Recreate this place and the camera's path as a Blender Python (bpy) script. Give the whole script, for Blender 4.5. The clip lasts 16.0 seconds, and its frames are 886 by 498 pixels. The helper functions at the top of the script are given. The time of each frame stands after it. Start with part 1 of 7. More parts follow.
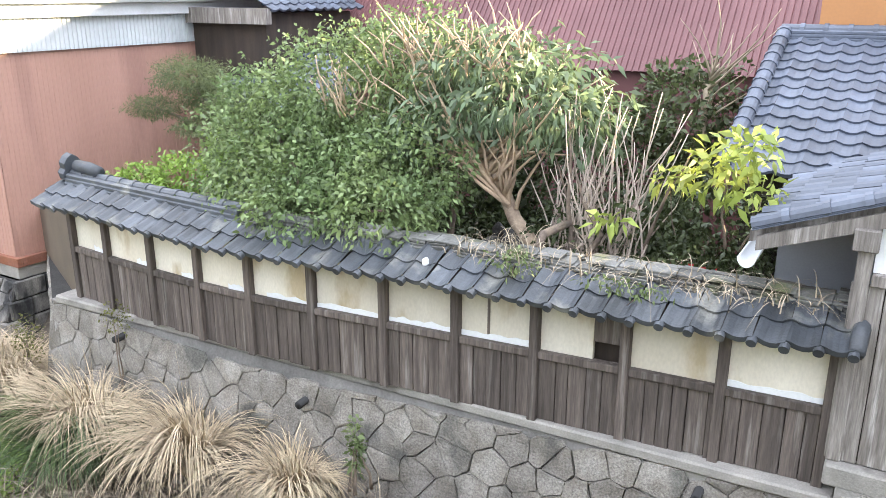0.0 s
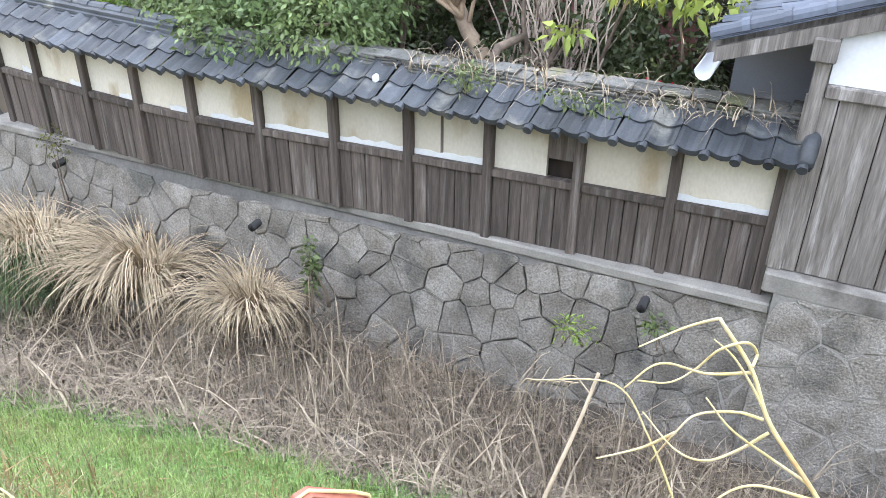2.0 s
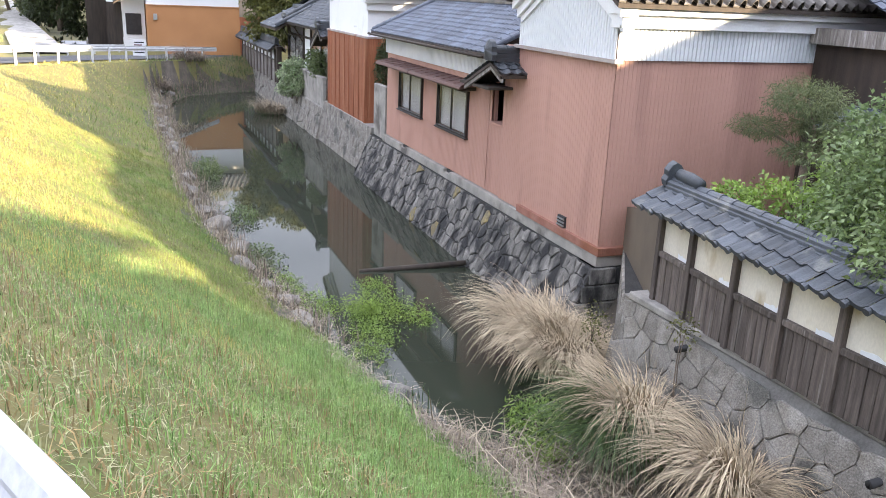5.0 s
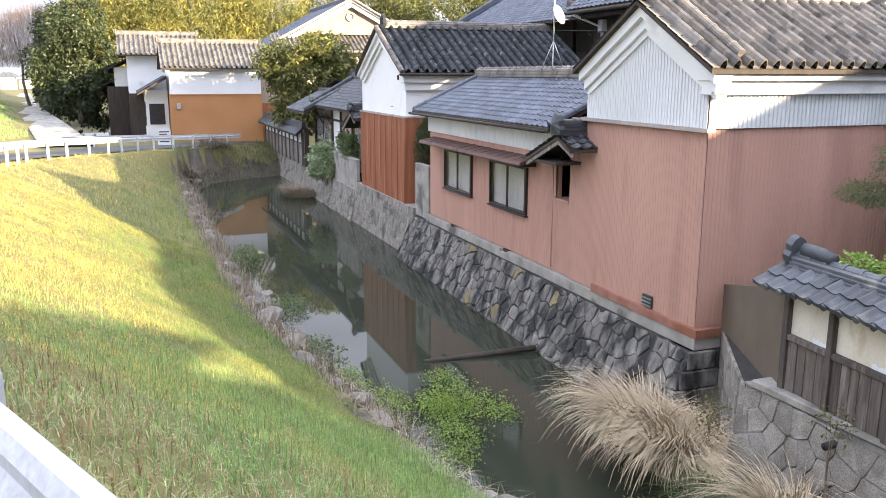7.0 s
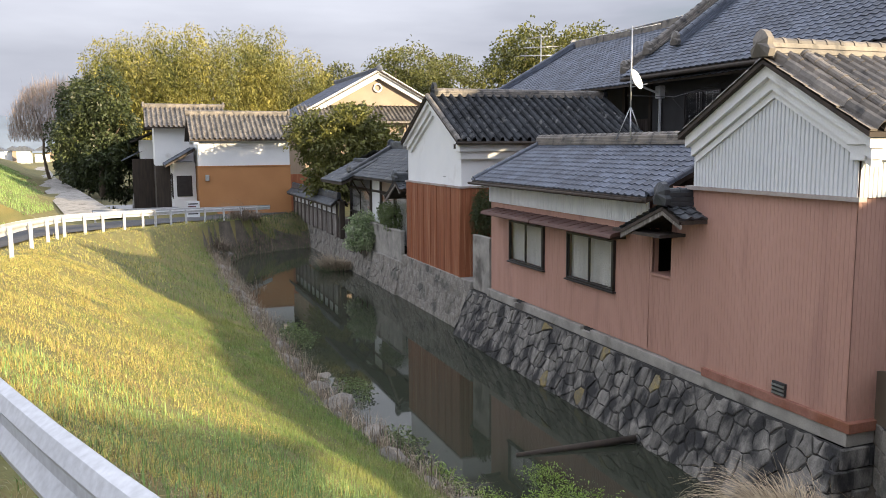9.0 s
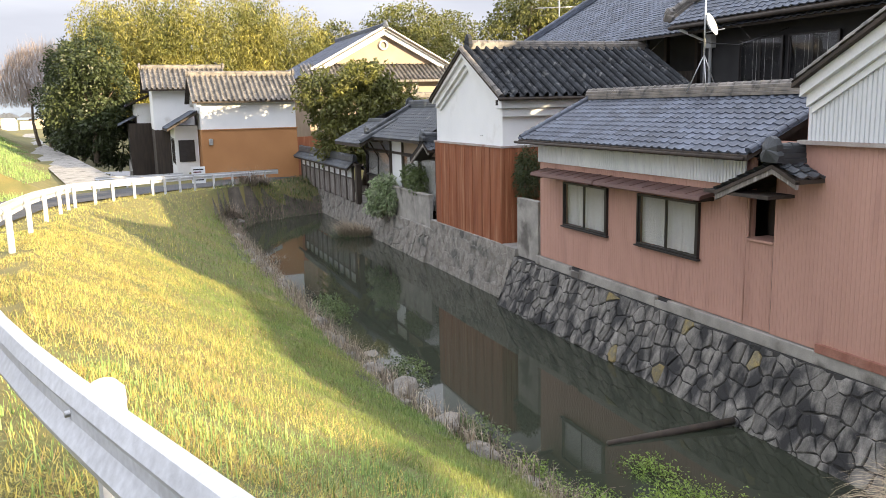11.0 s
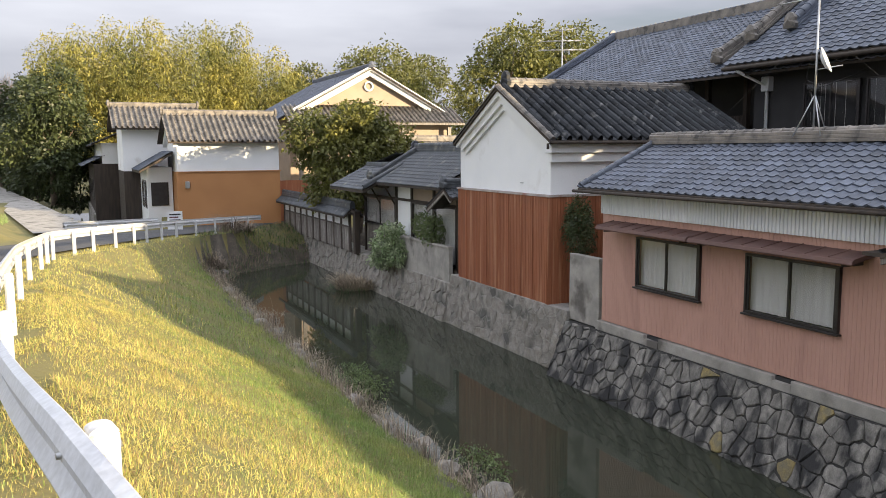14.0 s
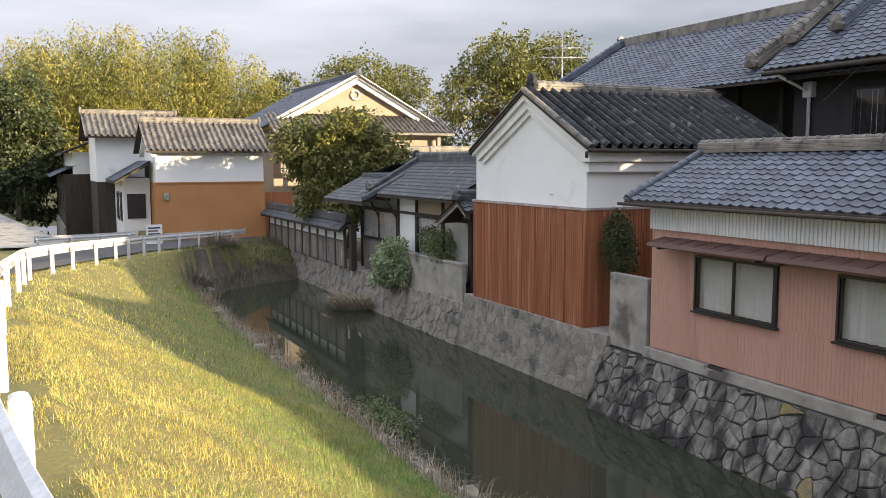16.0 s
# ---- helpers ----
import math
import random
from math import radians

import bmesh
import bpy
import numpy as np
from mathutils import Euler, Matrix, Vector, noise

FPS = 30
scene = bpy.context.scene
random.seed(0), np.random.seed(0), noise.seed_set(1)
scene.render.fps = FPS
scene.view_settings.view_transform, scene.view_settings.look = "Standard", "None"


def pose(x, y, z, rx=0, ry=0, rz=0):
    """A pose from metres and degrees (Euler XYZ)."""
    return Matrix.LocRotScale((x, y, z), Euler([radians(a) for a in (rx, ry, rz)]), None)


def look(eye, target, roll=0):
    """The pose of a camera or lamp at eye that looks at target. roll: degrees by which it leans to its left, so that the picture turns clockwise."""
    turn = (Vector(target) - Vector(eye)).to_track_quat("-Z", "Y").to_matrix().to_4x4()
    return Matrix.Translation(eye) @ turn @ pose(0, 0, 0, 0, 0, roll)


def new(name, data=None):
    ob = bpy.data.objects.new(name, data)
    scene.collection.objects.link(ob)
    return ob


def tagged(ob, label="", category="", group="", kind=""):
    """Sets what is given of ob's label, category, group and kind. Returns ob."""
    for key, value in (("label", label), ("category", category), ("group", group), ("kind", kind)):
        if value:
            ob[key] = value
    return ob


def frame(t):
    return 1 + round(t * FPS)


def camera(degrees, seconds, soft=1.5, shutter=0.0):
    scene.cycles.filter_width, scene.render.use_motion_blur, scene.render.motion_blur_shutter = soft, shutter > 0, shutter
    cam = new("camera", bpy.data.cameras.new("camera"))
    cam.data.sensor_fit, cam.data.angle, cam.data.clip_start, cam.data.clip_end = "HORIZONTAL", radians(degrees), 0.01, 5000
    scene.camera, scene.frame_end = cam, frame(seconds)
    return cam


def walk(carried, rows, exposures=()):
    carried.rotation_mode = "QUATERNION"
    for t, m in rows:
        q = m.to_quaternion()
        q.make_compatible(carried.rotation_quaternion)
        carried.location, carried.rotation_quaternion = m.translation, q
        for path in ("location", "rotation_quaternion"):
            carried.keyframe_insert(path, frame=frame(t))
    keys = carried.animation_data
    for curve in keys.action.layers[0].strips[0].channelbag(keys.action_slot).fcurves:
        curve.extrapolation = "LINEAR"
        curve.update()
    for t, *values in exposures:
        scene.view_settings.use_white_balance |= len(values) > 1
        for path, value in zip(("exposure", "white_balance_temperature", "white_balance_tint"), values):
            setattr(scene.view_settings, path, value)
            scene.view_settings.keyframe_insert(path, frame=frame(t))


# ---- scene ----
cam = camera(57.0, 16.0, soft=0.8)
METRES, EYE, TILT, LEAN, TURN = 14.0, 1.5, -17.5, 0.0, -59.0
ROWS = [
    (0.0, 0.0, 0.0, 0.0, 0.0, 0.0, -0.0),
    (0.5, 0.0002, 0.0022, -0.0006, -3.19, -2.85, 0.51),
    (1.0, 0.0003, 0.0057, -0.0013, -4.08, -6.56, 0.67),
    (1.5, -0.0001, 0.0084, -0.0028, -3.89, -9.87, 0.59),
    (2.0, 0.0001, 0.0084, -0.0032, -3.36, -12.47, 0.54),
    (2.5, -0.0009, 0.0081, -0.0031, -1.57, -13.04, 0.17),
    (3.0, -0.0043, 0.0068, -0.0025, 5.92, -12.31, -2.02),
    (3.5, -0.0095, 0.0053, -0.0026, 15.99, -11.1, -5.66),
    (4.0, -0.0186, 0.0038, -0.0021, 25.64, -10.02, -9.49),
    (4.5, -0.0385, 0.0003, -0.0014, 32.39, -8.23, -11.38),
    (5.0, -0.0604, -0.0003, 0.0004, 36.04, -3.24, -12.99),
    (7.5, -0.219, 0.014, -0.0041, 36.84, 2.75, -10.51),
    (8.0, -0.2602, 0.0192, -0.003, 36.92, 4.42, -10.35),
    (8.5, -0.2983, 0.0163, -0.0041, 37.18, 5.83, -10.4),
    (9.0, -0.3411, 0.0161, -0.0057, 37.27, 6.56, -10.39),
    (11.5, -0.5536, 0.056, -0.0003, 36.48, 3.65, -9.08),
    (12.0, -0.598, 0.065, 0.0031, 36.09, 4.06, -9.09),
    (12.5, -0.6442, 0.0747, 0.0063, 35.82, 5.38, -9.0),
    (13.0, -0.6906, 0.0865, 0.0102, 35.68, 6.92, -9.28),
    (13.5, -0.7402, 0.0998, 0.0119, 34.54, 7.26, -9.63),
    (14.0, -0.7865, 0.1185, 0.0159, 33.26, 7.66, -9.42),
    (14.5, -0.8319, 0.1343, 0.0177, 32.16, 8.04, -9.16),
    (15.0, -0.8763, 0.1557, 0.0212, 31.62, 8.28, -8.9),
    (15.5, -0.9165, 0.1697, 0.0248, 31.27, 8.7, -9.03),
    (16.0, -0.9599, 0.1887, 0.0296, 31.04, 8.92, -9.1),
]
walk(cam, [(t, pose(0, 0, EYE, TILT, LEAN, TURN) @ pose(METRES * x, METRES * y, METRES * z, 90 + pitch, roll, yaw)) for t, x, y, z, yaw, pitch, roll in ROWS],
     [(0.0, 2.8, 6300, 11), (0.6, 2.57, 6250, 11), (1.2, 2.48, 6150, 11), (2.0, 2.66, 6050, 11), (3.0, 2.6, 6050, 12), (4.0, 2.5, 6100, 15), (5.0, 2.22, 6100, 15), (7.0, 2.1, 6150, 15), (7.5, 1.85, 6200, 15), (8.0, 1.6, 6300, 15),
      (8.5, 1.24, 6350, 14), (9.0, 1.25, 6350, 13), (11.3, 1.7, 6500, 12), (12.0, 1.58, 6500, 12), (13.0, 1.33, 6500, 12), (14.0, 1.3, 6500, 12), (16.0, 1.32, 6500, 12)])

# ---- light ----
SUN_DIR = Vector((-0.6, 0.93, -0.25)).normalized()   # the way the light travels
world = bpy.data.worlds.new("sky")
scene.world = world
world.use_nodes = True
wn, wl = world.node_tree.nodes, world.node_tree.links
sky = wn.new("ShaderNodeTexSky")
sky.sky_type, sky.sun_disc = "NISHITA", False
sky.sun_elevation = math.asin(-SUN_DIR.z)
sky.sun_rotation = math.atan2(-SUN_DIR.x, -SUN_DIR.y)
sky.altitude, sky.air_density, sky.dust_density = 50, 1.0, 2.0
coord = wn.new("ShaderNodeTexCoord")
squash = wn.new("ShaderNodeMapping")
squash.inputs["Scale"].default_value = (1.0, 1.0, 5.0)
clouds = wn.new("ShaderNodeTexNoise")
clouds.inputs["Scale"].default_value, clouds.inputs["Detail"].default_value = 2.2, 5
cover = wn.new("ShaderNodeMapRange")
cover.inputs[1].default_value, cover.inputs[2].default_value = 0.12, 0.36
shade = wn.new("ShaderNodeValToRGB")
shade.color_ramp.elements[0].position, shade.color_ramp.elements[0].color = 0.35, (4.3, 4.55, 5.15, 1)
shade.color_ramp.elements[1].position, shade.color_ramp.elements[1].color = 0.7, (6.95, 7.2, 7.8, 1)
mixs = wn.new("ShaderNodeMix")
mixs.data_type = "RGBA"
wl.new(coord.outputs["Generated"], squash.inputs["Vector"])
wl.new(squash.outputs[0], clouds.inputs["Vector"])
wl.new(clouds.outputs["Fac"], cover.inputs[0])
wl.new(clouds.outputs["Fac"], shade.inputs[0])
wl.new(cover.outputs[0], mixs.inputs[0])
wl.new(sky.outputs[0], mixs.inputs[6])
wl.new(shade.outputs[0], mixs.inputs[7])
height = wn.new("ShaderNodeSeparateXYZ")
lift = wn.new("ShaderNodeMapRange")      # an overcast sky is brightest overhead
lift.inputs[1].default_value, lift.inputs[2].default_value, lift.inputs[3].default_value, lift.inputs[4].default_value = 0.10, 0.8, 0.66, 1.85
wl.new(coord.outputs["Generated"], height.inputs[0])
wl.new(height.outputs["Z"], lift.inputs[0])
scaled = wn.new("ShaderNodeVectorMath")
scaled.operation = "SCALE"
wl.new(mixs.outputs[2], scaled.inputs[0])
wl.new(lift.outputs[0], scaled.inputs["Scale"])
wl.new(scaled.outputs[0], wn["Background"].inputs[0])
wn["Background"].inputs[1].default_value = 0.068
sun_data = bpy.data.lights.new("sun", "SUN")
sun_data.energy, sun_data.angle, sun_data.color = 5.0, radians(0.6), (1.0, 0.80, 0.50)
sun = new("sun", sun_data)
sun.matrix_world = look((0, 0, 40), Vector((0, 0, 40)) + SUN_DIR)


# ---- materials ----
def material(name, base, other=None, scale=4.0, rough=0.8, metal=0.0, bump=0.2, fine=60.0, stain=None, stain_scale=0.7, stain_at=0.55,
             stretch=(1, 1, 1), vary=0.0, island=0.0, spec=0.5, grain=0.14):
    """A surface with two scales of variation: a broad mix of two colours, fine grain, stains, and per-piece variation."""
    mat = bpy.data.materials.new(name)
    mat.use_nodes = True
    n, l = mat.node_tree.nodes, mat.node_tree.links
    bsdf = n["Principled BSDF"]
    bsdf.inputs["Roughness"].default_value, bsdf.inputs["Metallic"].default_value = rough, metal
    bsdf.inputs["Specular IOR Level"].default_value = spec
    tc = n.new("ShaderNodeNewGeometry")
    mp = n.new("ShaderNodeMapping")
    mp.inputs["Scale"].default_value = stretch
    l.new(tc.outputs["Position"], mp.inputs["Vector"])

    def tex(sc, detail=4.0):
        t = n.new("ShaderNodeTexNoise")
        t.inputs["Scale"].default_value, t.inputs["Detail"].default_value = sc, detail
        l.new(mp.outputs[0], t.inputs["Vector"])
        return t

    def mix(fac, a, b, mode="MIX"):
        m = n.new("ShaderNodeMix")
        m.data_type, m.blend_type = "RGBA", mode
        for sock, v in ((0, fac), (6, a), (7, b)):
            if hasattr(v, "is_linked"):
                l.new(v, m.inputs[sock])
            elif sock:
                m.inputs[sock].default_value = (*v, 1)
            else:
                m.inputs[sock].default_value = v
        return m.outputs[2]

    def ramp(src, lo, hi, to0=0.0, to1=1.0):
        r = n.new("ShaderNodeMapRange")
        for i, v in ((1, lo), (2, hi), (3, to0), (4, to1)):
            r.inputs[i].default_value = v
        l.new(src, r.inputs[0])
        return r.outputs[0]

    other = other or tuple(c * 0.75 for c in base)
    broad, speck = tex(scale, 6.0), tex(fine, 4.0)
    col = mix(ramp(broad.outputs["Fac"], 0.35, 0.65), base, other)
    if stain:
        st = tex(stain_scale, 6.0)
        col = mix(ramp(st.outputs["Fac"], stain_at, stain_at + 0.12), col, stain)
    val = n.new("ShaderNodeHueSaturation")
    l.new(col, val.inputs["Color"])
    g = ramp(speck.outputs["Fac"], 0.3, 0.7, 1 - grain, 1 + grain)
    if vary or island:
        info = n.new("ShaderNodeObjectInfo") if vary else tc
        rnd = ramp(info.outputs["Random" if vary else "Random Per Island"], 0, 1, 1 - (vary or island), 1 + (vary or island))
        mul = n.new("ShaderNodeMath")
        mul.operation = "MULTIPLY"
        l.new(g, mul.inputs[0]), l.new(rnd, mul.inputs[1])
        g = mul.outputs[0]
    l.new(g, val.inputs["Value"])
    l.new(val.outputs[0], bsdf.inputs["Base Color"])
    l.new(ramp(speck.outputs["Fac"], 0.2, 0.8, max(rough - 0.12, 0.02), min(rough + 0.1, 1)), bsdf.inputs["Roughness"])
    if bump:
        b = n.new("ShaderNodeBump")
        b.inputs["Strength"].default_value, b.inputs["Distance"].default_value = bump, 0.02
        l.new(speck.outputs["Fac"], b.inputs["Height"])
        l.new(b.outputs[0], bsdf.inputs["Normal"])
    return mat


M_GRASSGROUND = material("turf", (0.115, 0.115, 0.036), (0.18, 0.15, 0.05), 0.9, 0.95, bump=0.6, fine=25)
M_EARTH = material("damp earth", (0.115, 0.095, 0.072), (0.06, 0.052, 0.042), 2.0, 0.95, bump=0.8, fine=18, grain=0.3)
M_ASPHALT = material("asphalt", (0.075, 0.075, 0.078), (0.05, 0.05, 0.052), 1.2, 0.9, bump=0.4, fine=120)
M_CONCRETE = material("old concrete", (0.36, 0.34, 0.31), (0.25, 0.24, 0.22), 2.5, 0.9, bump=0.4, fine=50, stain=(0.12, 0.11, 0.10), stain_scale=1.3)
M_STONE = material("dark stained granite stones", (0.235, 0.223, 0.204), (0.125, 0.12, 0.11), 5.0, 0.95, bump=0.8, fine=40, grain=0.3, stain=(0.03, 0.03, 0.031), stain_scale=1.3, stain_at=0.455, stretch=(1.5, 1.5, 0.7), vary=0.25)
M_LICHEN = material("ochre lichened stones", (0.26, 0.205, 0.085), (0.17, 0.15, 0.10), 6.0, 0.95, bump=0.8, fine=40, grain=0.3, stain=(0.06, 0.055, 0.05), stain_scale=2.0, vary=0.2)
M_FLATSTONE = material("grey mortared stones", (0.265, 0.25, 0.225), (0.175, 0.158, 0.135), 3.5, 0.95, bump=0.9, fine=45, grain=0.35, stain=(0.10, 0.098, 0.088), stain_scale=1.6, stain_at=0.55, vary=0.2)
M_AWNING = material("brown sheet awning", (0.13, 0.07, 0.058), (0.10, 0.055, 0.048), 2, 0.65, bump=0.1, stain=(0.18, 0.11, 0.09))
M_MORTAR = material("dark joints", (0.04, 0.038, 0.036), (0.025, 0.025, 0.024), 3.0, 0.95, bump=0.6, fine=30)
M_PINK = material("salmon painted sheet", (0.47, 0.275, 0.22), (0.42, 0.24, 0.19), 0.6, 0.6, bump=0.03, fine=30, grain=0.05, stain=(0.38, 0.215, 0.175), stain_scale=0.9, stain_at=0.54, stretch=(2, 2, 0.35))
M_RUSTSTRIP = material("rusting red flashing", (0.24, 0.10, 0.07), (0.33, 0.16, 0.12), 3.0, 0.75, bump=0.3, fine=30, stain=(0.2, 0.07, 0.03))
M_WHITESHEET = material("white painted sheet", (0.70, 0.72, 0.74), (0.62, 0.645, 0.67), 0.8, 0.5, bump=0.02, fine=30, grain=0.04, stretch=(1, 1, 0.3))
M_PLASTER = material("white plaster", (0.80, 0.815, 0.83), (0.74, 0.76, 0.78), 0.7, 0.85, bump=0.04, fine=30, grain=0.04, stain=(0.55, 0.54, 0.53), stain_scale=0.6, stain_at=0.62)
M_YELLOWPLASTER = material("yellowed plaster", (0.71, 0.67, 0.58), (0.61, 0.56, 0.46), 1.6, 0.9, bump=0.06, fine=40, grain=0.06, stain=(0.47, 0.39, 0.26), stain_scale=2.2, stain_at=0.56, stretch=(1, 1, 0.5), vary=0.14)
M_BROWNSHEET = material("red brown painted sheet", (0.34, 0.125, 0.06), (0.25, 0.085, 0.04), 1.0, 0.6, bump=0.04, fine=25, grain=0.1, stain=(0.42, 0.20, 0.11), stain_scale=1.6, stain_at=0.54, stretch=(5, 5, 0.22), vary=0.12)
M_ORANGE = material("ochre orange sheet", (0.44, 0.215, 0.085), (0.40, 0.19, 0.075), 0.6, 0.75, bump=0.03, fine=25, grain=0.05)
M_TILE = material("dark grey roof tiles", (0.072, 0.081, 0.094), (0.042, 0.047, 0.053), 2.5, 0.5, bump=0.25, fine=40, grain=0.2, stain=(0.17, 0.17, 0.155), stain_scale=2.4, stain_at=0.58, vary=0.35)
M_TILEFAR = material("blue grey roof tiles", (0.088, 0.104, 0.138), (0.06, 0.071, 0.095), 1.2, 0.5, bump=0.1, fine=20, island=0.3)
M_TILEDARK = material("blackened round tiles", (0.034, 0.038, 0.043), (0.02, 0.022, 0.026), 1.8, 0.62, bump=0.2, fine=20, stain=(0.15, 0.15, 0.145), stain_scale=3.5, stain_at=0.6, island=0.4, spec=0.25)
M_FLASH = material("grey flashing with rust spots", (0.38, 0.34, 0.32), (0.30, 0.25, 0.23), 2, 0.6, bump=0.05, stain=(0.24, 0.09, 0.06), stain_scale=1.4, stain_at=0.56)
# weathered tiles whose pale tan also has the sunlight on them mixed in
M_TILESUNLIT = material("weathered roof tiles, sunlit tone", (0.19, 0.17, 0.148), (0.10, 0.092, 0.084), 2.2, 0.6, bump=0.2, fine=20, stain=(0.045, 0.043, 0.042), stain_scale=3.0, stain_at=0.56, island=0.35)
M_OLDWOOD = material("weathered grey boards", (0.145, 0.12, 0.105), (0.078, 0.064, 0.057), 1.3, 0.9, bump=0.5, fine=7, grain=0.25, stain=(0.20, 0.18, 0.165), stain_scale=1.0, stain_at=0.57, stretch=(14, 14, 0.9), vary=0.25)
M_DARKWOOD = material("dark stained timber", (0.06, 0.045, 0.035), (0.035, 0.028, 0.023), 2.0, 0.85, bump=0.4, fine=40, stretch=(3, 3, 0.4))
M_PALEWOOD = material("silvered timber", (0.25, 0.23, 0.21), (0.14, 0.125, 0.112), 1.3, 0.9, bump=0.5, fine=7, grain=0.25, stain=(0.36, 0.34, 0.32), stain_scale=1.0, stretch=(12, 12, 0.9), vary=0.2)
M_DARKWALL = material("charred dark wall", (0.035, 0.035, 0.037), (0.025, 0.025, 0.026), 1.5, 0.8, bump=0.2, fine=30)
M_TAN = material("clay wall", (0.35, 0.28, 0.22), (0.30, 0.24, 0.19), 1.0, 0.9, bump=0.1, fine=30, grain=0.06)
M_FRAME = material("bronze window frame", (0.05, 0.045, 0.045), None, 4, 0.4, 0.5, bump=0)
M_CURTAIN = material("pale net curtain", (0.86, 0.86, 0.83), (0.74, 0.74, 0.72), 3, 0.95, bump=0.2, stretch=(1, 8, 0.1))
M_GALV = material("white rail paint", (0.58, 0.59, 0.61), (0.50, 0.51, 0.53), 2.0, 0.45, bump=0.1, fine=30, stain=(0.45, 0.42, 0.38), stain_scale=3.5, stain_at=0.66)
M_METAL = material("galvanised metal", (0.55, 0.56, 0.57), None, 4, 0.35, 0.8, bump=0.05)
M_BARK = material("bark", (0.20, 0.155, 0.115), (0.12, 0.095, 0.075), 6, 0.95, bump=0.8, fine=30)
M_DRYSTEM = material("dead stems", (0.37, 0.31, 0.225), (0.23, 0.185, 0.13), 3, 0.9, bump=0, island=0.35)
M_STRAW = material("dry pampas leaves", (0.50, 0.41, 0.28), (0.35, 0.275, 0.18), 3, 0.8, bump=0, island=0.35)
M_DARKROOFRED = material("dark red sheet roof", (0.155, 0.066, 0.068), (0.12, 0.048, 0.05), 1, 0.6, bump=0.1)


def leaf_material(name, base, other, scale=0.8, rough=0.5):
    mat = material(name, base, other, scale, rough, bump=0, island=0.4, fine=3)
    n, l = mat.node_tree.nodes, mat.node_tree.links
    bsdf, out = n["Principled BSDF"], n["Material Output"]
    tr, add = n.new("ShaderNodeBsdfTranslucent"), n.new("ShaderNodeMixShader")
    add.inputs[0].default_value = 0.3
    l.new(bsdf.inputs["Base Color"].links[0].from_socket, tr.inputs[0])
    l.new(bsdf.outputs[0], add.inputs[1]), l.new(tr.outputs[0], add.inputs[2])
    l.new(add.outputs[0], out.inputs[0])
    return mat


M_LEAF = leaf_material("green leaves", (0.155, 0.20, 0.075), (0.095, 0.135, 0.05), 1.2)
M_LEAFLIGHT = leaf_material("light green leaves", (0.26, 0.36, 0.07), (0.17, 0.27, 0.055), 1.2)
M_LEAFDARK = leaf_material("dark evergreen leaves", (0.075, 0.095, 0.035), (0.045, 0.062, 0.025), 0.4)
M_LEAFOLIVE = leaf_material("olive leaves", (0.165, 0.165, 0.04), (0.085, 0.10, 0.03), 0.35)
M_BAMBOO = leaf_material("bamboo leaves", (0.33, 0.295, 0.07), (0.125, 0.14, 0.04), 0.3)
M_GRASS = leaf_material("grass blades", (0.165, 0.245, 0.062), (0.26, 0.29, 0.078), 0.5, 0.6)
M_LUSH = leaf_material("lush grass blades", (0.21, 0.345, 0.105), (0.29, 0.375, 0.13), 0.7, 0.6)
M_GREENBLADE = leaf_material("green pampas leaves", (0.08, 0.13, 0.035), (0.05, 0.09, 0.03), 1)
M_LEAFPALE = leaf_material("variegated leaves", (0.40, 0.45, 0.30), (0.17, 0.25, 0.10), 2.5)
M_LEAFRED = leaf_material("red flowers", (0.55, 0.03, 0.03), (0.4, 0.02, 0.02), 1)

M_WATER = bpy.data.materials.new("still canal water")
M_WATER.use_nodes = True
_n, _l = M_WATER.node_tree.nodes, M_WATER.node_tree.links
_b = _n["Principled BSDF"]
_b.inputs["Base Color"].default_value, _b.inputs["Roughness"].default_value, _b.inputs["IOR"].default_value = (0.032, 0.037, 0.026, 1), 0.025, 1.333
_w, _bp = _n.new("ShaderNodeTexNoise"), _n.new("ShaderNodeBump")
_w.inputs["Scale"].default_value, _w.inputs["Detail"].default_value = 3.0, 2
_bp.inputs["Strength"].default_value, _bp.inputs["Distance"].default_value = 0.08, 0.01
_l.new(_w.outputs["Fac"], _bp.inputs["Height"]), _l.new(_bp.outputs[0], _b.inputs["Normal"])
M_GLASS = bpy.data.materials.new("window glass")
M_GLASS.use_nodes = True
_g = M_GLASS.node_tree.nodes["Principled BSDF"]
_g.inputs["Transmission Weight"].default_value, _g.inputs["Roughness"].default_value, _g.inputs["IOR"].default_value = 1.0, 0.02, 1.45


# ---- builders ----
def mesh_of(name, verts, faces, mat, smooth=False):
    me = bpy.data.meshes.new(name)
    me.from_pydata([tuple(v) for v in verts], [], faces)
    me.materials.append(mat)
    if smooth:
        me.polygons.foreach_set("use_smooth", [True] * len(me.polygons))
    me.update()
    return me


def quads_mesh(name, quads, mat, smooth=False):
    """Loose faces: quads is an (n, k, 3) array."""
    q = np.asarray(quads, dtype=np.float32)
    n, k = q.shape[:2]
    me = bpy.data.meshes.new(name)
    me.vertices.add(n * k)
    me.vertices.foreach_set("co", q.ravel())
    me.loops.add(n * k)
    me.loops.foreach_set("vertex_index", np.arange(n * k, dtype=np.int32))
    me.polygons.add(n)
    me.polygons.foreach_set("loop_start", np.arange(0, n * k, k, dtype=np.int32))
    me.polygons.foreach_set("loop_total", np.full(n, k, dtype=np.int32))
    me.materials.append(mat)
    me.update(calc_edges=True)
    return me


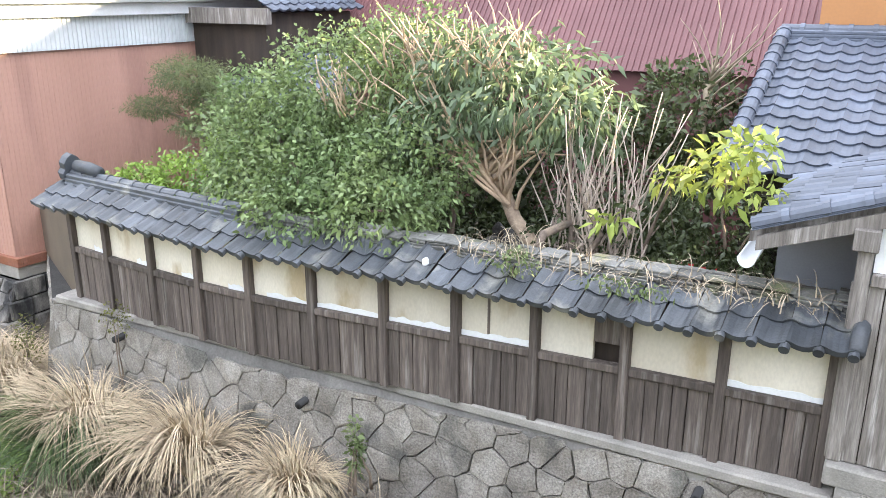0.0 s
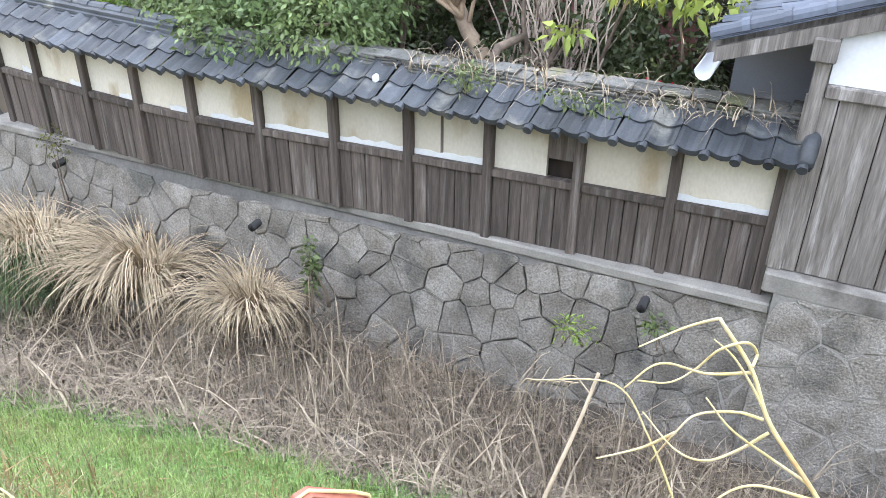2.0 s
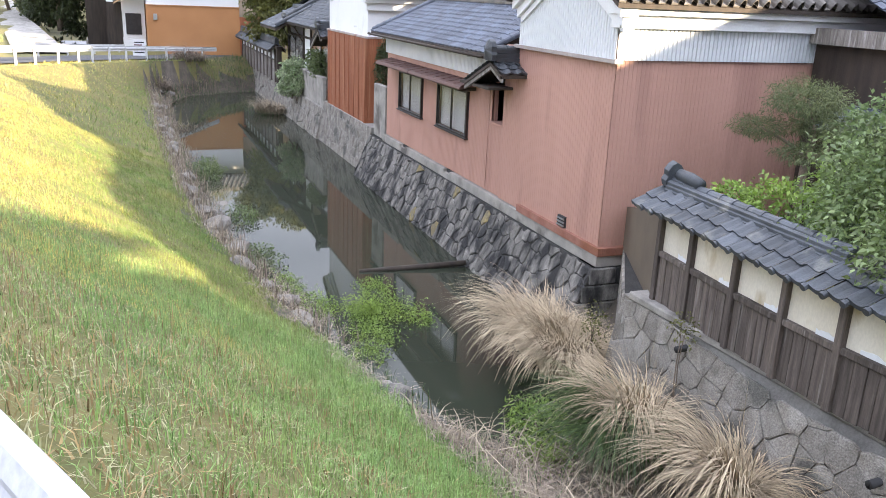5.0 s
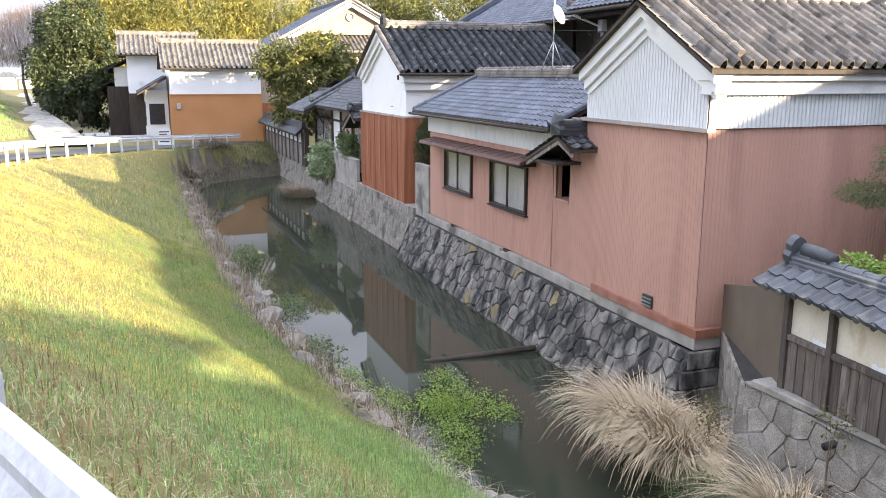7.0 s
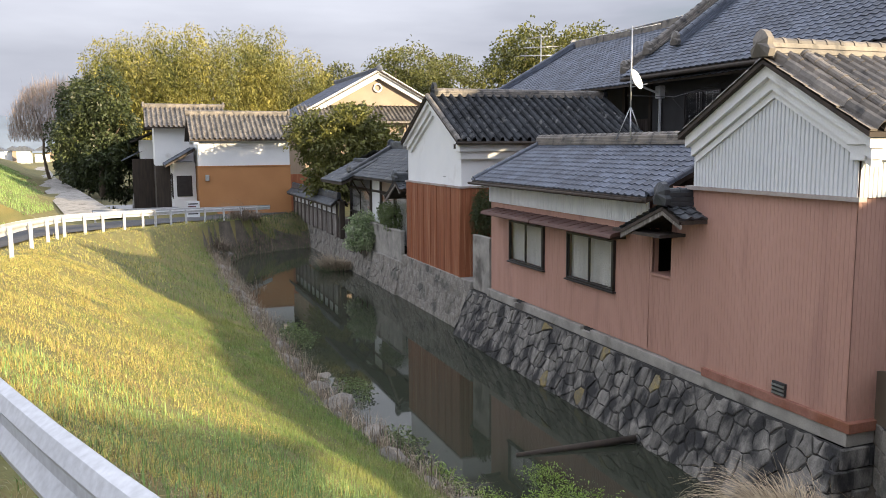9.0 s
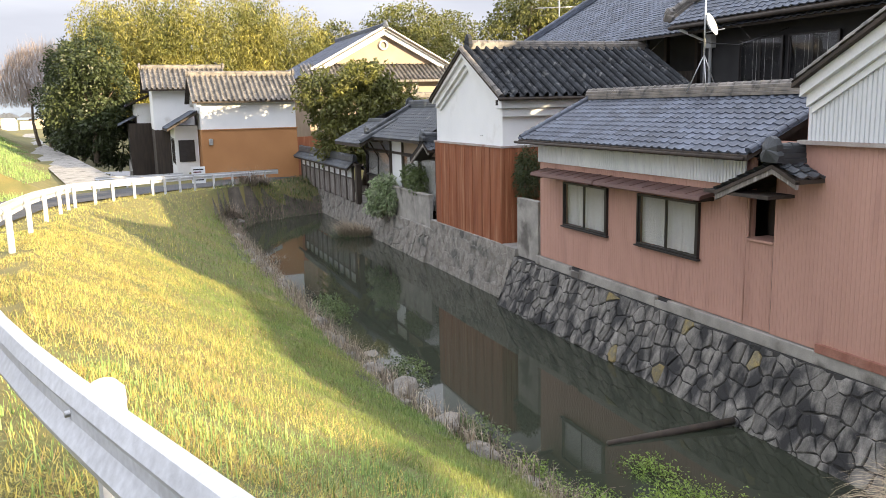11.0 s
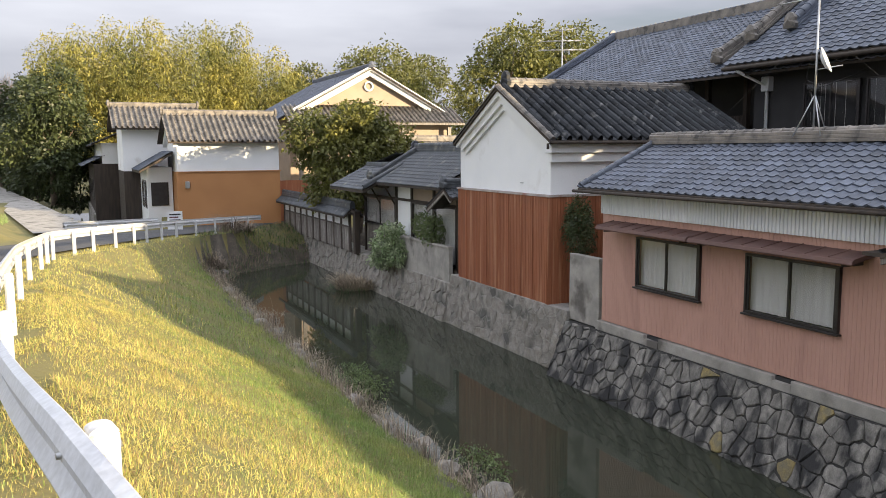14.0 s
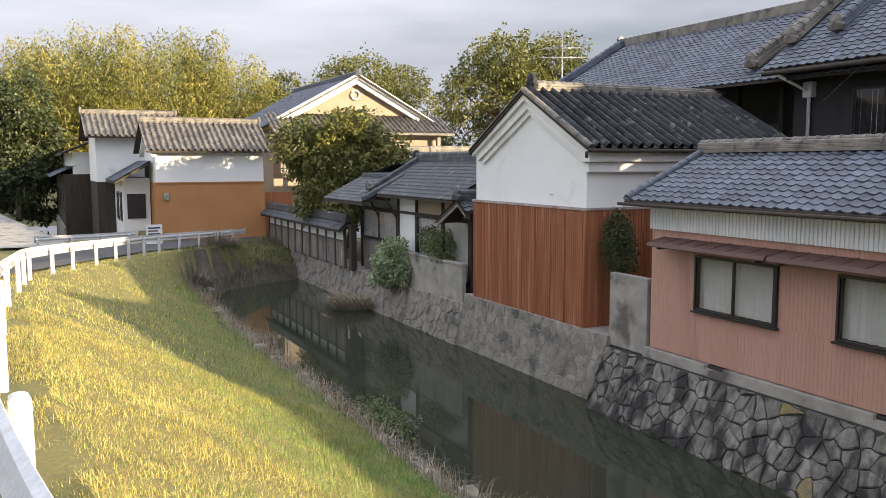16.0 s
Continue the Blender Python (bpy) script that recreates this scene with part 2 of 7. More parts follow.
def part(name, me, parent=None, label=""):
    if isinstance(me, bmesh.types.BMesh):
        raise TypeError("mesh data wanted")
    ob = new(name, me)
    ob.parent = parent
    return tagged(ob, label)


def thing(name, label, category, group="", kind="", me=None, at=(0, 0, 0)):
    ob = new(name, me)
    ob.location = at
    return tagged(ob, label, category, group, kind)


def box(name, lo, hi, mat, bevel=0.0):
    """A box from corner to corner, edges bevelled."""
    bm = bmesh.new()
    bmesh.ops.create_cube(bm, size=1.0)
    c, s = [(a + b) / 2 for a, b in zip(lo, hi)], [abs(b - a) for a, b in zip(lo, hi)]
    for v in bm.verts:
        v.co = Vector(v.co[i] * s[i] + c[i] for i in range(3))
    if bevel:
        bmesh.ops.bevel(bm, geom=bm.edges[:], offset=bevel, segments=1, affect="EDGES")
    me = bpy.data.meshes.new(name)
    bm.to_mesh(me)
    bm.free()
    me.materials.append(mat)
    return me


def prism(name, outline, axis, a, b, mat):
    """A closed polygon in the two axes other than `axis`, pushed from a to b along it."""
    put = {"x": lambda u, v, w: (w, u, v), "y": lambda u, v, w: (u, w, v), "z": lambda u, v, w: (u, v, w)}[axis]
    k = len(outline)
    verts = [put(u, v, a) for u, v in outline] + [put(u, v, b) for u, v in outline]
    faces = [tuple(range(k)), tuple(range(2 * k - 1, k - 1, -1))] + [(i, i + k, (i + 1) % k + k, (i + 1) % k) for i in range(k)]
    me = mesh_of(name, verts, faces, mat)
    bm = bmesh.new()
    bm.from_mesh(me)
    bmesh.ops.recalc_face_normals(bm, faces=bm.faces)
    bm.to_mesh(me)
    bm.free()
    return me


def tube(name, path, radii, mat, sides=8):
    """A round tapering tube along a path."""
    verts, faces = [], []
    pts = [Vector(p) for p in path]
    if not hasattr(radii, "__len__"):
        radii = [radii] * len(pts)
    for i, p in enumerate(pts):
        d = (pts[min(i + 1, len(pts) - 1)] - pts[max(i - 1, 0)]).normalized()
        u = d.orthogonal().normalized() if abs(d.z) > 0.9 else d.cross(Vector((0, 0, 1))).normalized()
        w = d.cross(u)
        for k in range(sides):
            a = 2 * math.pi * k / sides
            verts.append(p + (u * math.cos(a) + w * math.sin(a)) * radii[i])
    for i in range(len(pts) - 1):
        for k in range(sides):
            k2 = (k + 1) % sides
            faces.append((i * sides + k, i * sides + k2, (i + 1) * sides + k2, (i + 1) * sides + k))
    faces += [tuple(range(sides - 1, -1, -1)), tuple(range((len(pts) - 1) * sides, len(pts) * sides))]
    return mesh_of(name, verts, faces, mat, smooth=True)


def corrugated(name, p, u, v, length, height, mat, pitch=0.09, depth=0.022, clip=None):
    """Ribbed sheet from corner p, running along u, upright along v; clip(s) gives the height at s for gables."""
    p, u, v = Vector(p), Vector(u).normalized(), Vector(v).normalized()
    n = u.cross(v)
    ribs = max(1, round(length / pitch))
    stops = [(i + q) * length / ribs for i in range(ribs) for q in (0.0, 0.66, 0.74, 0.92)] + [length]
    verts, faces = [], []
    for i, s in enumerate(stops):
        off = depth * (1.0, 1.0, 0.0, 0.0)[i % 4]
        top = clip(s) if clip else height
        verts += [p + u * s + n * off, p + u * s + n * off + v * top]
    for i in range(len(stops) - 1):
        faces.append((2 * i, 2 * i + 2, 2 * i + 3, 2 * i + 1))
    return mesh_of(name, verts, faces, mat)


def tiled_roof(name, p, u, v, length, slope, mat, pitch=0.265, row=0.235, amp=0.03, step=0.028, clip=None, barrel=False):
    """Courses of wavy clay tiles: corner p at the eave, u along the eave, v up the slope. clip(s_along, s_up) drops tiles outside.
    barrel: rows of round cover tiles over flat ones."""
    p, u, v = Vector(p), Vector(u).normalized(), Vector(v).normalized()
    n = u.cross(v)
    if n.z < 0:
        n = -n
    if barrel:
        amp, row, step = amp * 2.7, 0.34, 0.016
    cols, rows = max(1, round(length / pitch)), max(1, round(slope / row))
    pw, rh = length / cols, slope / rows
    if barrel:
        prof = [(0.0, 0.0), (0.5, 0.0), (0.52, 0.7), (0.62, 1.5), (0.75, 1.85), (0.88, 1.5), (0.98, 0.7), (1.0, 0.0)]
    else:
        prof = [(0.0, 1.0), (0.12, 0.5), (0.3, -0.2), (0.5, -0.45), (0.7, -0.2), (0.86, 0.6), (1.0, 1.0)]
    verts, faces = [], []
    k = len(prof)
    for r in range(rows):
        for c in range(cols):
            if clip and not clip((c + 0.5) * pw, (r + 0.5) * rh):
                continue
            b = len(verts)
            jit = random.uniform(-0.004, 0.004)
            for s, h in prof:
                q = p + u * ((c + s) * pw) + v * (r * rh - 0.01)
                verts.append(q + n * (h * amp - 0.012))
                verts.append(q + n * (h * amp + step + jit))
                verts.append(q + v * (rh + 0.03) + n * (h * amp + 0.002 + jit))
            for i in range(k - 1):
                a = b + 3 * i
                faces.append((a, a + 3, a + 4, a + 1))
                faces.append((a + 1, a + 4, a + 5, a + 2))
    return mesh_of(name, verts, faces, mat, smooth=False)


def ridge(name, a, b, mat, width=0.26, height=0.28, cap=0.09, joints=0.3):
    """A stacked ridge: three courses of flat tiles with a row of round caps."""
    a, b = Vector(a), Vector(b)
    d = (b - a)
    length = d.length
    d.normalize()
    side = d.cross(Vector((0, 0, 1))).normalized()
    up = side.cross(d)
    verts, faces = [], []

    def ring(pts, s0, s1):
        k0, k = len(verts), len(pts)
        for s in (s0, s1):
            verts.extend(a + d * s + side * x + up * z for x, z in pts)
        for i in range(k):
            faces.append((k0 + i, k0 + (i + 1) % k, k0 + k + (i + 1) % k, k0 + k + i))
        faces.append(tuple(range(k0 + k - 1, k0 - 1, -1)))
        faces.append(tuple(range(k0 + k, k0 + 2 * k)))

    layers = 3
    for i in range(layers):
        w, z0, z1 = width / 2 * (1 - 0.1 * i), height * i / layers, height * (i + 1) / layers
        ring([(-w, z0), (w, z0), (w, z1 - 0.02), (w - 0.03, z1), (-w + 0.03, z1), (-w, z1 - 0.02)], 0, length)
    count = max(1, int(length / joints))
    for i in range(count):
        s0, s1 = length * i / count, length * (i + 1) / count
        r = cap
        ring([(r * math.cos(t) * 1.1, height - 0.02 + r * math.sin(t)) for t in [math.pi * j / 6 for j in range(7)]], s0, s1 - 0.02)
        ring([(r * 1.15 * math.cos(t) * 1.1, height - 0.02 + r * 1.15 * math.sin(t)) for t in [math.pi * j / 6 for j in range(7)]], s1 - 0.06, s1)
    return mesh_of(name, verts, faces, mat)


def ridge_end(name, at, facing, mat, size=0.3):
    """An ogre-tile: a rounded shield with two curling shoulders."""
    at, f = Vector(at), Vector(facing).normalized()
    s = f.cross(Vector((0, 0, 1))).normalized()
    outline = [(-0.8, -0.5), (-0.95, -0.1), (-0.7, 0.15), (-0.75, 0.5), (-0.4, 0.85), (0, 1.0), (0.4, 0.85), (0.75, 0.5), (0.7, 0.15), (0.95, -0.1), (0.8, -0.5)]
    k = len(outline)
    verts = [at + s * (x * size * 0.8) + Vector((0, 0, z * size)) + f * off for off in (-0.06, 0.06) for x, z in outline]
    c0 = len(verts)
    verts += [at + f * 0.14 + Vector((0, 0, 0.25 * size))]
    faces = [tuple(range(k - 1, -1, -1))] + [(i, (i + 1) % k, (i + 1) % k + k, i + k) for i in range(k)] + [(i + k, (i + 1) % k + k, c0) for i in range(k)]
    return mesh_of(name, verts, faces, mat)


def roof_unit(parent, axis, span, eaves, apex, over=0.0, mat=None, barrel=False, ends=True, caps=True, thick=0.10, pitch=0.265, verge=None):
    """A gabled roof over a rectangle. axis: the ridge's direction, 'x' or 'y'. span: (from, to) along the ridge.
    eaves: ((across, z), (across, z)); apex: (across, z)."""
    mat = mat or M_TILEFAR
    P = (lambda w, c, z: Vector((w, c, z))) if axis == "x" else (lambda w, c, z: Vector((c, w, z)))
    a, b = span
    for c, z in eaves:
        e0, e1, top = P(a, c, z), P(b, c, z), P(a, *apex)
        v = top - e0
        sl = v.length
        part("roof_tiles", tiled_roof("roof tiles", e0, e1 - e0, v, b - a, sl, mat, barrel=barrel, pitch=pitch), parent)
        dn = Vector((0, 0, -thick))
        q = [e0, e1, P(b, *apex), top]
        lower = [x + dn for x in q]
        q = [x + Vector((0, 0, -0.03)) for x in q]
        part("roof_deck", mesh_of("deck", q + lower, [(0, 1, 2, 3), (7, 6, 5, 4), (0, 4, 5, 1), (1, 5, 6, 2), (2, 6, 7, 3), (3, 7, 4, 0)], M_DARKWOOD), parent)
    if caps:
        part("ridge", ridge("ridge", P(a + 0.1, apex[0], apex[1] - 0.02), P(b - 0.1, apex[0], apex[1] - 0.02), mat), parent)
        if ends:
            d = P(1, 0, 0)
            part("ridge_end_tile", ridge_end("ogre tile", P(a, apex[0], apex[1] + 0.16), -d, mat), parent)
            part("ridge_end_tile", ridge_end("ogre tile", P(b, apex[0], apex[1] + 0.16), d, mat), parent)


# ---- ground ----
WATER_Z = -4.8
RAIL = [(2.2, -8.0), (1.0, -3.0), (0.55, -0.9), (0.22, 0.45), (-0.55, 2.0), (-2.4, 6.3), (-3.7, 10.1), (-4.25, 12.5), (-4.7, 15.5), (-4.95, 18.0), (-5.1, 22.0), (-5.25, 28.0),
        (-4.9, 36.0), (-3.35, 40.0), (-0.2, 48.0), (5.5, 56.5), (12.0, 65.0)]
TOE = [(5.2, -8.0), (4.7, 2.0), (4.4, 4.5), (3.9, 6.5), (3.2, 9.5), (2.6, 12.0), (1.8, 16.0), (1.2, 20.0), (0.9, 25.0), (0.8, 38.0), (1.0, 48.0),
       (2.4, 51.5), (5.0, 53.2), (9.0, 55.0)]


def along(poly, x, y):
    """Signed distance (positive on the canal's side) to a polyline, and the y of its nearest place."""
    best = np.full(np.shape(x), 1e9)
    sign, where = np.ones(np.shape(x)), np.zeros(np.shape(x))
    for (ax, ay), (bx, by) in zip(poly, poly[1:]):
        dx, dy = bx - ax, by - ay
        t = np.clip(((x - ax) * dx + (y - ay) * dy) / (dx * dx + dy * dy), 0, 1)
        px, py = ax + t * dx, ay + t * dy
        d = np.hypot(x - px, y - py)
        near = d < best - 1e-9
        best = np.where(near, d, best)
        sign = np.where(near, np.where((x - ax) * dy - (y - ay) * dx > 0, 1.0, -1.0), sign)
        where = np.where(near, py, where)
    return best * sign, where


def road_z(y):
    return np.interp(y, [-20, 0, 13, 40, 56.5, 70], [0.1, 0, -0.4, -2.0, -3.1, -3.3])


def ground_z(x, y):
    x, y = np.asarray(x, float), np.asarray(y, float)
    dr, yr = along(RAIL, x, y)
    dt, yt = along(TOE, x, y)
    zr = road_z(yr)
    f = np.clip((dr - 0.45) / np.maximum(dr - 0.45 - dt, 0.01), 0, 1)
    bank = zr + (-4.1 - zr) * (0.86 * f + 0.14 * f * f * (3 - 2 * f)) 
    bed = np.interp(y, [4, 7, 9.5, 11.5, 15], [-4.5, -4.58, -4.72, -4.97, -5.15])
    edge = np.clip(dt / 1.15, 0, 1)
    low = -4.1 + (bed + 4.1) * edge
    left = zr - 0.05 + 0.12 * np.clip(-dr - 4.6, 0, 8) * np.clip((38 - y) / 12, 0, 1)
    z = np.where(dr < 0.45, np.where(dr < -4.6, left, zr - 0.05), np.where(dt > 0, low, bank))
    return z


def lumps(x, y, s, a):
    return a * np.array([noise.noise(Vector((px * s, py * s, 0.3))) for px, py in zip(np.ravel(x), np.ravel(y))]).reshape(np.shape(x))


xs = np.concatenate([[-400, -150, -60, -35], np.arange(-24, -8, 2.0), np.arange(-8, 7.6, 0.35), [9, 12, 20, 40, 90, 400]])
ys = np.concatenate([[-300, -80, -30, -16], np.arange(-8, 30, 0.4), np.arange(30, 66, 0.8), [70, 76, 84, 95, 110, 130, 160, 220, 400, 1500]])
GX, GY = np.meshgrid(xs, ys)
GZ = ground_z(GX, GY)
DR, _ = along(RAIL, GX, GY)
DT, _ = along(TOE, GX, GY)
GZ = GZ + np.where((DR > 0.5) & (DT < 0), lumps(GX, GY, 0.9, 0.08), 0) + np.where(DT > 0, lumps(GX, GY, 1.7, 0.10) + np.where(GY < 10, lumps(GX, GY, 1.1, 0.16), 0), 0)
GZ = np.where(GX > 7.6, -3.2, GZ)
# the channel goes on past the bridge, between a concrete path and the houses
GZ = np.where((GY > 49) & (DR < -4.7), np.where(GX > -30, -2.7 + np.clip((-7.3 - 0.118 * (GY - 60) - GX) * 0.5, 0, 3.5), -2), GZ)
def path_right(y):
    return np.interp(y, [50, 60, 84, 120, 200], [-2.6, -3.9, -7.0, -12.0, -20.5])


GZ = np.where((GY > 58.5) & (GY < 130) & (GX > path_right(GY) + 0.4) & (GX < 0.4), -5.1, GZ)
GZ = np.where(GY > 210, -4.0, GZ)
nx = len(xs)
gfaces = [(j * nx + i, j * nx + i + 1, (j + 1) * nx + i + 1, (j + 1) * nx + i) for j in range(len(ys) - 1) for i in range(nx - 1)]
ground_me = mesh_of("ground", np.stack([GX, GY, GZ], -1).reshape(-1, 3), gfaces, M_GRASSGROUND, smooth=True)
ground_me.materials.append(M_EARTH)
face_dt = ((DT[:-1, :-1] + DT[1:, 1:]) / 2).ravel()
face_y = ((GY[:-1, :-1] + GY[1:, 1:]) / 2).ravel()
ground_me.polygons.foreach_set("material_index", [1 if d > -0.25 and y < 58 else 0 for d, y in zip(face_dt, face_y)])
thing("ground", "grassy levee bank running down to a stream bed", "ground", kind="structure", me=ground_me)

water_me = mesh_of("water", [(-3, 8, WATER_Z), (7.9, 8, WATER_Z), (7.9, 56, WATER_Z), (-3, 56, WATER_Z)], [(0, 1, 2, 3)], M_WATER)
far_water = mesh_of("water", [(-22, 58, WATER_Z), (2, 58, WATER_Z), (2, 130, WATER_Z), (-22, 130, WATER_Z)], [(0, 1, 2, 3)], M_WATER)
thing("water", "dark water of the channel past the bridge", "water", kind="structure", me=far_water)
pv_, pf_ = [], []
for k in range(36):
    y = 53.5 + k * 4.0
    x = float(path_right(y))
    pv_ += [(x, y, -2.60), (x - 2.9, y, -2.58), (x + 0.1, y, -5.2)]
for k in range(35):
    pf_ += [(3 * k, 3 * k + 3, 3 * k + 4, 3 * k + 1), (3 * k + 2, 3 * k + 5, 3 * k + 3, 3 * k)]
concrete_path = thing("pavement", "pale concrete path along the channel", "path", kind="structure", me=mesh_of("path", pv_, pf_, M_CONCRETE))
thing("water", "still dark canal water with reflections", "water", kind="structure", me=water_me)


def resample(poly, step):
    pts = [Vector((x, y)) for x, y in poly]
    out = []
    for a, b in zip(pts, pts[1:]):
        k = max(1, int((b - a).length / step))
        out += [a.lerp(b, i / k) for i in range(k)]
    out.append(pts[-1])
    for _ in range(6):
        out = [out[0]] + [(out[i - 1] + out[i] * 2 + out[i + 1]) / 4 for i in range(1, len(out) - 1)] + [out[-1]]
    return out


def side_of(pts, i):
    d = (pts[min(i + 1, len(pts) - 1)] - pts[max(i - 1, 0)]).normalized()
    return Vector((d.y, -d.x))


RAILPTS = resample(RAIL, 0.5)
verts, faces = [], []
for i, p in enumerate(RAILPTS):
    n2, z = side_of(RAILPTS, i), float(road_z(p.y))
    for off in (-0.7, -4.4):
        q = p + n2 * off
        verts.append((q.x, q.y, z + 0.01))
for i in range(len(RAILPTS) - 1):
    faces.append((2 * i, 2 * i + 1, 2 * i + 3, 2 * i + 2))
thing("road", "narrow grey asphalt levee road", "road", kind="structure", me=mesh_of("road", verts, faces, M_ASPHALT))

# guard rail: a pressed beam on posts
BEAM = [(0.0, 0.70), (-0.035, 0.685), (-0.055, 0.64), (-0.02, 0.585), (-0.02, 0.545), (-0.055, 0.49), (-0.035, 0.44), (0.0, 0.425), (0.006, 0.43), (-0.01, 0.5), (0.02, 0.55), (0.02, 0.58), (-0.01, 0.63), (0.006, 0.695)]


def rail_run(name, pts, zf, label):
    rail = thing(name, label, "guard rail", kind="structure")
    verts, faces = [], []
    k = len(BEAM)
    for i, p in enumerate(pts):
        n2 = side_of(pts, i)
        verts += [(p.x + n2.x * o, p.y + n2.y * o, zf(p.y) + h) for o, h in BEAM]
    for i in range(len(pts) - 1):
        faces += [(i * k + j, i * k + (j + 1) % k, (i + 1) * k + (j + 1) % k, (i + 1) * k + j) for j in range(k)]
    part("beam", mesh_of("beam", verts, faces, M_GALV), rail)
    return rail


def rail_z(y):
    return float(road_z(y)) + 0.05 + 0.08 * math.exp(-((y - 12.6) / 1.5) ** 2)


rail_pts = [p for p in RAILPTS if p.y < 56.6]
guard_rail = rail_run("guard_rail", rail_pts, rail_z, "white painted steel guard rail along the road")
post_me = box("post", (-0.05, -0.045, -0.4), (0.05, 0.045, 0.63), M_GALV, 0.02)
cap_me = prism("cap", [(0.045 * math.cos(math.pi * k / 10), 0.622 + 0.022 * math.sin(math.pi * k / 10)) for k in range(11)], "y", -0.042, 0.042, M_GALV)
bolt_me = tube("bolt", [(-0.135, 0, 0.565), (0.058, 0, 0.565)], 0.012, M_METAL, 8)
POST_Y = [-3.0, 1.0, 4.9, 8.94, 13.0, 16.95, 20.9, 24.9, 28.9, 31.9] + [33.9 + 1.75 * k for k in range(13)]
for y in POST_Y:
    i = min(range(len(rail_pts)), key=lambda k: abs(rail_pts[k].y - y))
    n2 = side_of(rail_pts, i)
    q = rail_pts[i] + n2 * 0.10
    ob = part("post", post_me, guard_rail)
    ob.location = (q.x, q.y, rail_z(rail_pts[i].y))
    ob.rotation_euler = (0, 0, math.atan2(n2.y, n2.x))
    part("post_cap", cap_me, ob)
    part("bolt", bolt_me, ob, "steel bolt")

far_pts = [Vector((-4.6 + 0.46 * k, 51.3 + 0.55 * k)) for k in range(11)]
far_rail = rail_run("guard_rail", far_pts, lambda y: rail_z(y) + 0.05, "white guard rail on the far side of the road")
for i in range(0, 11, 3):
    ob = part("post", post_me, far_rail)
    ob.location = (far_pts[i].x + 0.1, far_pts[i].y, rail_z(far_pts[i].y))

# ---- right bank: retaining walls, stone by stone ----
M_GROUT = material("grey mortar", (0.33, 0.315, 0.29), (0.23, 0.22, 0.205), 2.5, 0.95, bump=0.6, fine=30)
def voronoi_cells(width, height, size, jitter=0.42, flat=1.0):
    """Irregular polygons that tile a width x height panel."""
    nx_, ny_ = max(2, round(width / (size * flat))), max(2, round(height / size))
    pts = {}
    for i in range(-1, nx_ + 1):
        for j in range(-1, ny_ + 1):
            pts[i, j] = Vector(((i + 0.5 + (0.25 if j % 2 else -0.25) + random.uniform(-jitter, jitter)) * width / nx_, (j + 0.5 + random.uniform(-jitter, jitter)) * height / ny_))
    cells = []
    for (i, j), c in pts.items():
        poly = [Vector((0, 0)), Vector((width, 0)), Vector((width, height)), Vector((0, height))]
        for di in (-2, -1, 0, 1, 2):
            for dj in (-2, -1, 0, 1, 2):
                o = pts.get((i + di, j + dj))
                if o is None or (di, dj) == (0, 0):
                    continue
                mid, nn = (c + o) / 2, o - c
                cut = []
                for k in range(len(poly)):
                    a, b = poly[k], poly[(k + 1) % len(poly)]
                    da, db = (a - mid).dot(nn), (b - mid).dot(nn)
                    if da <= 0:
                        cut.append(a)
                    if da * db < 0:
                        cut.append(a.lerp(b, da / (da - db)))
                poly = cut
                if len(poly) < 3:
                    break
            if len(poly) < 3:
                break
        if len(poly) >= 3:
            area = abs(sum(poly[k].cross(poly[(k + 1) % len(poly)]) for k in range(len(poly)))) / 2
            if area > size * size * 0.12:
                cells.append(poly)
    return cells


def rough_edge(poly, wobble=0.024):
    """The outline with each side broken in two, a little off its line."""
    out = []
    for i, a in enumerate(poly):
        b = poly[(i + 1) % len(poly)]
        d = b - a
        out.append(a + Vector((random.uniform(-1, 1), random.uniform(-1, 1))) * wobble * 0.6)
        if d.length > 0.12:
            out.append(a.lerp(b, random.uniform(0.35, 0.65)) + Vector((-d.y, d.x)).normalized() * random.uniform(-wobble, wobble))
    return out


def stone_verts(poly, place, gap, proud, wobble=0.024):
    c = sum(poly, Vector((0, 0))) / len(poly)
    k = len(poly)
    poly = rough_edge(poly, wobble)
    k = len(poly)
    out = []
    for shrink, d in ((gap, -0.03), (gap + 0.006, proud * 0.7), (gap + 0.03, proud)):
        for p in poly:
            v = p - c
            r = max(v.length, 0.02)
            q = c + v * max(0.15, 1 - shrink / r)
            out.append(place(q.x, q.y, d + random.uniform(-0.008, 0.008)))
    out.append(place(c.x, c.y, proud + random.uniform(-0.004, 0.014)))
    faces = []
    for ring in (0, 1):
        faces += [(ring * k + i, ring * k + (i + 1) % k, (ring + 1) * k + (i + 1) % k, (ring + 1) * k + i) for i in range(k)]
    faces += [(2 * k + i, 2 * k + (i + 1) % k, 3 * k) for i in range(k)]
    return out, faces


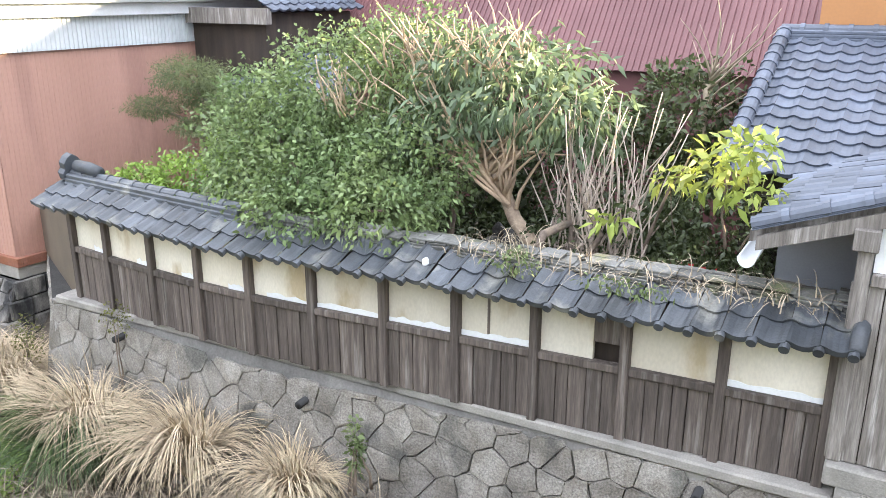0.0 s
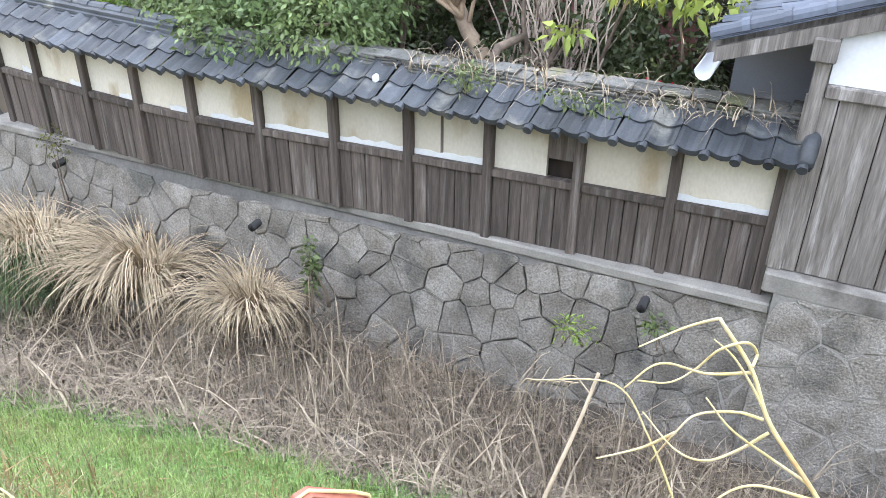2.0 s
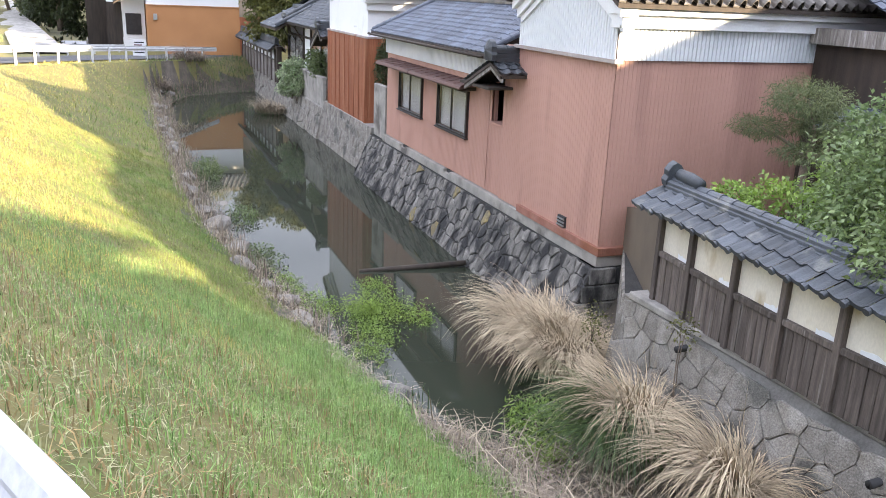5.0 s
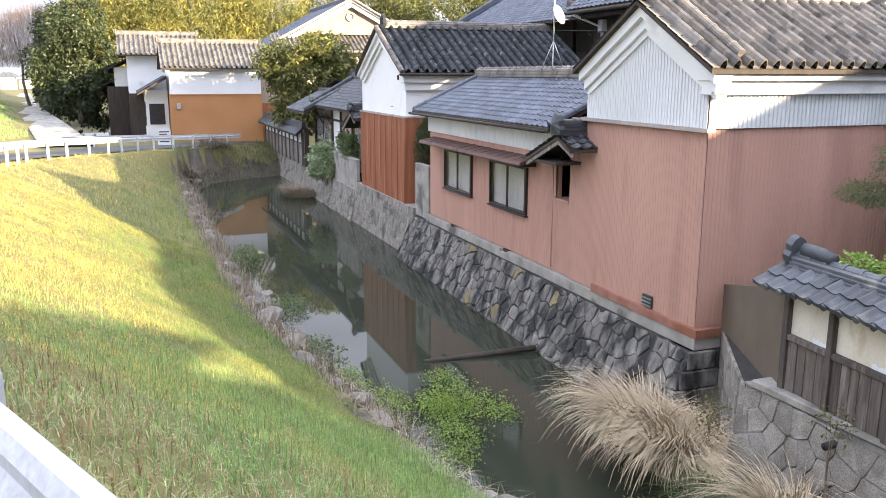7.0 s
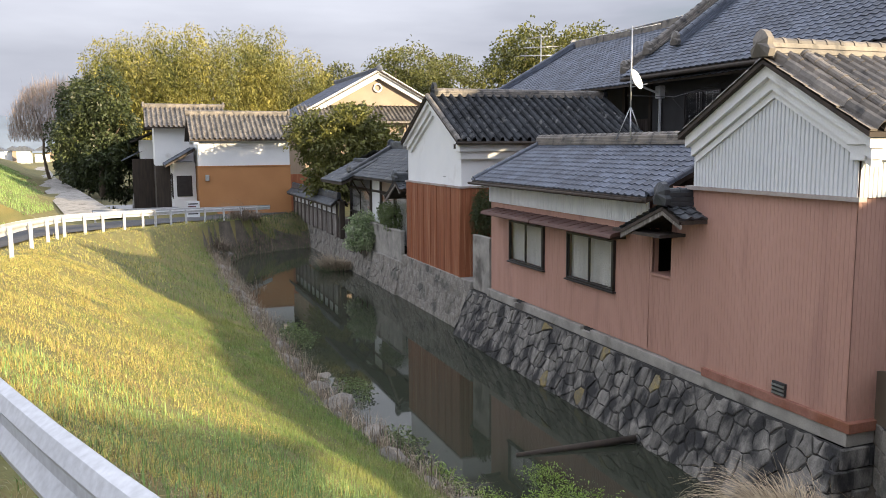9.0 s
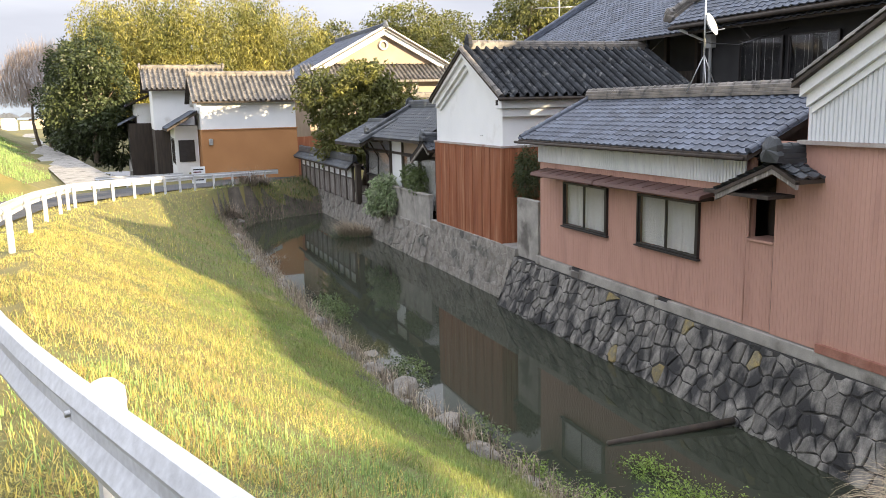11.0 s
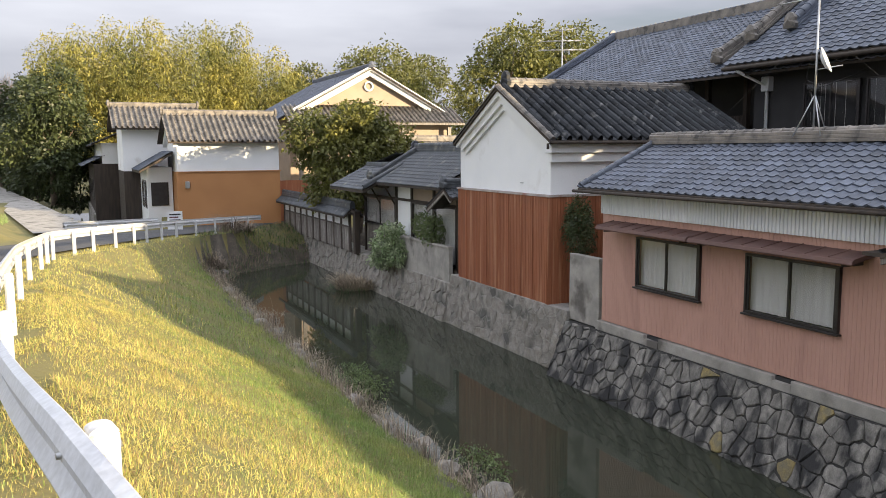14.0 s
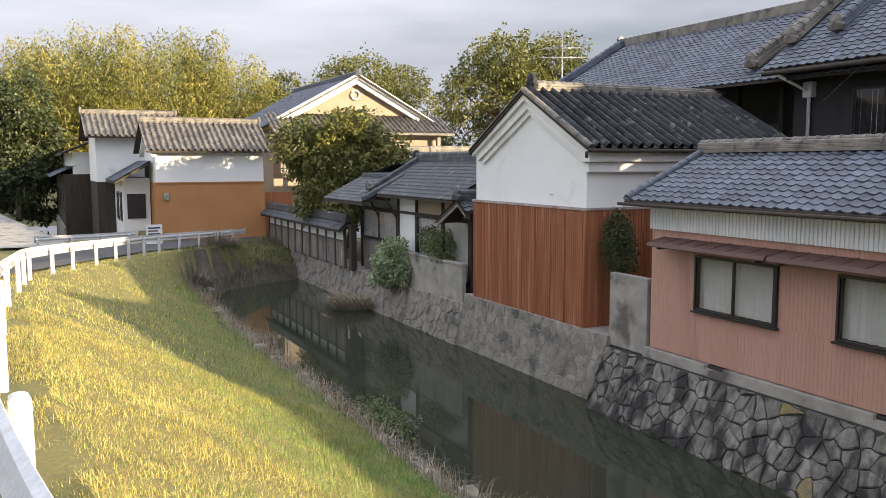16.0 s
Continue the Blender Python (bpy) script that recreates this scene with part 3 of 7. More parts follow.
def stone_wall(name, label, y0, y1, top, bot, size, gap=0.018, proud=0.045, joined=False, flat=1.0, mat=None):
    """A battered wall facing the canal: top and bot are (x, z)."""
    mat = mat or M_STONE
    wall = thing(name, label, "retaining wall", kind="structure",
                 me=prism(name, [bot, top, (top[0] + 1.4, top[1]), (top[0] + 1.4, bot[1])], "y", y0, y1, M_MORTAR if mat is M_STONE else M_GROUT))
    rise = Vector((top[0] - bot[0], 0, top[1] - bot[1]))
    h = rise.length
    up = rise / h
    out = Vector((-up.z, 0, up.x))

    def place(s, t, d):
        return Vector((bot[0], y1 - s, bot[1])) + up * t + out * d

    allv, allf = [], []
    for poly in voronoi_cells(y1 - y0, h, size, flat=flat):
        v, f = stone_verts(poly, place, gap * random.uniform(0.4, 1.5), random.uniform(proud * 0.4, proud * 1.4), 0.024 if mat is M_STONE else 0.01)
        if joined:
            b = len(allv)
            allv += v
            allf += [tuple(b + i for i in q) for q in f]
        else:
            part("stone", mesh_of("stone", v, f, M_LICHEN if mat is M_STONE and random.random() < 0.01 else mat), wall)
    if joined:
        tagged(part("stones", mesh_of("stones", allv, allf, mat), wall), kind="stuff")
    return wall


# ---- red house ----
def chevron(name, x0, x1, yc, half, z_eave, z_apex, drop, mat):
    """A band that follows both slopes of a gable."""
    pts = [(yc - half, z_eave), (yc, z_apex), (yc + half, z_eave), (yc + half, z_eave - drop), (yc, z_apex - drop), (yc - half, z_eave - drop)]
    return prism(name, pts, "x", x0, x1, mat)


def sliding_window(name, x, y0, y1, z0, z1, label):
    """A two-leaf sliding window in a wall that faces the canal."""
    w = thing(name, label, "window")
    t = 0.05
    fr = part("window_frame", box("frame", (x - 0.05, y0, z0), (x + 0.03, y1, z0 + t), M_FRAME, 0.005), w, "dark bronze frame")
    for lo, hi in (((x - 0.05, y0, z1 - t), (x + 0.03, y1, z1)), ((x - 0.05, y0, z0 + t), (x + 0.03, y0 + t, z1 - t)), ((x - 0.05, y1 - t, z0 + t), (x + 0.03, y1, z1 - t))):
        part("frame_bar", box("bar", lo, hi, M_FRAME, 0.005), fr)
    part("window_sill", box("sill", (x - 0.09, y0 - 0.05, z0 - 0.04), (x + 0.02, y1 + 0.05, z0 - 0.002), M_FRAME, 0.008), w)
    ym = (y0 + y1) / 2
    for a, b, dx in ((y0 + t, ym + 0.03, -0.03), (ym - 0.03, y1 - t, -0.005)):
        leaf = part("sash", box("stile", (x + dx - 0.012, a, z0 + t), (x + dx + 0.012, a + 0.045, z1 - t), M_FRAME, 0.003), w)
        part("stile", box("stile", (x + dx - 0.012, b - 0.045, z0 + t), (x + dx + 0.012, b, z1 - t), M_FRAME, 0.003), leaf)
        part("pane", box("pane", (x + dx - 0.004, a + 0.04, z0 + t), (x + dx + 0.004, b - 0.04, z1 - t), M_GLASS), leaf).visible_shadow = False
    steps = 60
    cv = [(x + 0.10 + 0.02 * math.sin(i * 1.1) + 0.008 * math.sin(i * 2.7), y0 + t + (y1 - y0 - 2 * t) * i / steps, z) for i in range(steps + 1) for z in (z0 + t, z1 - t)]
    part("curtain", mesh_of("curtain", cv, [(2 * i, 2 * i + 2, 2 * i + 3, 2 * i + 1) for i in range(steps)], M_CURTAIN, smooth=True), w, "pale closed net curtain")
    return w


red = thing("salmon_house", "salmon corrugated sheet house with white gable above the canal", "house")
for y0, y1 in ((13.42, 21.1), (21.55, 24.9), (25.4, 27.35)):
    part("plinth", box("plinth", (7.80, y0, -3.36), (8.6, y1, -3.12), M_CONCRETE, 0.01), red)
# a dark block in each vent slot stands for the shade inside
for y0, y1 in ((21.1, 21.55), (24.9, 25.4)):
    part("floor_vent", box("floor vent", (7.9, y0, -3.21), (8.5, y1, -3.13), M_DARKWALL), red, "plinth slot with a dark block for its inner shade")
    part("plinth", box("plinth", (7.80, y0 + 0.002, -3.36), (8.6, y1 - 0.002, -3.21), M_CONCRETE), red)
part("wall", box("core", (7.92, 13.56, -3.12), (18, 17.45, 1.4), M_PINK), red)
part("gable", prism("gable", [(13.56, 1.4), (17.3, 1.4), (15.2, 2.5)], "x", 7.92, 18, M_WHITESHEET), red)
# the low wing, with real window openings
WINDOWS = [(20.17, 22.36), (23.65, 25.8)]
WZ0, WZ1 = -2.03, -0.84
part("wall", box("core", (7.95, 18.75, -3.12), (8.05, 27.15, WZ0), M_PINK), red)
part("wall", box("core", (7.95, 18.75, WZ1), (8.05, 27.15, 0.15), M_PINK), red)
for a, b in ((18.75, 20.17), (22.36, 23.65), (25.8, 27.15)):
    part("wall", box("core", (7.95, a, WZ0), (8.05, b, WZ1), M_PINK), red)
part("wall", box("back", (12, 17.9, -3.12), (12.1, 27.15, 1.3), M_DARKWALL), red)
part("wall", box("end", (7.95, 27.15, -3.12), (12, 27.25, 0.4), M_PINK), red)
part("end_gable", prism("end gable", [(8.0, 0.1), (11.6, 0.1), (9.8, 1.25)], "y", 18.72, 18.8, M_DARKWOOD), red)
part("sheet_cladding", corrugated("sheet", (7.86, 18.05, -3.1), (0, -1, 0), (0, 0, 1), 4.55, 3.6, M_PINK, depth=0.007), red)
part("sheet_cladding", corrugated("sheet", (7.90, 27.2, -3.1), (0, -1, 0), (0, 0, 1), 9.1, 1.07, M_PINK, depth=0.007), red)
part("sheet_cladding", corrugated("sheet", (7.90, 27.2, WZ1), (0, -1, 0), (0, 0, 1), 8.45, 0.5, M_PINK, depth=0.007), red)
for a, b in ((18.1, 18.78), (22.36, 23.65), (25.8, 27.2)):
    part("sheet_cladding", corrugated("sheet", (7.90, b, WZ0), (0, -1, 0), (0, 0, 1), b - a, (0.62 if a < 19 else WZ1 - WZ0), M_PINK, depth=0.007), red)
part("sheet_cladding", corrugated("sheet", (7.90, 20.17, WZ0), (0, -1, 0), (0, 0, 1), 1.42, WZ1 - WZ0, M_PINK, depth=0.007), red)
part("recess_lining", box("recess", (8.4, 18.0, -1.5), (8.5, 18.8, 0.3), M_DARKWOOD), red)
part("recess_sill", box("recess sill", (7.84, 18.06, -1.42), (8.4, 18.78, -1.37), M_PINK, 0.005), red)
part("sheet_cladding", corrugated("sheet", (7.86, 13.5, -3.1), (1, 0, 0), (0, 0, 1), 10, 3.6, M_PINK, depth=0.007), red)
part("sheet_cladding", corrugated("sheet", (7.84, 27.2, -0.38), (0, -1, 0), (0, 0, 1), 8.4, 0.55, M_WHITESHEET), red)
part("gable_cladding", corrugated("sheet", (7.80, 17.3, 0.52), (0, -1, 0), (0, 0, 1), 3.85, 2.0, M_WHITESHEET, clip=lambda s: 0.7 + 1.15 * (1 - abs(s - 2.1) / 2.1)), red)
part("gable_cladding", corrugated("sheet", (7.80, 13.45, 0.52), (1, 0, 0), (0, 0, 1), 10, 0.6, M_WHITESHEET), red)
part("gable_band", chevron("band", 7.56, 7.92, 15.2, 2.12, 1.50, 2.66, 0.23, M_PLASTER), red)
part("gable_band", chevron("band", 7.66, 7.93, 15.2, 2.06, 1.30, 2.43, 0.20, M_PLASTER), red)
part("gable_band", chevron("band", 7.73, 7.94, 15.2, 2.0, 1.12, 2.23, 0.13, M_PLASTER), red)
part("eave_band", box("eave band", (7.62, 13.12, 1.31), (18, 13.56, 1.50), M_PLASTER, 0.01), red)
part("eave_band", box("eave band", (7.70, 13.28, 1.08), (18, 13.56, 1.305), M_PLASTER, 0.01), red)
part("flashing", box("flash", (7.74, 13.38, 0.46), (7.9, 17.5, 0.53), M_FLASH), red, "rust spotted flashing strip")
part("flashing", box("flash", (7.78, 13.36, -3.13), (7.88, 16.9, -2.97), M_RUSTSTRIP, 0.004), red, "rusty base flashing")
part("flashing", box("flash", (7.88, 13.36, -3.13), (17, 13.48, -2.97), M_RUSTSTRIP, 0.004), red, "rusty base flashing")
vent = part("wall_vent", box("vent", (7.81, 14.75, -2.95), (7.87, 15.05, -2.72), M_DARKWALL, 0.004), red, "small black louvred vent")
for k in range(3):
    part("slat", box("slat", (7.79, 14.76, -2.93 + k * 0.07), (7.82, 15.04, -2.90 + k * 0.07), M_METAL), vent)
part("downpipe", tube("pipe", [(7.8, 18.72, -3.0), (7.8, 18.72, -0.4)], 0.012, M_PINK, 6), red)
roof_unit(red, "x", (7.45, 18.0), ((13.0, 1.52), (17.4, 1.52)), (15.2, 2.74), mat=M_TILESUNLIT, barrel=True)
for dy in (-0.5, 0.5):
    part("verge_ridge", ridge("verge", (8.1, 15.2 + dy * 4.1, 1.66), (8.1, 15.2 + dy * 0.4, 2.72), M_TILESUNLIT, 0.2, 0.1, 0.08), red)
# low wing roof
wing_v = Vector((2.35, 0, 1.08))
part("roof_tiles", tiled_roof("roof tiles", (7.45, 27.68, 0.26), (0, -1, 0), wing_v, 9.35, wing_v.length, M_TILEFAR), red)
part("roof_tiles", tiled_roof("roof tiles", (12.1, 18.33, 0.26), (0, 1, 0), Vector((-2.3, 0, 1.08)), 9.35, 2.54, M_TILEFAR), red)
part("roof_deck", prism("deck", [(7.42, 0.13), (7.42, 0.235), (9.8, 1.32), (12.1, 0.235), (12.1, 0.13), (9.8, 1.2)], "y", 18.36, 27.65, M_DARKWOOD), red)
part("ridge", ridge("ridge", (9.8, 27.72, 1.33), (9.8, 17.6, 1.33), M_TILESUNLIT, 0.3, 0.24, 0.085, 0.27), red)
part("verge_tiles", ridge("verge", (7.5, 18.4, 0.28), (9.75, 18.4, 1.34), M_TILEFAR, 0.2, 0.05, 0.08, 0.24), red)
part("verge_tiles", ridge("verge", (7.5, 27.63, 0.28), (9.75, 27.63, 1.34), M_TILEFAR, 0.2, 0.05, 0.08, 0.24), red)
part("gutter", tube("gutter", [(7.38, 27.8, 0.17), (7.38, 18.4, 0.17)], 0.038, M_DARKWOOD, 8), red, "dark half-round gutter")
for k in range(8):
    part("gutter_hook", tube("hook", [(7.5, 27.6 - k * 1.2, 0.20), (7.42, 27.6 - k * 1.2, 0.12), (7.36, 27.6 - k * 1.2, 0.11)], 0.01, M_METAL, 5), red)


def awning(y0, y1, label):
    a = thing("window_awning", label, "awning", "awnings over the windows")
    prof = [(7.92, -0.53), (7.92, -0.60), (7.40, -0.69), (7.34, -0.72), (7.33, -0.70), (7.35, -0.645), (7.40, -0.62)]
    part("awning_sheet", prism("sheet", prof, "y", y0, y1, M_AWNING), a)
    n_ = int((y1 - y0) / 0.45)
    for k in range(n_ + 1):
        y = y0 + (y1 - y0) * k / n_
        part("standing_seam", prism("seam", [(7.92, -0.515), (7.92, -0.535), (7.38, -0.63), (7.38, -0.612)], "y", y - 0.008, y + 0.008, M_AWNING), a)
    for y in (y0 + 0.25, y1 - 0.25):
        part("bracket", box("bracket", (7.42, y - 0.03, -0.77), (7.95, y + 0.03, -0.69), M_DARKWOOD, 0.005), a)


awning(23.55, 26.75, "rust red sheet awning over a window")
awning(19.55, 23.5, "rust red sheet awning over a window")
for i, (a, b) in enumerate(WINDOWS):
    sliding_window("window_%d" % (i + 1), 7.87, a, b, WZ0, WZ1, "dark framed sliding window with pale curtains drawn")

coping = thing("tiled_coping", "small tiled coping roof between two wall parts", "roof")
roof_unit(coping, "x", (7.2, 9.0), ((18.95, -0.42), (16.95, -0.08)), (17.5, 0.16), mat=M_TILE)
part("barge_board", prism("barge", [(18.95, -0.5), (17.5, 0.1), (16.95, -0.14), (16.95, -0.26), (17.5, -0.03), (18.95, -0.62)], "x", 7.22, 7.28, M_PALEWOOD), coping)
part("purlin", box("purlin", (7.24, 17.6, -0.5), (7.9, 19.3, -0.44), M_DARKWOOD), coping)

stub = thing("concrete_wall", "stained upright concrete slab wall", "wall")
part("slab", box("slab", (7.86, 27.3, -3.34), (8.05, 28.65, -1.55), M_CONCRETE, 0.015), stub)

# ---- brown and white storehouse ----
kura = thing("storehouse", "white plaster storehouse clad below in red brown sheet", "storehouse")
KY0, KY1, KA = 29.7, 35.42, 32.25
part("wall", box("core", (7.90, KY0, -3.12), (14.6, KY1, 1.5), M_PLASTER), kura)
part("gable", prism("gable", [(KY0, 1.5), (KY1, 1.5), (KA, 2.95)], "x", 7.90, 14.6, M_PLASTER), kura)
part("sheet_cladding", corrugated("sheet", (7.84, KY1 + 0.05, -3.14), (0, -1, 0), (0, 0, 1), KY1 - KY0 + 0.1, 3.06, M_BROWNSHEET, depth=0.018), kura)
part("sheet_cladding", corrugated("sheet", (7.84, KY0 - 0.05, -3.14), (1, 0, 0), (0, 0, 1), 6.5, 3.06, M_BROWNSHEET, depth=0.018), kura)
for k in range(8):
    y = KY0 + 0.02 + k * 0.72 + (0.06 if k % 2 else 0)
    part("batten", box("batten", (7.795, y, -3.13), (7.835, y + 0.05, -0.1), M_BROWNSHEET, 0.006), kura)
part("corner_strip", box("corner strip", (7.78, KY0 - 0.075, -3.14), (7.88, KY0 - 0.05, -0.1), M_BROWNSHEET, 0.004), kura)
part("drip_band", box("drip", (7.79, KY0 - 0.1, -0.105), (14.6, KY1 + 0.1, -0.04), M_FLASH), kura, "pale rusting drip flashing")
part("footing_strip", box("strip", (7.78, KY0 - 0.1, -3.2), (14, KY1 + 0.1, -3.14), M_CONCRETE, 0.008), kura)
part("gable_band", chevron("band", 7.62, 7.92, KA, 2.95, 1.52, 3.05, 0.22, M_PLASTER), kura)
part("gable_band", chevron("band", 7.72, 7.93, KA, 2.78, 1.40, 2.83, 0.24, M_PLASTER), kura)
part("gable_band", chevron("band", 7.81, 7.94, KA, 2.64, 1.22, 2.58, 0.16, M_PLASTER), kura)
part("eave_band", box("eave band", (7.70, KY0 - 0.36, 1.12), (14.6, KY0, 1.40), M_PLASTER, 0.012), kura)
part("eave_band", box("eave band", (7.80, KY0 - 0.2, 0.86), (14.6, KY0, 1.115), M_PLASTER, 0.012), kura)
part("hook", tube("hook", [(7.9, 31.2, 0.25), (7.8, 31.2, 0.25)], 0.015, M_METAL, 6), kura)
roof_unit(kura, "x", (7.55, 14.9), ((KY0 - 0.55, 1.46), (KY1 - 0.15, 1.46)), (KA, 3.1), mat=M_TILEDARK, barrel=True, pitch=0.33, ends=False, caps=False)
part("ridge", ridge("ridge", (7.9, KA, 3.08), (14.9, KA, 3.08), M_TILESUNLIT, 0.34, 0.22, 0.1, 0.34), kura, "pale stacked ridge with round cap tiles")
part("ridge_end_tile", ridge_end("ogre tile", (7.88, KA, 3.28), (-1, 0, 0), M_TILEDARK, 0.3), kura)
part("ridge_end_tile", ridge_end("ogre tile", (14.9, KA, 3.28), (1, 0, 0), M_TILEDARK, 0.3), kura)
for side in (KY0 - 0.55, KY1 - 0.15):
    part("verge_ridge", ridge("verge", (7.62, side, 1.48), (7.62, KA, 3.1), M_TILESUNLIT, 0.2, 0.03, 0.075, 0.3), kura)
part("gutter", tube("gutter", [(7.5, KY0 - 0.62, 1.40), (14.8, KY0 - 0.62, 1.40)], 0.05, M_DARKWOOD, 8), kura)
part("gutter_outlet", tube("outlet", [(7.5, KY0 - 0.62, 1.40), (7.42, KY0 - 0.62, 1.36), (7.42, KY0 - 0.62, 1.22)], 0.04, M_DARKWOOD, 8), kura)
kc = thing("tiled_coping", "small tiled coping roof beside a storehouse", "roof")
roof_unit(kc, "x", (7.5, 9.5), ((37.5, -0.82), (35.5, -0.4)), (36.0, -0.08), mat=M_TILE)
part("barge_board", prism("barge", [(37.5, -0.9), (36.0, -0.14), (35.5, -0.46), (35.5, -0.58), (36.0, -0.28), (37.5, -1.03)], "x", 7.52, 7.58, M_PALEWOOD), kc)
part("support_wall", box("support", (8.2, 35.8, -3.3), (9.2, 36.1, -0.5), M_DARKWALL), kc)

# ---- gate house and its garden fence ----
gate = thing("gate_house", "old tiled cottage with white plaster and timber frame", "house")
roof_unit(gate, "y", (36.3, 44.0), ((7.5, -0.1), (12.1, -0.1)), (9.8, 1.2), mat=M_TILE)
sk = Vector((1.9, 0, 0.95))
part("roof_tiles", tiled_roof("skirt", (6.95, 47.6, -0.42), (0, -1, 0), sk, 4.7, sk.length, M_TILE), gate)
part("roof_tiles", tiled_roof("skirt", (8.8, 47.6, 0.5), (1, 0, 0), (0, -1, 0.15), 3.2, 4.0, M_TILE), gate)
part("roof_deck", prism("deck", [(6.95, -0.56), (6.95, -0.45), (8.8, 0.48), (8.8, 0.36)], "y", 42.9, 47.6, M_DARKWOOD), gate)
part("ridge", ridge("ridge", (8.8, 47.5, 0.5), (8.8, 43.0, 0.55), M_TILE, 0.24, 0.12, 0.08), gate)
part("gable", prism("gable", [(7.7, 0.0), (11.9, 0.0), (9.8, 1.15)], "y", 43.6, 43.75, M_PLASTER), gate)
part("hip_ridge", ridge("hip", (7.6, 43.6, 0.0), (9.7, 43.6, 1.2), M_TILE, 0.22, 0.12, 0.09), gate)
part("hip_ridge", ridge("hip", (7.0, 42.9, -0.36), (8.8, 42.9, 0.56), M_TILE, 0.22, 0.12, 0.09), gate)
part("ridge_end_tile", ridge_end("ogre tile", (7.5, 43.6, 0.15), (-1, 0, 0), M_TILE, 0.28), gate)
part("wall", box("wall", (8.3, 40.75, -3.3), (8.42, 42.35, -0.15), M_PLASTER), gate)
part("wall", box("wall", (8.3, 36.4, -0.75), (8.42, 40.75, -0.15), M_TAN), gate)
part("wall", box("back", (11.8, 36.4, -3.3), (11.9, 46.5, 0.0), M_TAN), gate)
part("wall", box("end", (8.4, 46.4, -3.3), (11.8, 46.5, -0.35), M_PLASTER), gate)
for k in range(16):
    part("board", box("board", (8.3, 42.45 + k * 0.247, -3.4), (8.35 + random.uniform(0, 0.01), 42.685 + k * 0.247, -2.1), M_PALEWOOD), gate)
part("floor_slab", box("floor", (8.4, 36.3, -3.5), (11.9, 46.5, -3.25), M_OLDWOOD), gate)
for y in (36.4, 38.5, 40.7, 42.4, 46.4):
    part("timber_post", box("post", (8.22, y - 0.06, -3.4), (8.34, y + 0.06, -0.12), M_DARKWOOD, 0.006), gate)
for z in (-0.8, -0.15):
    part("timber_beam", box("beam", (8.23, 36.4, z - 0.05), (8.33, 46.4, z + 0.05), M_DARKWOOD, 0.006), gate)
part("eave_beam", box("eave beam", (7.75, 42.2, -0.35), (7.85, 46.8, -0.26), M_DARKWOOD), gate)
for y in (42.5, 44.4, 46.2):
    part("brace", tube("brace", [(8.25, y, -1.1), (7.8, y, -0.32)], 0.035, M_DARKWOOD, 6), gate)
for i, (a, b, z0) in enumerate(((42.5, 46.3, -2.05), (36.5, 40.65, -3.0))):
    sliding_window("window_%d" % (i + 3), 8.27, a, b, z0, -0.85, "weathered timber framed sliding doors of a cottage")

fence2 = thing("garden_fence", "weathered board fence with white panels and tile coping", "fence")
F2Y0, F2Y1, F2N = 46.7, 59.3, 10
for k in range(F2N + 1):
    y = F2Y0 + (F2Y1 - F2Y0) * k / F2N
    part("post", box("post", (7.52, y - 0.05, -3.5), (7.64, y + 0.05, -1.72), M_OLDWOOD, 0.006), fence2)
    if k < F2N:
        step = (F2Y1 - F2Y0) / F2N
        part("plaster_panel", box("panel", (7.6, y + 0.05, -2.3), (7.65, y + step - 0.05, -1.78), M_PLASTER), fence2)
        for j in range(6):
            w = (step - 0.1) / 6
            part("plank", box("plank", (7.58 + random.uniform(0, 0.015), y + 0.05 + j * w + 0.006, -3.45), (7.62, y + 0.05 + (j + 1) * w - 0.006, -2.36), M_PALEWOOD), fence2)
part("rail", box("rail", (7.55, F2Y0, -2.36), (7.64, F2Y1, -2.29), M_OLDWOOD, 0.005), fence2)
roof_unit(fence2, "y", (46.2, 59.7), ((7.15, -1.78), (8.05, -1.78)), (7.6, -1.42), mat=M_TILE, ends=False)
pillar = thing("gate_pillar", "dark weathered timber gate pillar", "gate post")
part("post", box("post", (7.5, 45.7, -3.5), (7.75, 46.0, -1.6), M_DARKWOOD, 0.01), pillar)
part("post_cap", box("cap", (7.45, 45.6, -1.6), (7.8, 46.1, -1.52), M_DARKWOOD, 0.01), pillar)
low = thing("garden_wall", "low grey rendered garden wall", "wall")
part("body", box("body", (7.8, 36.2, -3.5), (7.95, 41.0, -2.25), M_CONCRETE, 0.01), low)
part("coping", box("coping", (7.76, 36.2, -2.25), (7.99, 41.0, -2.18), M_CONCRETE, 0.01), low)

# ---- ochre storehouse past the bridge ----
ochre = thing("ochre_storehouse", "ochre and white storehouse with a weathered tile roof", "storehouse")
part("wall", box("core", (1.5, 60, -3.4), (7.5, 65, 0.05), M_ORANGE), ochre)
part("wall", box("upper", (1.53, 60.03, 0.05), (7.47, 64.97, 1.85), M_PLASTER), ochre)
part("gable", prism("gable", [(60.03, 1.85), (64.97, 1.85), (62.5, 3.35)], "x", 1.53, 7.47, M_PLASTER), ochre)
part("gable_band", chevron("band", 1.3, 1.55, 62.5, 2.8, 1.8, 3.4, 0.3, M_PLASTER), ochre)
part("corner_strip", box("corner", (1.47, 59.96, -3.3), (1.6, 60.0, 0.05), M_ORANGE), ochre)
part("drip_band", box("drip", (1.45, 59.94, 0.02), (7.55, 60.03, 0.08), M_ORANGE), ochre)
roof_unit(ochre, "x", (1.0, 7.9), ((59.4, 1.8), (65.6, 1.8)), (62.5, 3.45), mat=M_TILESUNLIT, barrel=True, pitch=0.33)
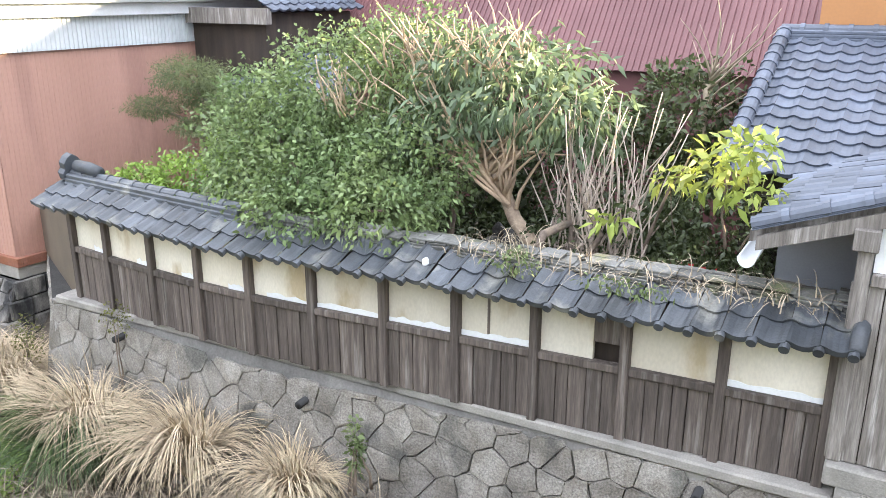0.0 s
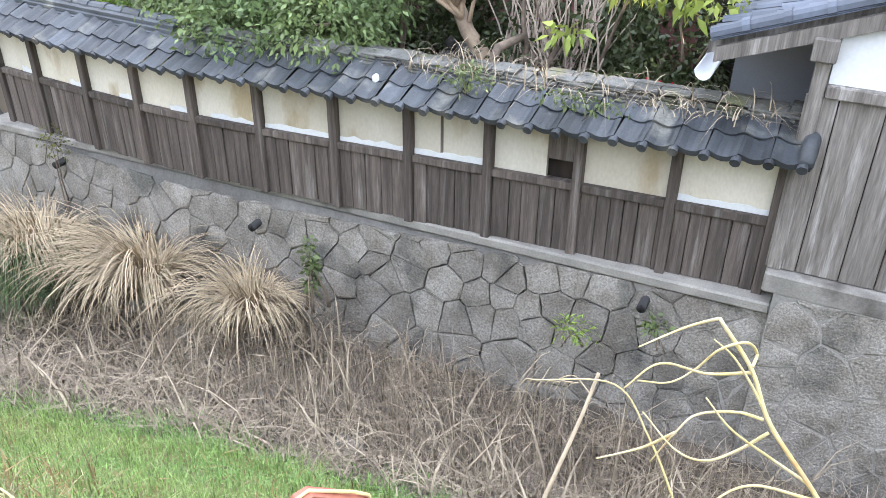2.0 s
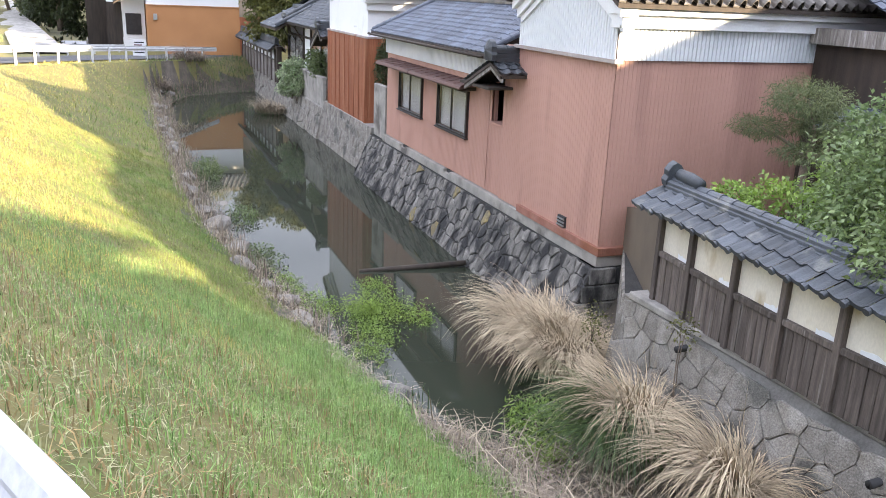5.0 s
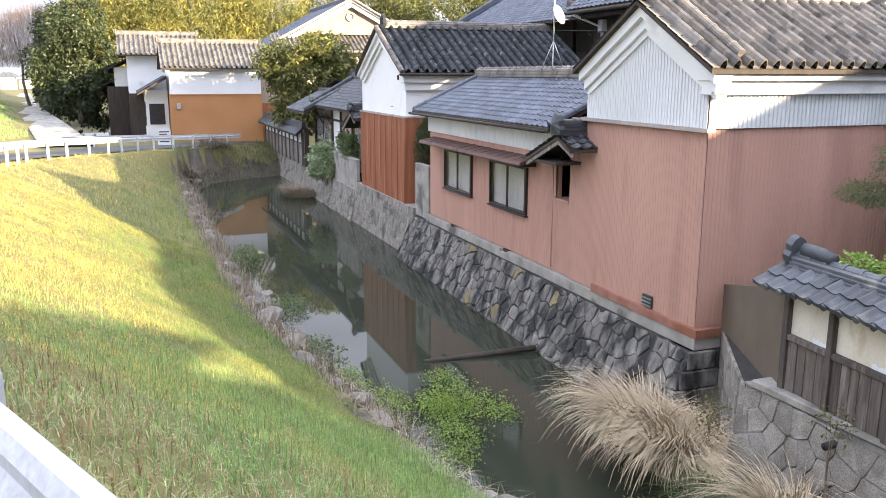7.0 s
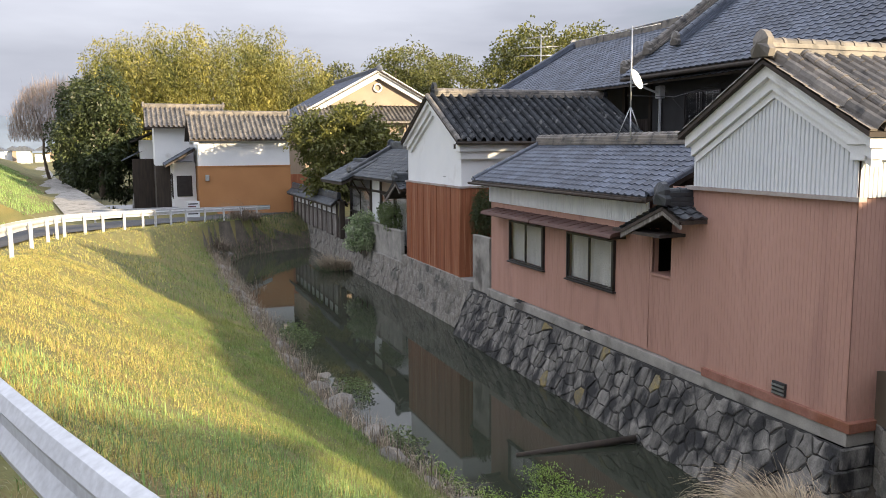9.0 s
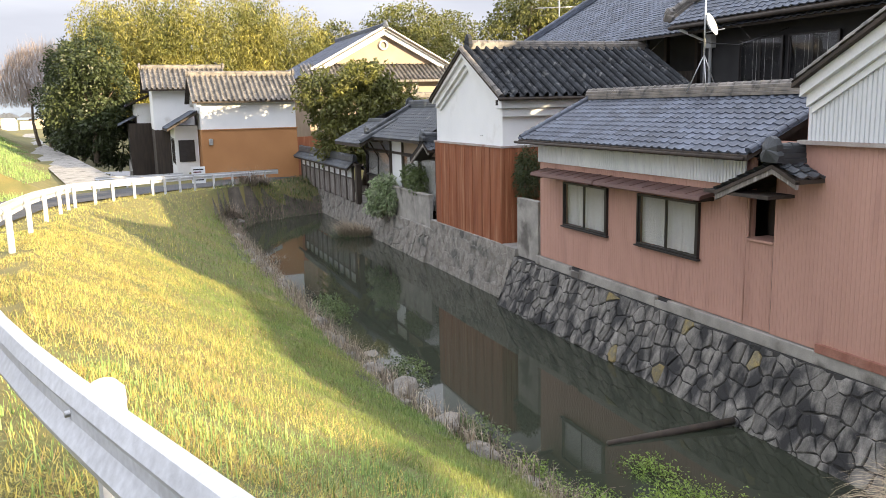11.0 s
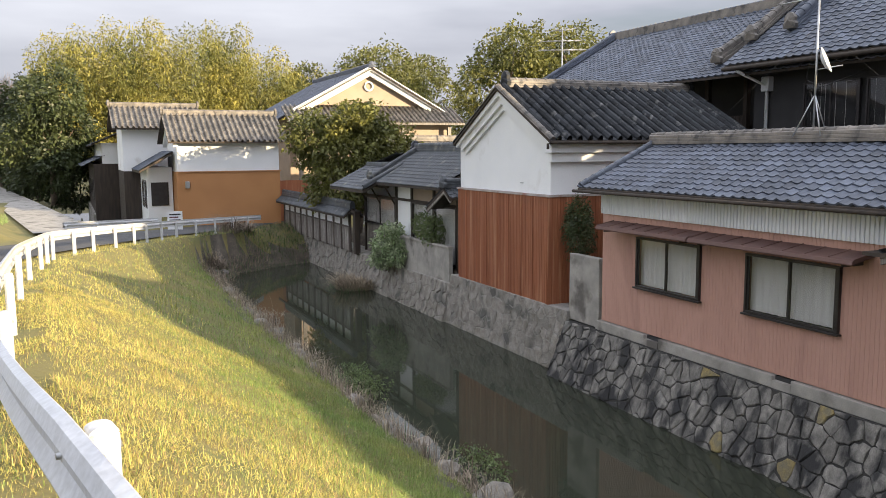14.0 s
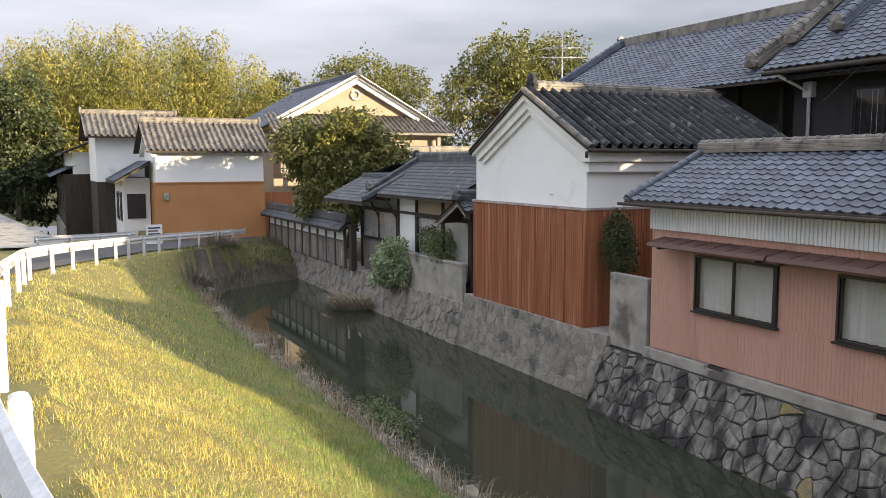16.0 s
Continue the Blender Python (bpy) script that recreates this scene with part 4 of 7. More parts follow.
box_me = box("meter", (1.9, 59.8, -0.9), (2.15, 59.97, -0.5), M_METAL, 0.02)
part("meter_box", box_me, ochre, "grey meter box")
annex = thing("annex", "dull red wall panel beside a storehouse", "wall")
part("body", box("body", (7.5, 61.0, -3.4), (9.5, 61.2, -0.6), M_BROWNSHEET), annex)

sign = thing("notice_sign", "small white notice board by the bridge rail", "sign")
part("board", box("board", (0.42, 56.0, -2.95), (1.2, 56.04, -1.95), M_PLASTER, 0.006), sign)
for k in range(5):
    part("writing_bar", box("bar", (0.52, 55.985, -2.15 - k * 0.15), (1.1 - 0.12 * (k % 2), 55.997, -2.08 - k * 0.15), M_DARKROOFRED if k % 2 else M_DARKWALL), sign)
part("leg", tube("leg", [(0.8, 56.06, -3.2), (0.8, 56.06, -1.95)], 0.03, M_GALV, 6), sign)

# ---- houses beyond, along the far channel ----
white = thing("white_house", "white walled house with a grey tile roof", "house")
part("wall", box("core", (-1.0, 67, 0.0), (3.6, 73, 2.9), M_PLASTER), white)
# dark timber here stands for the shade these weathered boards lie in
part("lower_wall", box("lower", (-1.0, 67, -5.2), (3.6, 73, 0.0), M_DARKWOOD), white, "weathered boards darkened for the shade on them")
roof_unit(white, "x", (-1.6, 4.2), ((66.3, 2.75), (73.7, 2.75)), (70, 4.25), mat=M_TILESUNLIT, barrel=True, pitch=0.35)
lean = thing("lean_to", "grey lean-to with a tiled roof and tall windows", "shed")
part("wall", box("core", (0.0, 62.2, -4.5), (1.45, 67, 0.3), M_PLASTER), lean)
lv = Vector((1.9, 0, 1.1))
part("roof_tiles", tiled_roof("tiles", (-0.5, 67, 0.15), (0, -1, 0), lv, 6.0, lv.length, M_TILEFAR), lean)
part("roof_deck", prism("deck", [(-0.5, 0.0), (-0.5, 0.12), (1.4, 1.22), (1.4, 1.08)], "y", 61, 67, M_DARKWOOD), lean)
for y in (62.8, 64.6):
    w = part("window", box("glass", (-0.03, y, -2.2), (0.0, y + 1.1, -0.5), M_FRAME), lean)
    for j in range(2):
        part("pane", box("pane", (-0.045, y + 0.06 + j * 0.52, -2.1), (-0.032, y + 0.52 + j * 0.52, -0.6), M_GLASS), w)
part("front_window", box("front", (0.2, 62.15, -2.0), (1.2, 62.2, -0.6), M_FRAME), lean)
row_house = thing("row_house", "weathered timber house at the water side", "house")
# same dark timber, with the waterside shade in its colour
part("wall", box("core", (-2.6, 74, -5.2), (3, 92, 0.4), M_DARKWOOD), row_house)
part("upper_wall", box("upper", (-2.0, 74.1, 0.4), (3, 92, 1.9), M_PLASTER), row_house)
rv = Vector((1.6, 0, 0.8))
part("roof_tiles", tiled_roof("tiles", (-3.4, 92, 0.2), (0, -1, 0), rv, 18, rv.length, M_TILEFAR, pitch=0.4, row=0.35), row_house)
roof_unit(row_house, "y", (73.5, 92.5), ((-2.7, 1.8), (4.3, 1.8)), (0.8, 3.3), mat=M_TILEFAR, pitch=0.4)
for k in range(4):
    part("window", box("window", (-2.64, 75.5 + k * 3.6, -2.2), (-2.6, 77.2 + k * 3.6, -0.8), M_FRAME), row_house)
    part("base_stone", box("base", (-2.75, 74 + k * 4.5, -5.2), (-2.6, 78.4 + k * 4.5, -3.2), M_CONCRETE), row_house)

# ---- big gabled house ----
gabled = thing("gabled_house", "large tiled house with a white trimmed gable", "house")
part("wall", box("core", (9.8, 66.5, -3.2), (21.3, 80, 3.4), M_TAN), gabled)
part("gable_wall", prism("gable", [(10.8, 4.4), (20.2, 4.4), (15.5, 6.9)], "y", 66.2, 79, M_TAN), gabled)
for off, dz in ((0.0, 0.0), (0.22, -0.35)):
    pts = [(9.6, 3.95 + dz), (15.5, 7.15 + dz), (21.4, 3.95 + dz), (21.4, 3.65 + dz), (15.5, 6.82 + dz), (9.6, 3.65 + dz)]
    part("barge_board", prism("barge", pts, "y", 65.5 + off, 65.75 + off, M_PLASTER), gabled, "white painted barge board")
ring = tube("ring", [(15.5 + 0.3 * math.cos(a), 66.1, 5.75 + 0.3 * math.sin(a)) for a in [2 * math.pi * k / 20 for k in range(21)]], 0.07, M_PLASTER, 6)
part("gable_vent", ring, gabled)
roof_unit(gabled, "y", (65.4, 80), ((8.6, 3.25), (22.4, 3.25)), (15.5, 7.0), mat=M_TILEFAR, pitch=0.34)
fv = Vector((0, 2.3, 1.15))
part("roof_tiles", tiled_roof("skirt", (9.2, 63.9, 3.15), (1, 0, 0), fv, 12.8, fv.length, M_TILESUNLIT, pitch=0.34, barrel=True), gabled)
part("roof_deck", prism("deck", [(63.85, 3.0), (63.85, 3.12), (66.2, 4.28), (66.2, 4.12)], "x", 9.2, 22.0, M_PALEWOOD), gabled)
for x in (10.0, 13.6, 17.4, 21.0):
    part("timber_post", box("post", (x - 0.12, 64.3, -3), (x + 0.12, 64.55, 3.1), M_PALEWOOD), gabled)
part("front_wall", box("front", (9.9, 65.0, 0.5), (21.2, 65.2, 3.2), M_TAN), gabled)
outer = thing("boundary_wall", "low white wall with a tiled coping", "wall")
part("body", box("body", (11.5, 57, -3.3), (20, 57.3, 1.4), M_PLASTER), outer)
roof_unit(outer, "x", (11.2, 20.5), ((56.4, 1.35), (57.9, 1.35)), (57.15, 1.8), mat=M_TILESUNLIT, ends=False)

# ---- big dark house ----
dark = thing("dark_house", "two storey dark walled house under a sweeping tile roof", "house")
part("wall", box("core", (15.6, 12.5, -3.2), (25, 30.0, 3.75), M_DARKWALL), dark)
part("wall", box("recess", (17.4, 30.0, -3.2), (25, 42, 3.75), M_DARKWALL), dark)
for k, y in enumerate((30.9, 32.7, 34.5, 36.4)):
    part("timber_post", box("post", (16.1, y - 0.08, -0.5), (16.26, y + 0.08, 3.7), M_DARKWOOD), dark)
    part("panel", box("panel", (16.3, y + 0.1, 0.8), (16.4, y + 1.9, 2.3), M_OLDWOOD), dark)
part("balcony_floor", box("balcony", (15.9, 30.0, 0.6), (17.5, 38, 0.8), M_DARKWOOD), dark)
roof_unit(dark, "y", (12, 43.0), ((14.6, 3.5), (25.2, 3.5)), (19.6, 6.35), mat=M_TILEFAR, pitch=0.3)
part("ridge_wall", box("ridge wall", (19.45, 12.2, 6.2), (19.75, 42.6, 6.62), M_TILESUNLIT), dark)
part("verge_ridge", ridge("verge", (14.7, 42.7, 3.6), (19.5, 42.7, 6.35), M_TILEFAR, 0.26, 0.2, 0.1), dark)
# the nearer, higher roof and the descending ridges
nv = Vector((5.2, 0, 3.7))
part("roof_tiles", tiled_roof("near roof", (14.3, 30.0, 3.75), (0, -1, 0), nv, 17.4, nv.length, M_TILEFAR, pitch=0.3), dark)
part("roof_deck", prism("deck", [(14.3, 3.55), (14.3, 3.7), (19.5, 7.4), (19.5, 7.2)], "y", 12.6, 30.0, M_DARKWOOD), dark)
part("gable", prism("gable", [(14.6, 3.6), (19.5, 7.2), (22, 5.4), (22, 3.6)], "y", 29.6, 29.75, M_PLASTER), dark)
part("verge_ridge", ridge("descending", (15.3, 29.9, 4.55), (19.4, 29.9, 7.45), M_TILESUNLIT, 0.3, 0.22, 0.12), dark)
part("verge_ridge", ridge("descending", (15.3, 31.3, 3.95), (19.5, 31.3, 6.35), M_TILESUNLIT, 0.3, 0.35, 0.12), dark)
part("verge_ridge", ridge("descending", (15.6, 28.6, 4.72), (19.4, 28.6, 7.42), M_TILEFAR, 0.28, 0.25, 0.12), dark)
for y, z, x in ((29.9, 4.7, 15.25), (31.3, 4.15, 15.2), (28.6, 4.9, 15.5)):
    part("ridge_end_tile", ridge_end("ogre tile", (x, y, z), (-1, 0, 0), M_TILESUNLIT, 0.32), dark)
part("gutter", tube("gutter", [(14.25, 30.0, 3.62), (14.25, 12.6, 3.62)], 0.06, M_DARKWOOD, 8), dark)
part("downpipe", tube("pipe", [(14.3, 29.5, 3.55), (15.5, 29.4, 3.1), (15.5, 29.4, -1)], 0.055, M_WHITESHEET, 8), dark, "white rain pipe")
part("pipe_head", box("head", (15.38, 29.25, 2.95), (15.62, 29.55, 3.4), M_WHITESHEET, 0.02), dark)
for i, (a, b) in enumerate(((26.1, 28.0), (24.0, 25.9))):
    sliding_window("window_%d" % (i + 5), 15.52, a, b, 1.75, 3.1, "brown framed upstairs window with pale curtains")

# ---- aerials ----
mast = thing("tv_aerial", "galvanised aerial mast with a small satellite dish", "antenna")
MX, MY = 9.8, 22.6
part("mast", tube("mast", [(MX, MY, 1.5), (MX, MY, 4.35)], 0.022, M_METAL, 8), mast)
for a in (0, 2.1, 4.2):
    part("leg", tube("leg", [(MX + 0.4 * math.cos(a), MY + 0.4 * math.sin(a), 1.45), (MX, MY, 2.3)], 0.014, M_METAL, 6), mast)
dish_pts = [(0.27 * r * math.cos(a), 0.27 * r * math.sin(a), 0.10 * r * r) for r in (0.01, 0.4, 0.75, 1.0) for a in [2 * math.pi * k / 20 for k in range(20)]]
dish = part("dish", mesh_of("dish", dish_pts, [(r * 20 + k, r * 20 + (k + 1) % 20, (r + 1) * 20 + (k + 1) % 20, (r + 1) * 20 + k) for r in range(3) for k in range(20)], M_WHITESHEET, True), mast, "white satellite dish")
dish.matrix_basis = look((MX, MY - 0.12, 2.95), (MX + 3, MY - 5, 5.2)) @ pose(0, 0, 0, 180, 0, 0)
part("dish_arm", tube("arm", [(MX, MY, 2.8), (MX + 0.15, MY - 0.5, 2.85)], 0.012, M_METAL, 6), mast)
part("boom", tube("boom", [(MX - 0.5, MY + 0.5, 4.15), (MX + 0.5, MY - 0.5, 4.35)], 0.014, M_METAL, 6), mast)
for k in range(8):
    c = Vector((MX - 0.5 + k * 0.14, MY + 0.5 - k * 0.14, 4.15 + k * 0.028))
    part("element", tube("element", [c + Vector((-0.12, -0.12, 0)), c + Vector((0.12, 0.12, 0))], 0.006, M_METAL, 5), mast)
for dx, dy in ((-1.6, 1.5), (1.4, 1.8), (0.4, -2.6)):
    part("guy_wire", tube("guy", [(MX + dx, MY + dy, 1.45), (MX, MY, 3.7)], 0.0025, M_DARKWALL, 4), mast)
cable = thing("overhead_cable", "thin dark cable strung to a house wall", "cable")
part("cable", tube("cable", [(15.5, 25.9, 3.3), (13.2, 25.4, 2.75), (9.85, 22.85, 2.6)], 0.01, M_DARKWALL, 5), cable)
far_aerial = thing("tv_aerial", "comb shaped roof aerial on a pole", "antenna")
AX, AY = 21.3, 50.0
part("mast", tube("mast", [(AX, AY, -3.2), (AX, AY, 8.0)], 0.04, M_METAL, 6), far_aerial)
for z, w in ((7.2, 1.0), (6.7, 1.3), (7.8, 0.5)):
    part("element", tube("boom", [(AX - w, AY + 0.3, z), (AX + w, AY - 0.3, z + 0.08)], 0.03, M_METAL, 5), far_aerial)
    for k in range(6):
        c = Vector((AX - w + 2 * w * k / 5, AY + 0.3 - 0.12 * k, z + 0.016 * k))
        part("element", tube("element", [c + Vector((0, -0.5, 0)), c + Vector((0, 0.5, 0))], 0.015, M_METAL, 5), far_aerial)

# ---- board and plaster fence ----
M_BROWNBOARD = material("dull brown sheet", (0.13, 0.105, 0.075), (0.10, 0.08, 0.06), 1.5, 0.7, bump=0.03, grain=0.06)
fence = thing("plastered_fence", "old board and plaster fence with tiled coping", "fence")


def bow(y):
    """The old canal wall is not straight: how far it stands back from its middle."""
    return float(np.interp(y, [-7, 0.4, 2.25, 4.1, 6.0, 7.3, 8.7, 10.6, 11.1, 13.4], [0.58, 0.57, 0.43, 0.26, 0.09, 0.0, 0.06, 0.2, 0.2, 0.0]))


def bend(whole):
    """Sets a thing and its parts, built along a straight line, on the bowed line of the wall."""
    done = set()
    for ob in [whole] + list(whole.children_recursive):
        if ob.type != "MESH":
            continue
        if ob.matrix_basis.translation.length > 0.01:
            ob.matrix_basis = Matrix.Translation((bow(ob.matrix_basis.translation.y), 0, 0)) @ ob.matrix_basis
        elif ob.data.name not in done:
            done.add(ob.data.name)
            for v in ob.data.vertices:
                v.co.x += bow(v.co.y)


POSTS = [10.55, 9.72, 8.72, 7.79, 6.91, 5.97, 5.0, 4.1, 3.2, 2.26, 1.34, 0.41]
RAIL_Z = -2.06
for i, y in enumerate(POSTS):
    part("post", box("post", (6.79, y - 0.048, -2.87), (6.91, y + 0.048, -1.38), M_OLDWOOD, 0.008), fence)
    if i == 11:
        continue
    y1 = POSTS[i + 1]
    bay = y - y1
    part("rail", box("rail", (6.80, y1 + 0.05, RAIL_Z - 0.08), (6.91, y - 0.05, RAIL_Z), M_OLDWOOD, 0.008), fence)
    hole = i == 8
    part("plaster_panel", box("panel", (6.875, y1 + (0.34 if hole else 0.05), RAIL_Z), (6.93, y - 0.05, -1.38), M_YELLOWPLASTER), fence)
    if hole:
        part("plaster_panel", box("panel", (6.875, y1 + 0.05, RAIL_Z + 0.2), (6.93, y1 + 0.335, -1.38), M_OLDWOOD), fence, "broken plaster with lath showing")
    if i != 8 and i != 9:
        x0_, x1_ = (0.05, bay - 0.05) if 5 <= i <= 7 or i == 10 else (0.06, 0.36 if i != 4 else 0.7)
        hp = 0.065 if i != 4 else 0.05
        steps = 9
        prof = [(y1 + x0_ + (x1_ - x0_) * k / steps, RAIL_Z + 0.001 + (hp + random.uniform(-0.02, 0.02))) for k in range(steps + 1)]
        part("bare_plaster", prism("patch", [(y1 + x0_, RAIL_Z + 0.001)] + prof + [(y1 + x1_, RAIL_Z + 0.001)], "x", 6.866, 6.873, M_PLASTER), fence, "white undercoat where the plaster has flaked")
    if i == 7:
        part("crack_strip", box("strip", (6.868, y1 + 0.52, RAIL_Z + 0.01), (6.874, y1 + 0.55, -1.38), M_OLDWOOD), fence, "timber stud showing through cracked plaster")
    yy = y - 0.05
    while yy > y1 + 0.07:
        w = min(random.uniform(0.13, 0.2), yy - y1 - 0.05)
        d = random.uniform(0, 0.018)
        part("plank", box("plank", (6.835 + d, yy - w + 0.005, -2.87 + random.uniform(0, 0.02)), (6.87 + d, yy - 0.003, RAIL_Z - 0.08), M_OLDWOOD, 0.003), fence)
        yy -= w
part("top_plate", box("plate", (6.80, 0.3, -1.38), (6.93, 10.62, -1.33), M_OLDWOOD, 0.006), fence)
part("backing", box("backing", (6.94, 0.3, -2.87), (6.97, 10.58, -1.4), M_DARKWOOD), fence)
part("coping_deck", prism("deck", [(6.52, -1.42), (6.52, -1.39), (7.12, -1.13), (7.7, -1.39), (7.7, -1.42), (7.12, -1.19)], "y", 0.2, 10.85, M_DARKWOOD), fence)


def roof_tile(name, mat, eave):
    """One curved pantile, 0.265 wide and 0.33 long; an eave tile has a turned-down lip and a round knob."""
    prof = [(0.0, 0.034), (0.035, 0.026), (0.09, -0.004), (0.14, -0.014), (0.19, -0.004), (0.225, 0.022), (0.262, 0.036)]
    verts, faces = [], []
    rows = [(0.0, 0.03, 0), (0.0, 0.03, 1), (0.33, 0.004, 1)] if not eave else [(-0.005, -0.025, 0), (0.0, 0.03, 1), (0.33, 0.004, 1)]
    for v, lift_, keep in rows:
        verts += [(u, v, h * (1 if keep else 0.9) + lift_ - (0.02 if not keep and not eave else 0)) for u, h in prof]
    k = len(prof)
    for r in range(2):
        faces += [(r * k + i, r * k + i + 1, (r + 1) * k + i + 1, (r + 1) * k + i) for i in range(k - 1)]
    if eave:
        b = len(verts)
        for d in (-0.045, 0.02):
            verts += [(0.262 + 0.046 * math.cos(a), d, 0.012 + 0.046 * math.sin(a)) for a in [2 * math.pi * j / 10 for j in range(10)]]
        faces += [tuple(b + j for j in range(10))] + [(b + j, b + 10 + j, b + 10 + (j + 1) % 10, b + (j + 1) % 10) for j in range(10)]
    return mesh_of(name, verts, faces, mat, smooth=False)


eave_tile, field_tile = roof_tile("eave tile", M_TILE, True), roof_tile("field tile", M_TILE, False)
TU, TV = Vector((0, -1, 0)), Vector((0.62, 0, 0.27)).normalized()
TN = TU.cross(TV)
if TN.z < 0:
    TN = -TN
basis = Matrix((TU, TV, TN)).transposed().to_4x4()
for c in range(40):
    for r in range(2):
        sag = 0.02 * math.sin(c * 0.35) + random.uniform(-0.006, 0.006)
        ob = part("roof_tile", eave_tile if r == 0 else field_tile, fence)
        ob.matrix_basis = Matrix.Translation(Vector((6.47, 10.86 - c * 0.265, -1.395 + sag * 0.6)) + TV * (r * 0.27)) @ basis @ pose(0, 0, 0, random.uniform(-1.5, 1.5), random.uniform(-1.5, 1.5), random.uniform(-2.5, 2.5))
part("back_tiles", tiled_roof("back", (7.75, 0.2, -1.40), (0, 1, 0), (-0.62, 0, 0.27), 10.65, 0.68, M_TILE), fence)
part("ridge", ridge("ridge", (7.12, 10.75, -1.20), (7.12, 7.15, -1.22), M_TILE, 0.36, 0.17, 0.075, 0.28), fence)
part("ridge_end_tile", ridge_end("ogre tile", (7.12, 10.8, -1.0), (0, 1, 0.2), M_TILE, 0.24), fence)
part("ridge_end_tile", tube("roll", [(7.12, 10.65, -0.93), (7.12, 10.35, -0.94), (7.12, 10.1, -0.97)], [0.09, 0.1, 0.09], M_TILE, 10), fence)
M_MOSSTILE = material("mossy ridge slabs", (0.155, 0.155, 0.145), (0.085, 0.085, 0.078), 5, 0.9, bump=0.5, fine=40, grain=0.25, stain=(0.105, 0.115, 0.055), stain_scale=2.5, stain_at=0.55, vary=0.35)
for layer in range(5):
    yy = 7.1
    while yy > 0.35:
        w = random.uniform(0.24, 0.34)
        if not (layer >= 3 and random.random() < 0.3):
            for side in (-1, 1):
                sl = part("ridge_slab", box("slab", (-0.085, -w / 2 + 0.004, 0), (0.085, w / 2 - 0.004, 0.024), M_MOSSTILE, 0.004), fence)
                sl.matrix_basis = pose(7.12 + side * (0.12 - layer * 0.014) + random.uniform(-0.015, 0.015), yy - w / 2, -1.195 + layer * 0.029 + random.uniform(-0.006, 0.006), random.uniform(-2, 2), side * 8 + random.uniform(-3, 3), random.uniform(-3, 3))
        yy -= w
part("end_cap_tile", tube("cap", [(6.47, 0.25, -1.35), (6.75, 0.25, -1.23), (7.1, 0.25, -1.05)], [0.07, 0.075, 0.075], M_TILE, 10), fence)
sill = thing("kerb", "rough concrete sill on top of a stone wall", "kerb", kind="structure", me=box("kerb", (6.66, 0.25, -2.98), (7.4, 10.95, -2.86), M_CONCRETE, 0.02))
for y, z in ((9.35, -3.12), (1.4, -3.12), (6.0, -3.2)):
    pp = thing("drain_pipe", "short black drain pipe sticking out of a wall", "pipe", "drain pipes")
    part("pipe", tube("pipe", [(6.9 + bow(y), y, z), (6.52 + bow(y), y, z - 0.03), (6.56 + bow(y), y, z - 0.03), (6.9 + bow(y), y, z)], [0.05, 0.05, 0.035, 0.035], M_DARKWALL, 12), pp)

bend(fence)
bend(sill)
ends = ((7.05, 10.6, -2.95, -1.45), (8.38, 13.44, -3.9, -2.2))
sheet_v = [(x + dx, y, z) for x, y, z0, z1 in ends for dx in (0.0, 0.05) for z in (z0, z1)]
part("end_panel", mesh_of("end", sheet_v, [(0, 4, 5, 1), (2, 3, 7, 6), (0, 1, 3, 2), (4, 6, 7, 5), (1, 5, 7, 3), (0, 2, 6, 4)], M_BROWNBOARD), fence, "plain brown sheet closing the fence end")

# ---- plank walled building beside the fence ----
M_GREYSHEET = material("grey sheet wall", (0.30, 0.32, 0.35), (0.25, 0.265, 0.29), 1.0, 0.6, bump=0.03, grain=0.05)
plank = thing("plank_house", "weathered plank walled outbuilding with tiled roof", "house", at=(0, 0, -0.1245))
plank.scale = (1.083, 1.083, 1.083)
yy = 0.36
while yy > -7:
    w = random.uniform(0.22, 0.34)
    d = random.uniform(0, 0.012)
    part("plank", box("plank", (6.76 + d, yy - w + 0.004, -2.2), (6.80 + d, yy - 0.004, -0.66), M_PALEWOOD, 0.004), plank)
    yy -= w
part("corner_post", box("post", (6.74, 0.23, -2.21), (6.84, 0.34, -0.3), M_PALEWOOD, 0.01), plank)
part("rail", box("rail", (6.72, -7, -0.66), (6.84, 0.22, -0.56), M_PALEWOOD, 0.01), plank)
part("plaster", prism("plaster", [(0.22, -0.56), (0.22, -0.12), (-3.6, 1.22), (-3.6, -0.56)], "x", 6.79, 6.88, M_PLASTER), plank)
part("beam_end", box("beam", (6.66, 0.2, -0.38), (6.9, 0.38, -0.2), M_PALEWOOD, 0.012), plank)
part("sheet_wall", box("sheet", (8.1, 0.2, -3.0), (8.16, 1.1, -0.62), M_GREYSHEET), plank, "grey sheet metal side wall")
part("wall", box("core", (6.84, -7, -3), (10, 0.15, -0.5), M_DARKWOOD), plank)
part("sill", box("sill", (6.66, -7, -2.41), (6.95, 0.34, -2.21), M_CONCRETE, 0.02), plank)
pv = Vector((0, -4.8, 1.72))
part("roof_tiles", tiled_roof("tiles", (6.75, 1.12, -0.32), (1, 0, 0), pv, 2.35, pv.length, M_TILEFAR), plank)
part("roof_deck", prism("deck", [(1.15, -0.46), (1.15, -0.36), (-3.7, 1.38), (-3.7, 1.26)], "x", 6.8, 9.1, M_PALEWOOD), plank)
part("verge_tiles", ridge("verge", (6.78, 1.12, -0.33), (6.78, -3.7, 1.4), M_TILEFAR, 0.18, 0.04, 0.075, 0.3), plank)
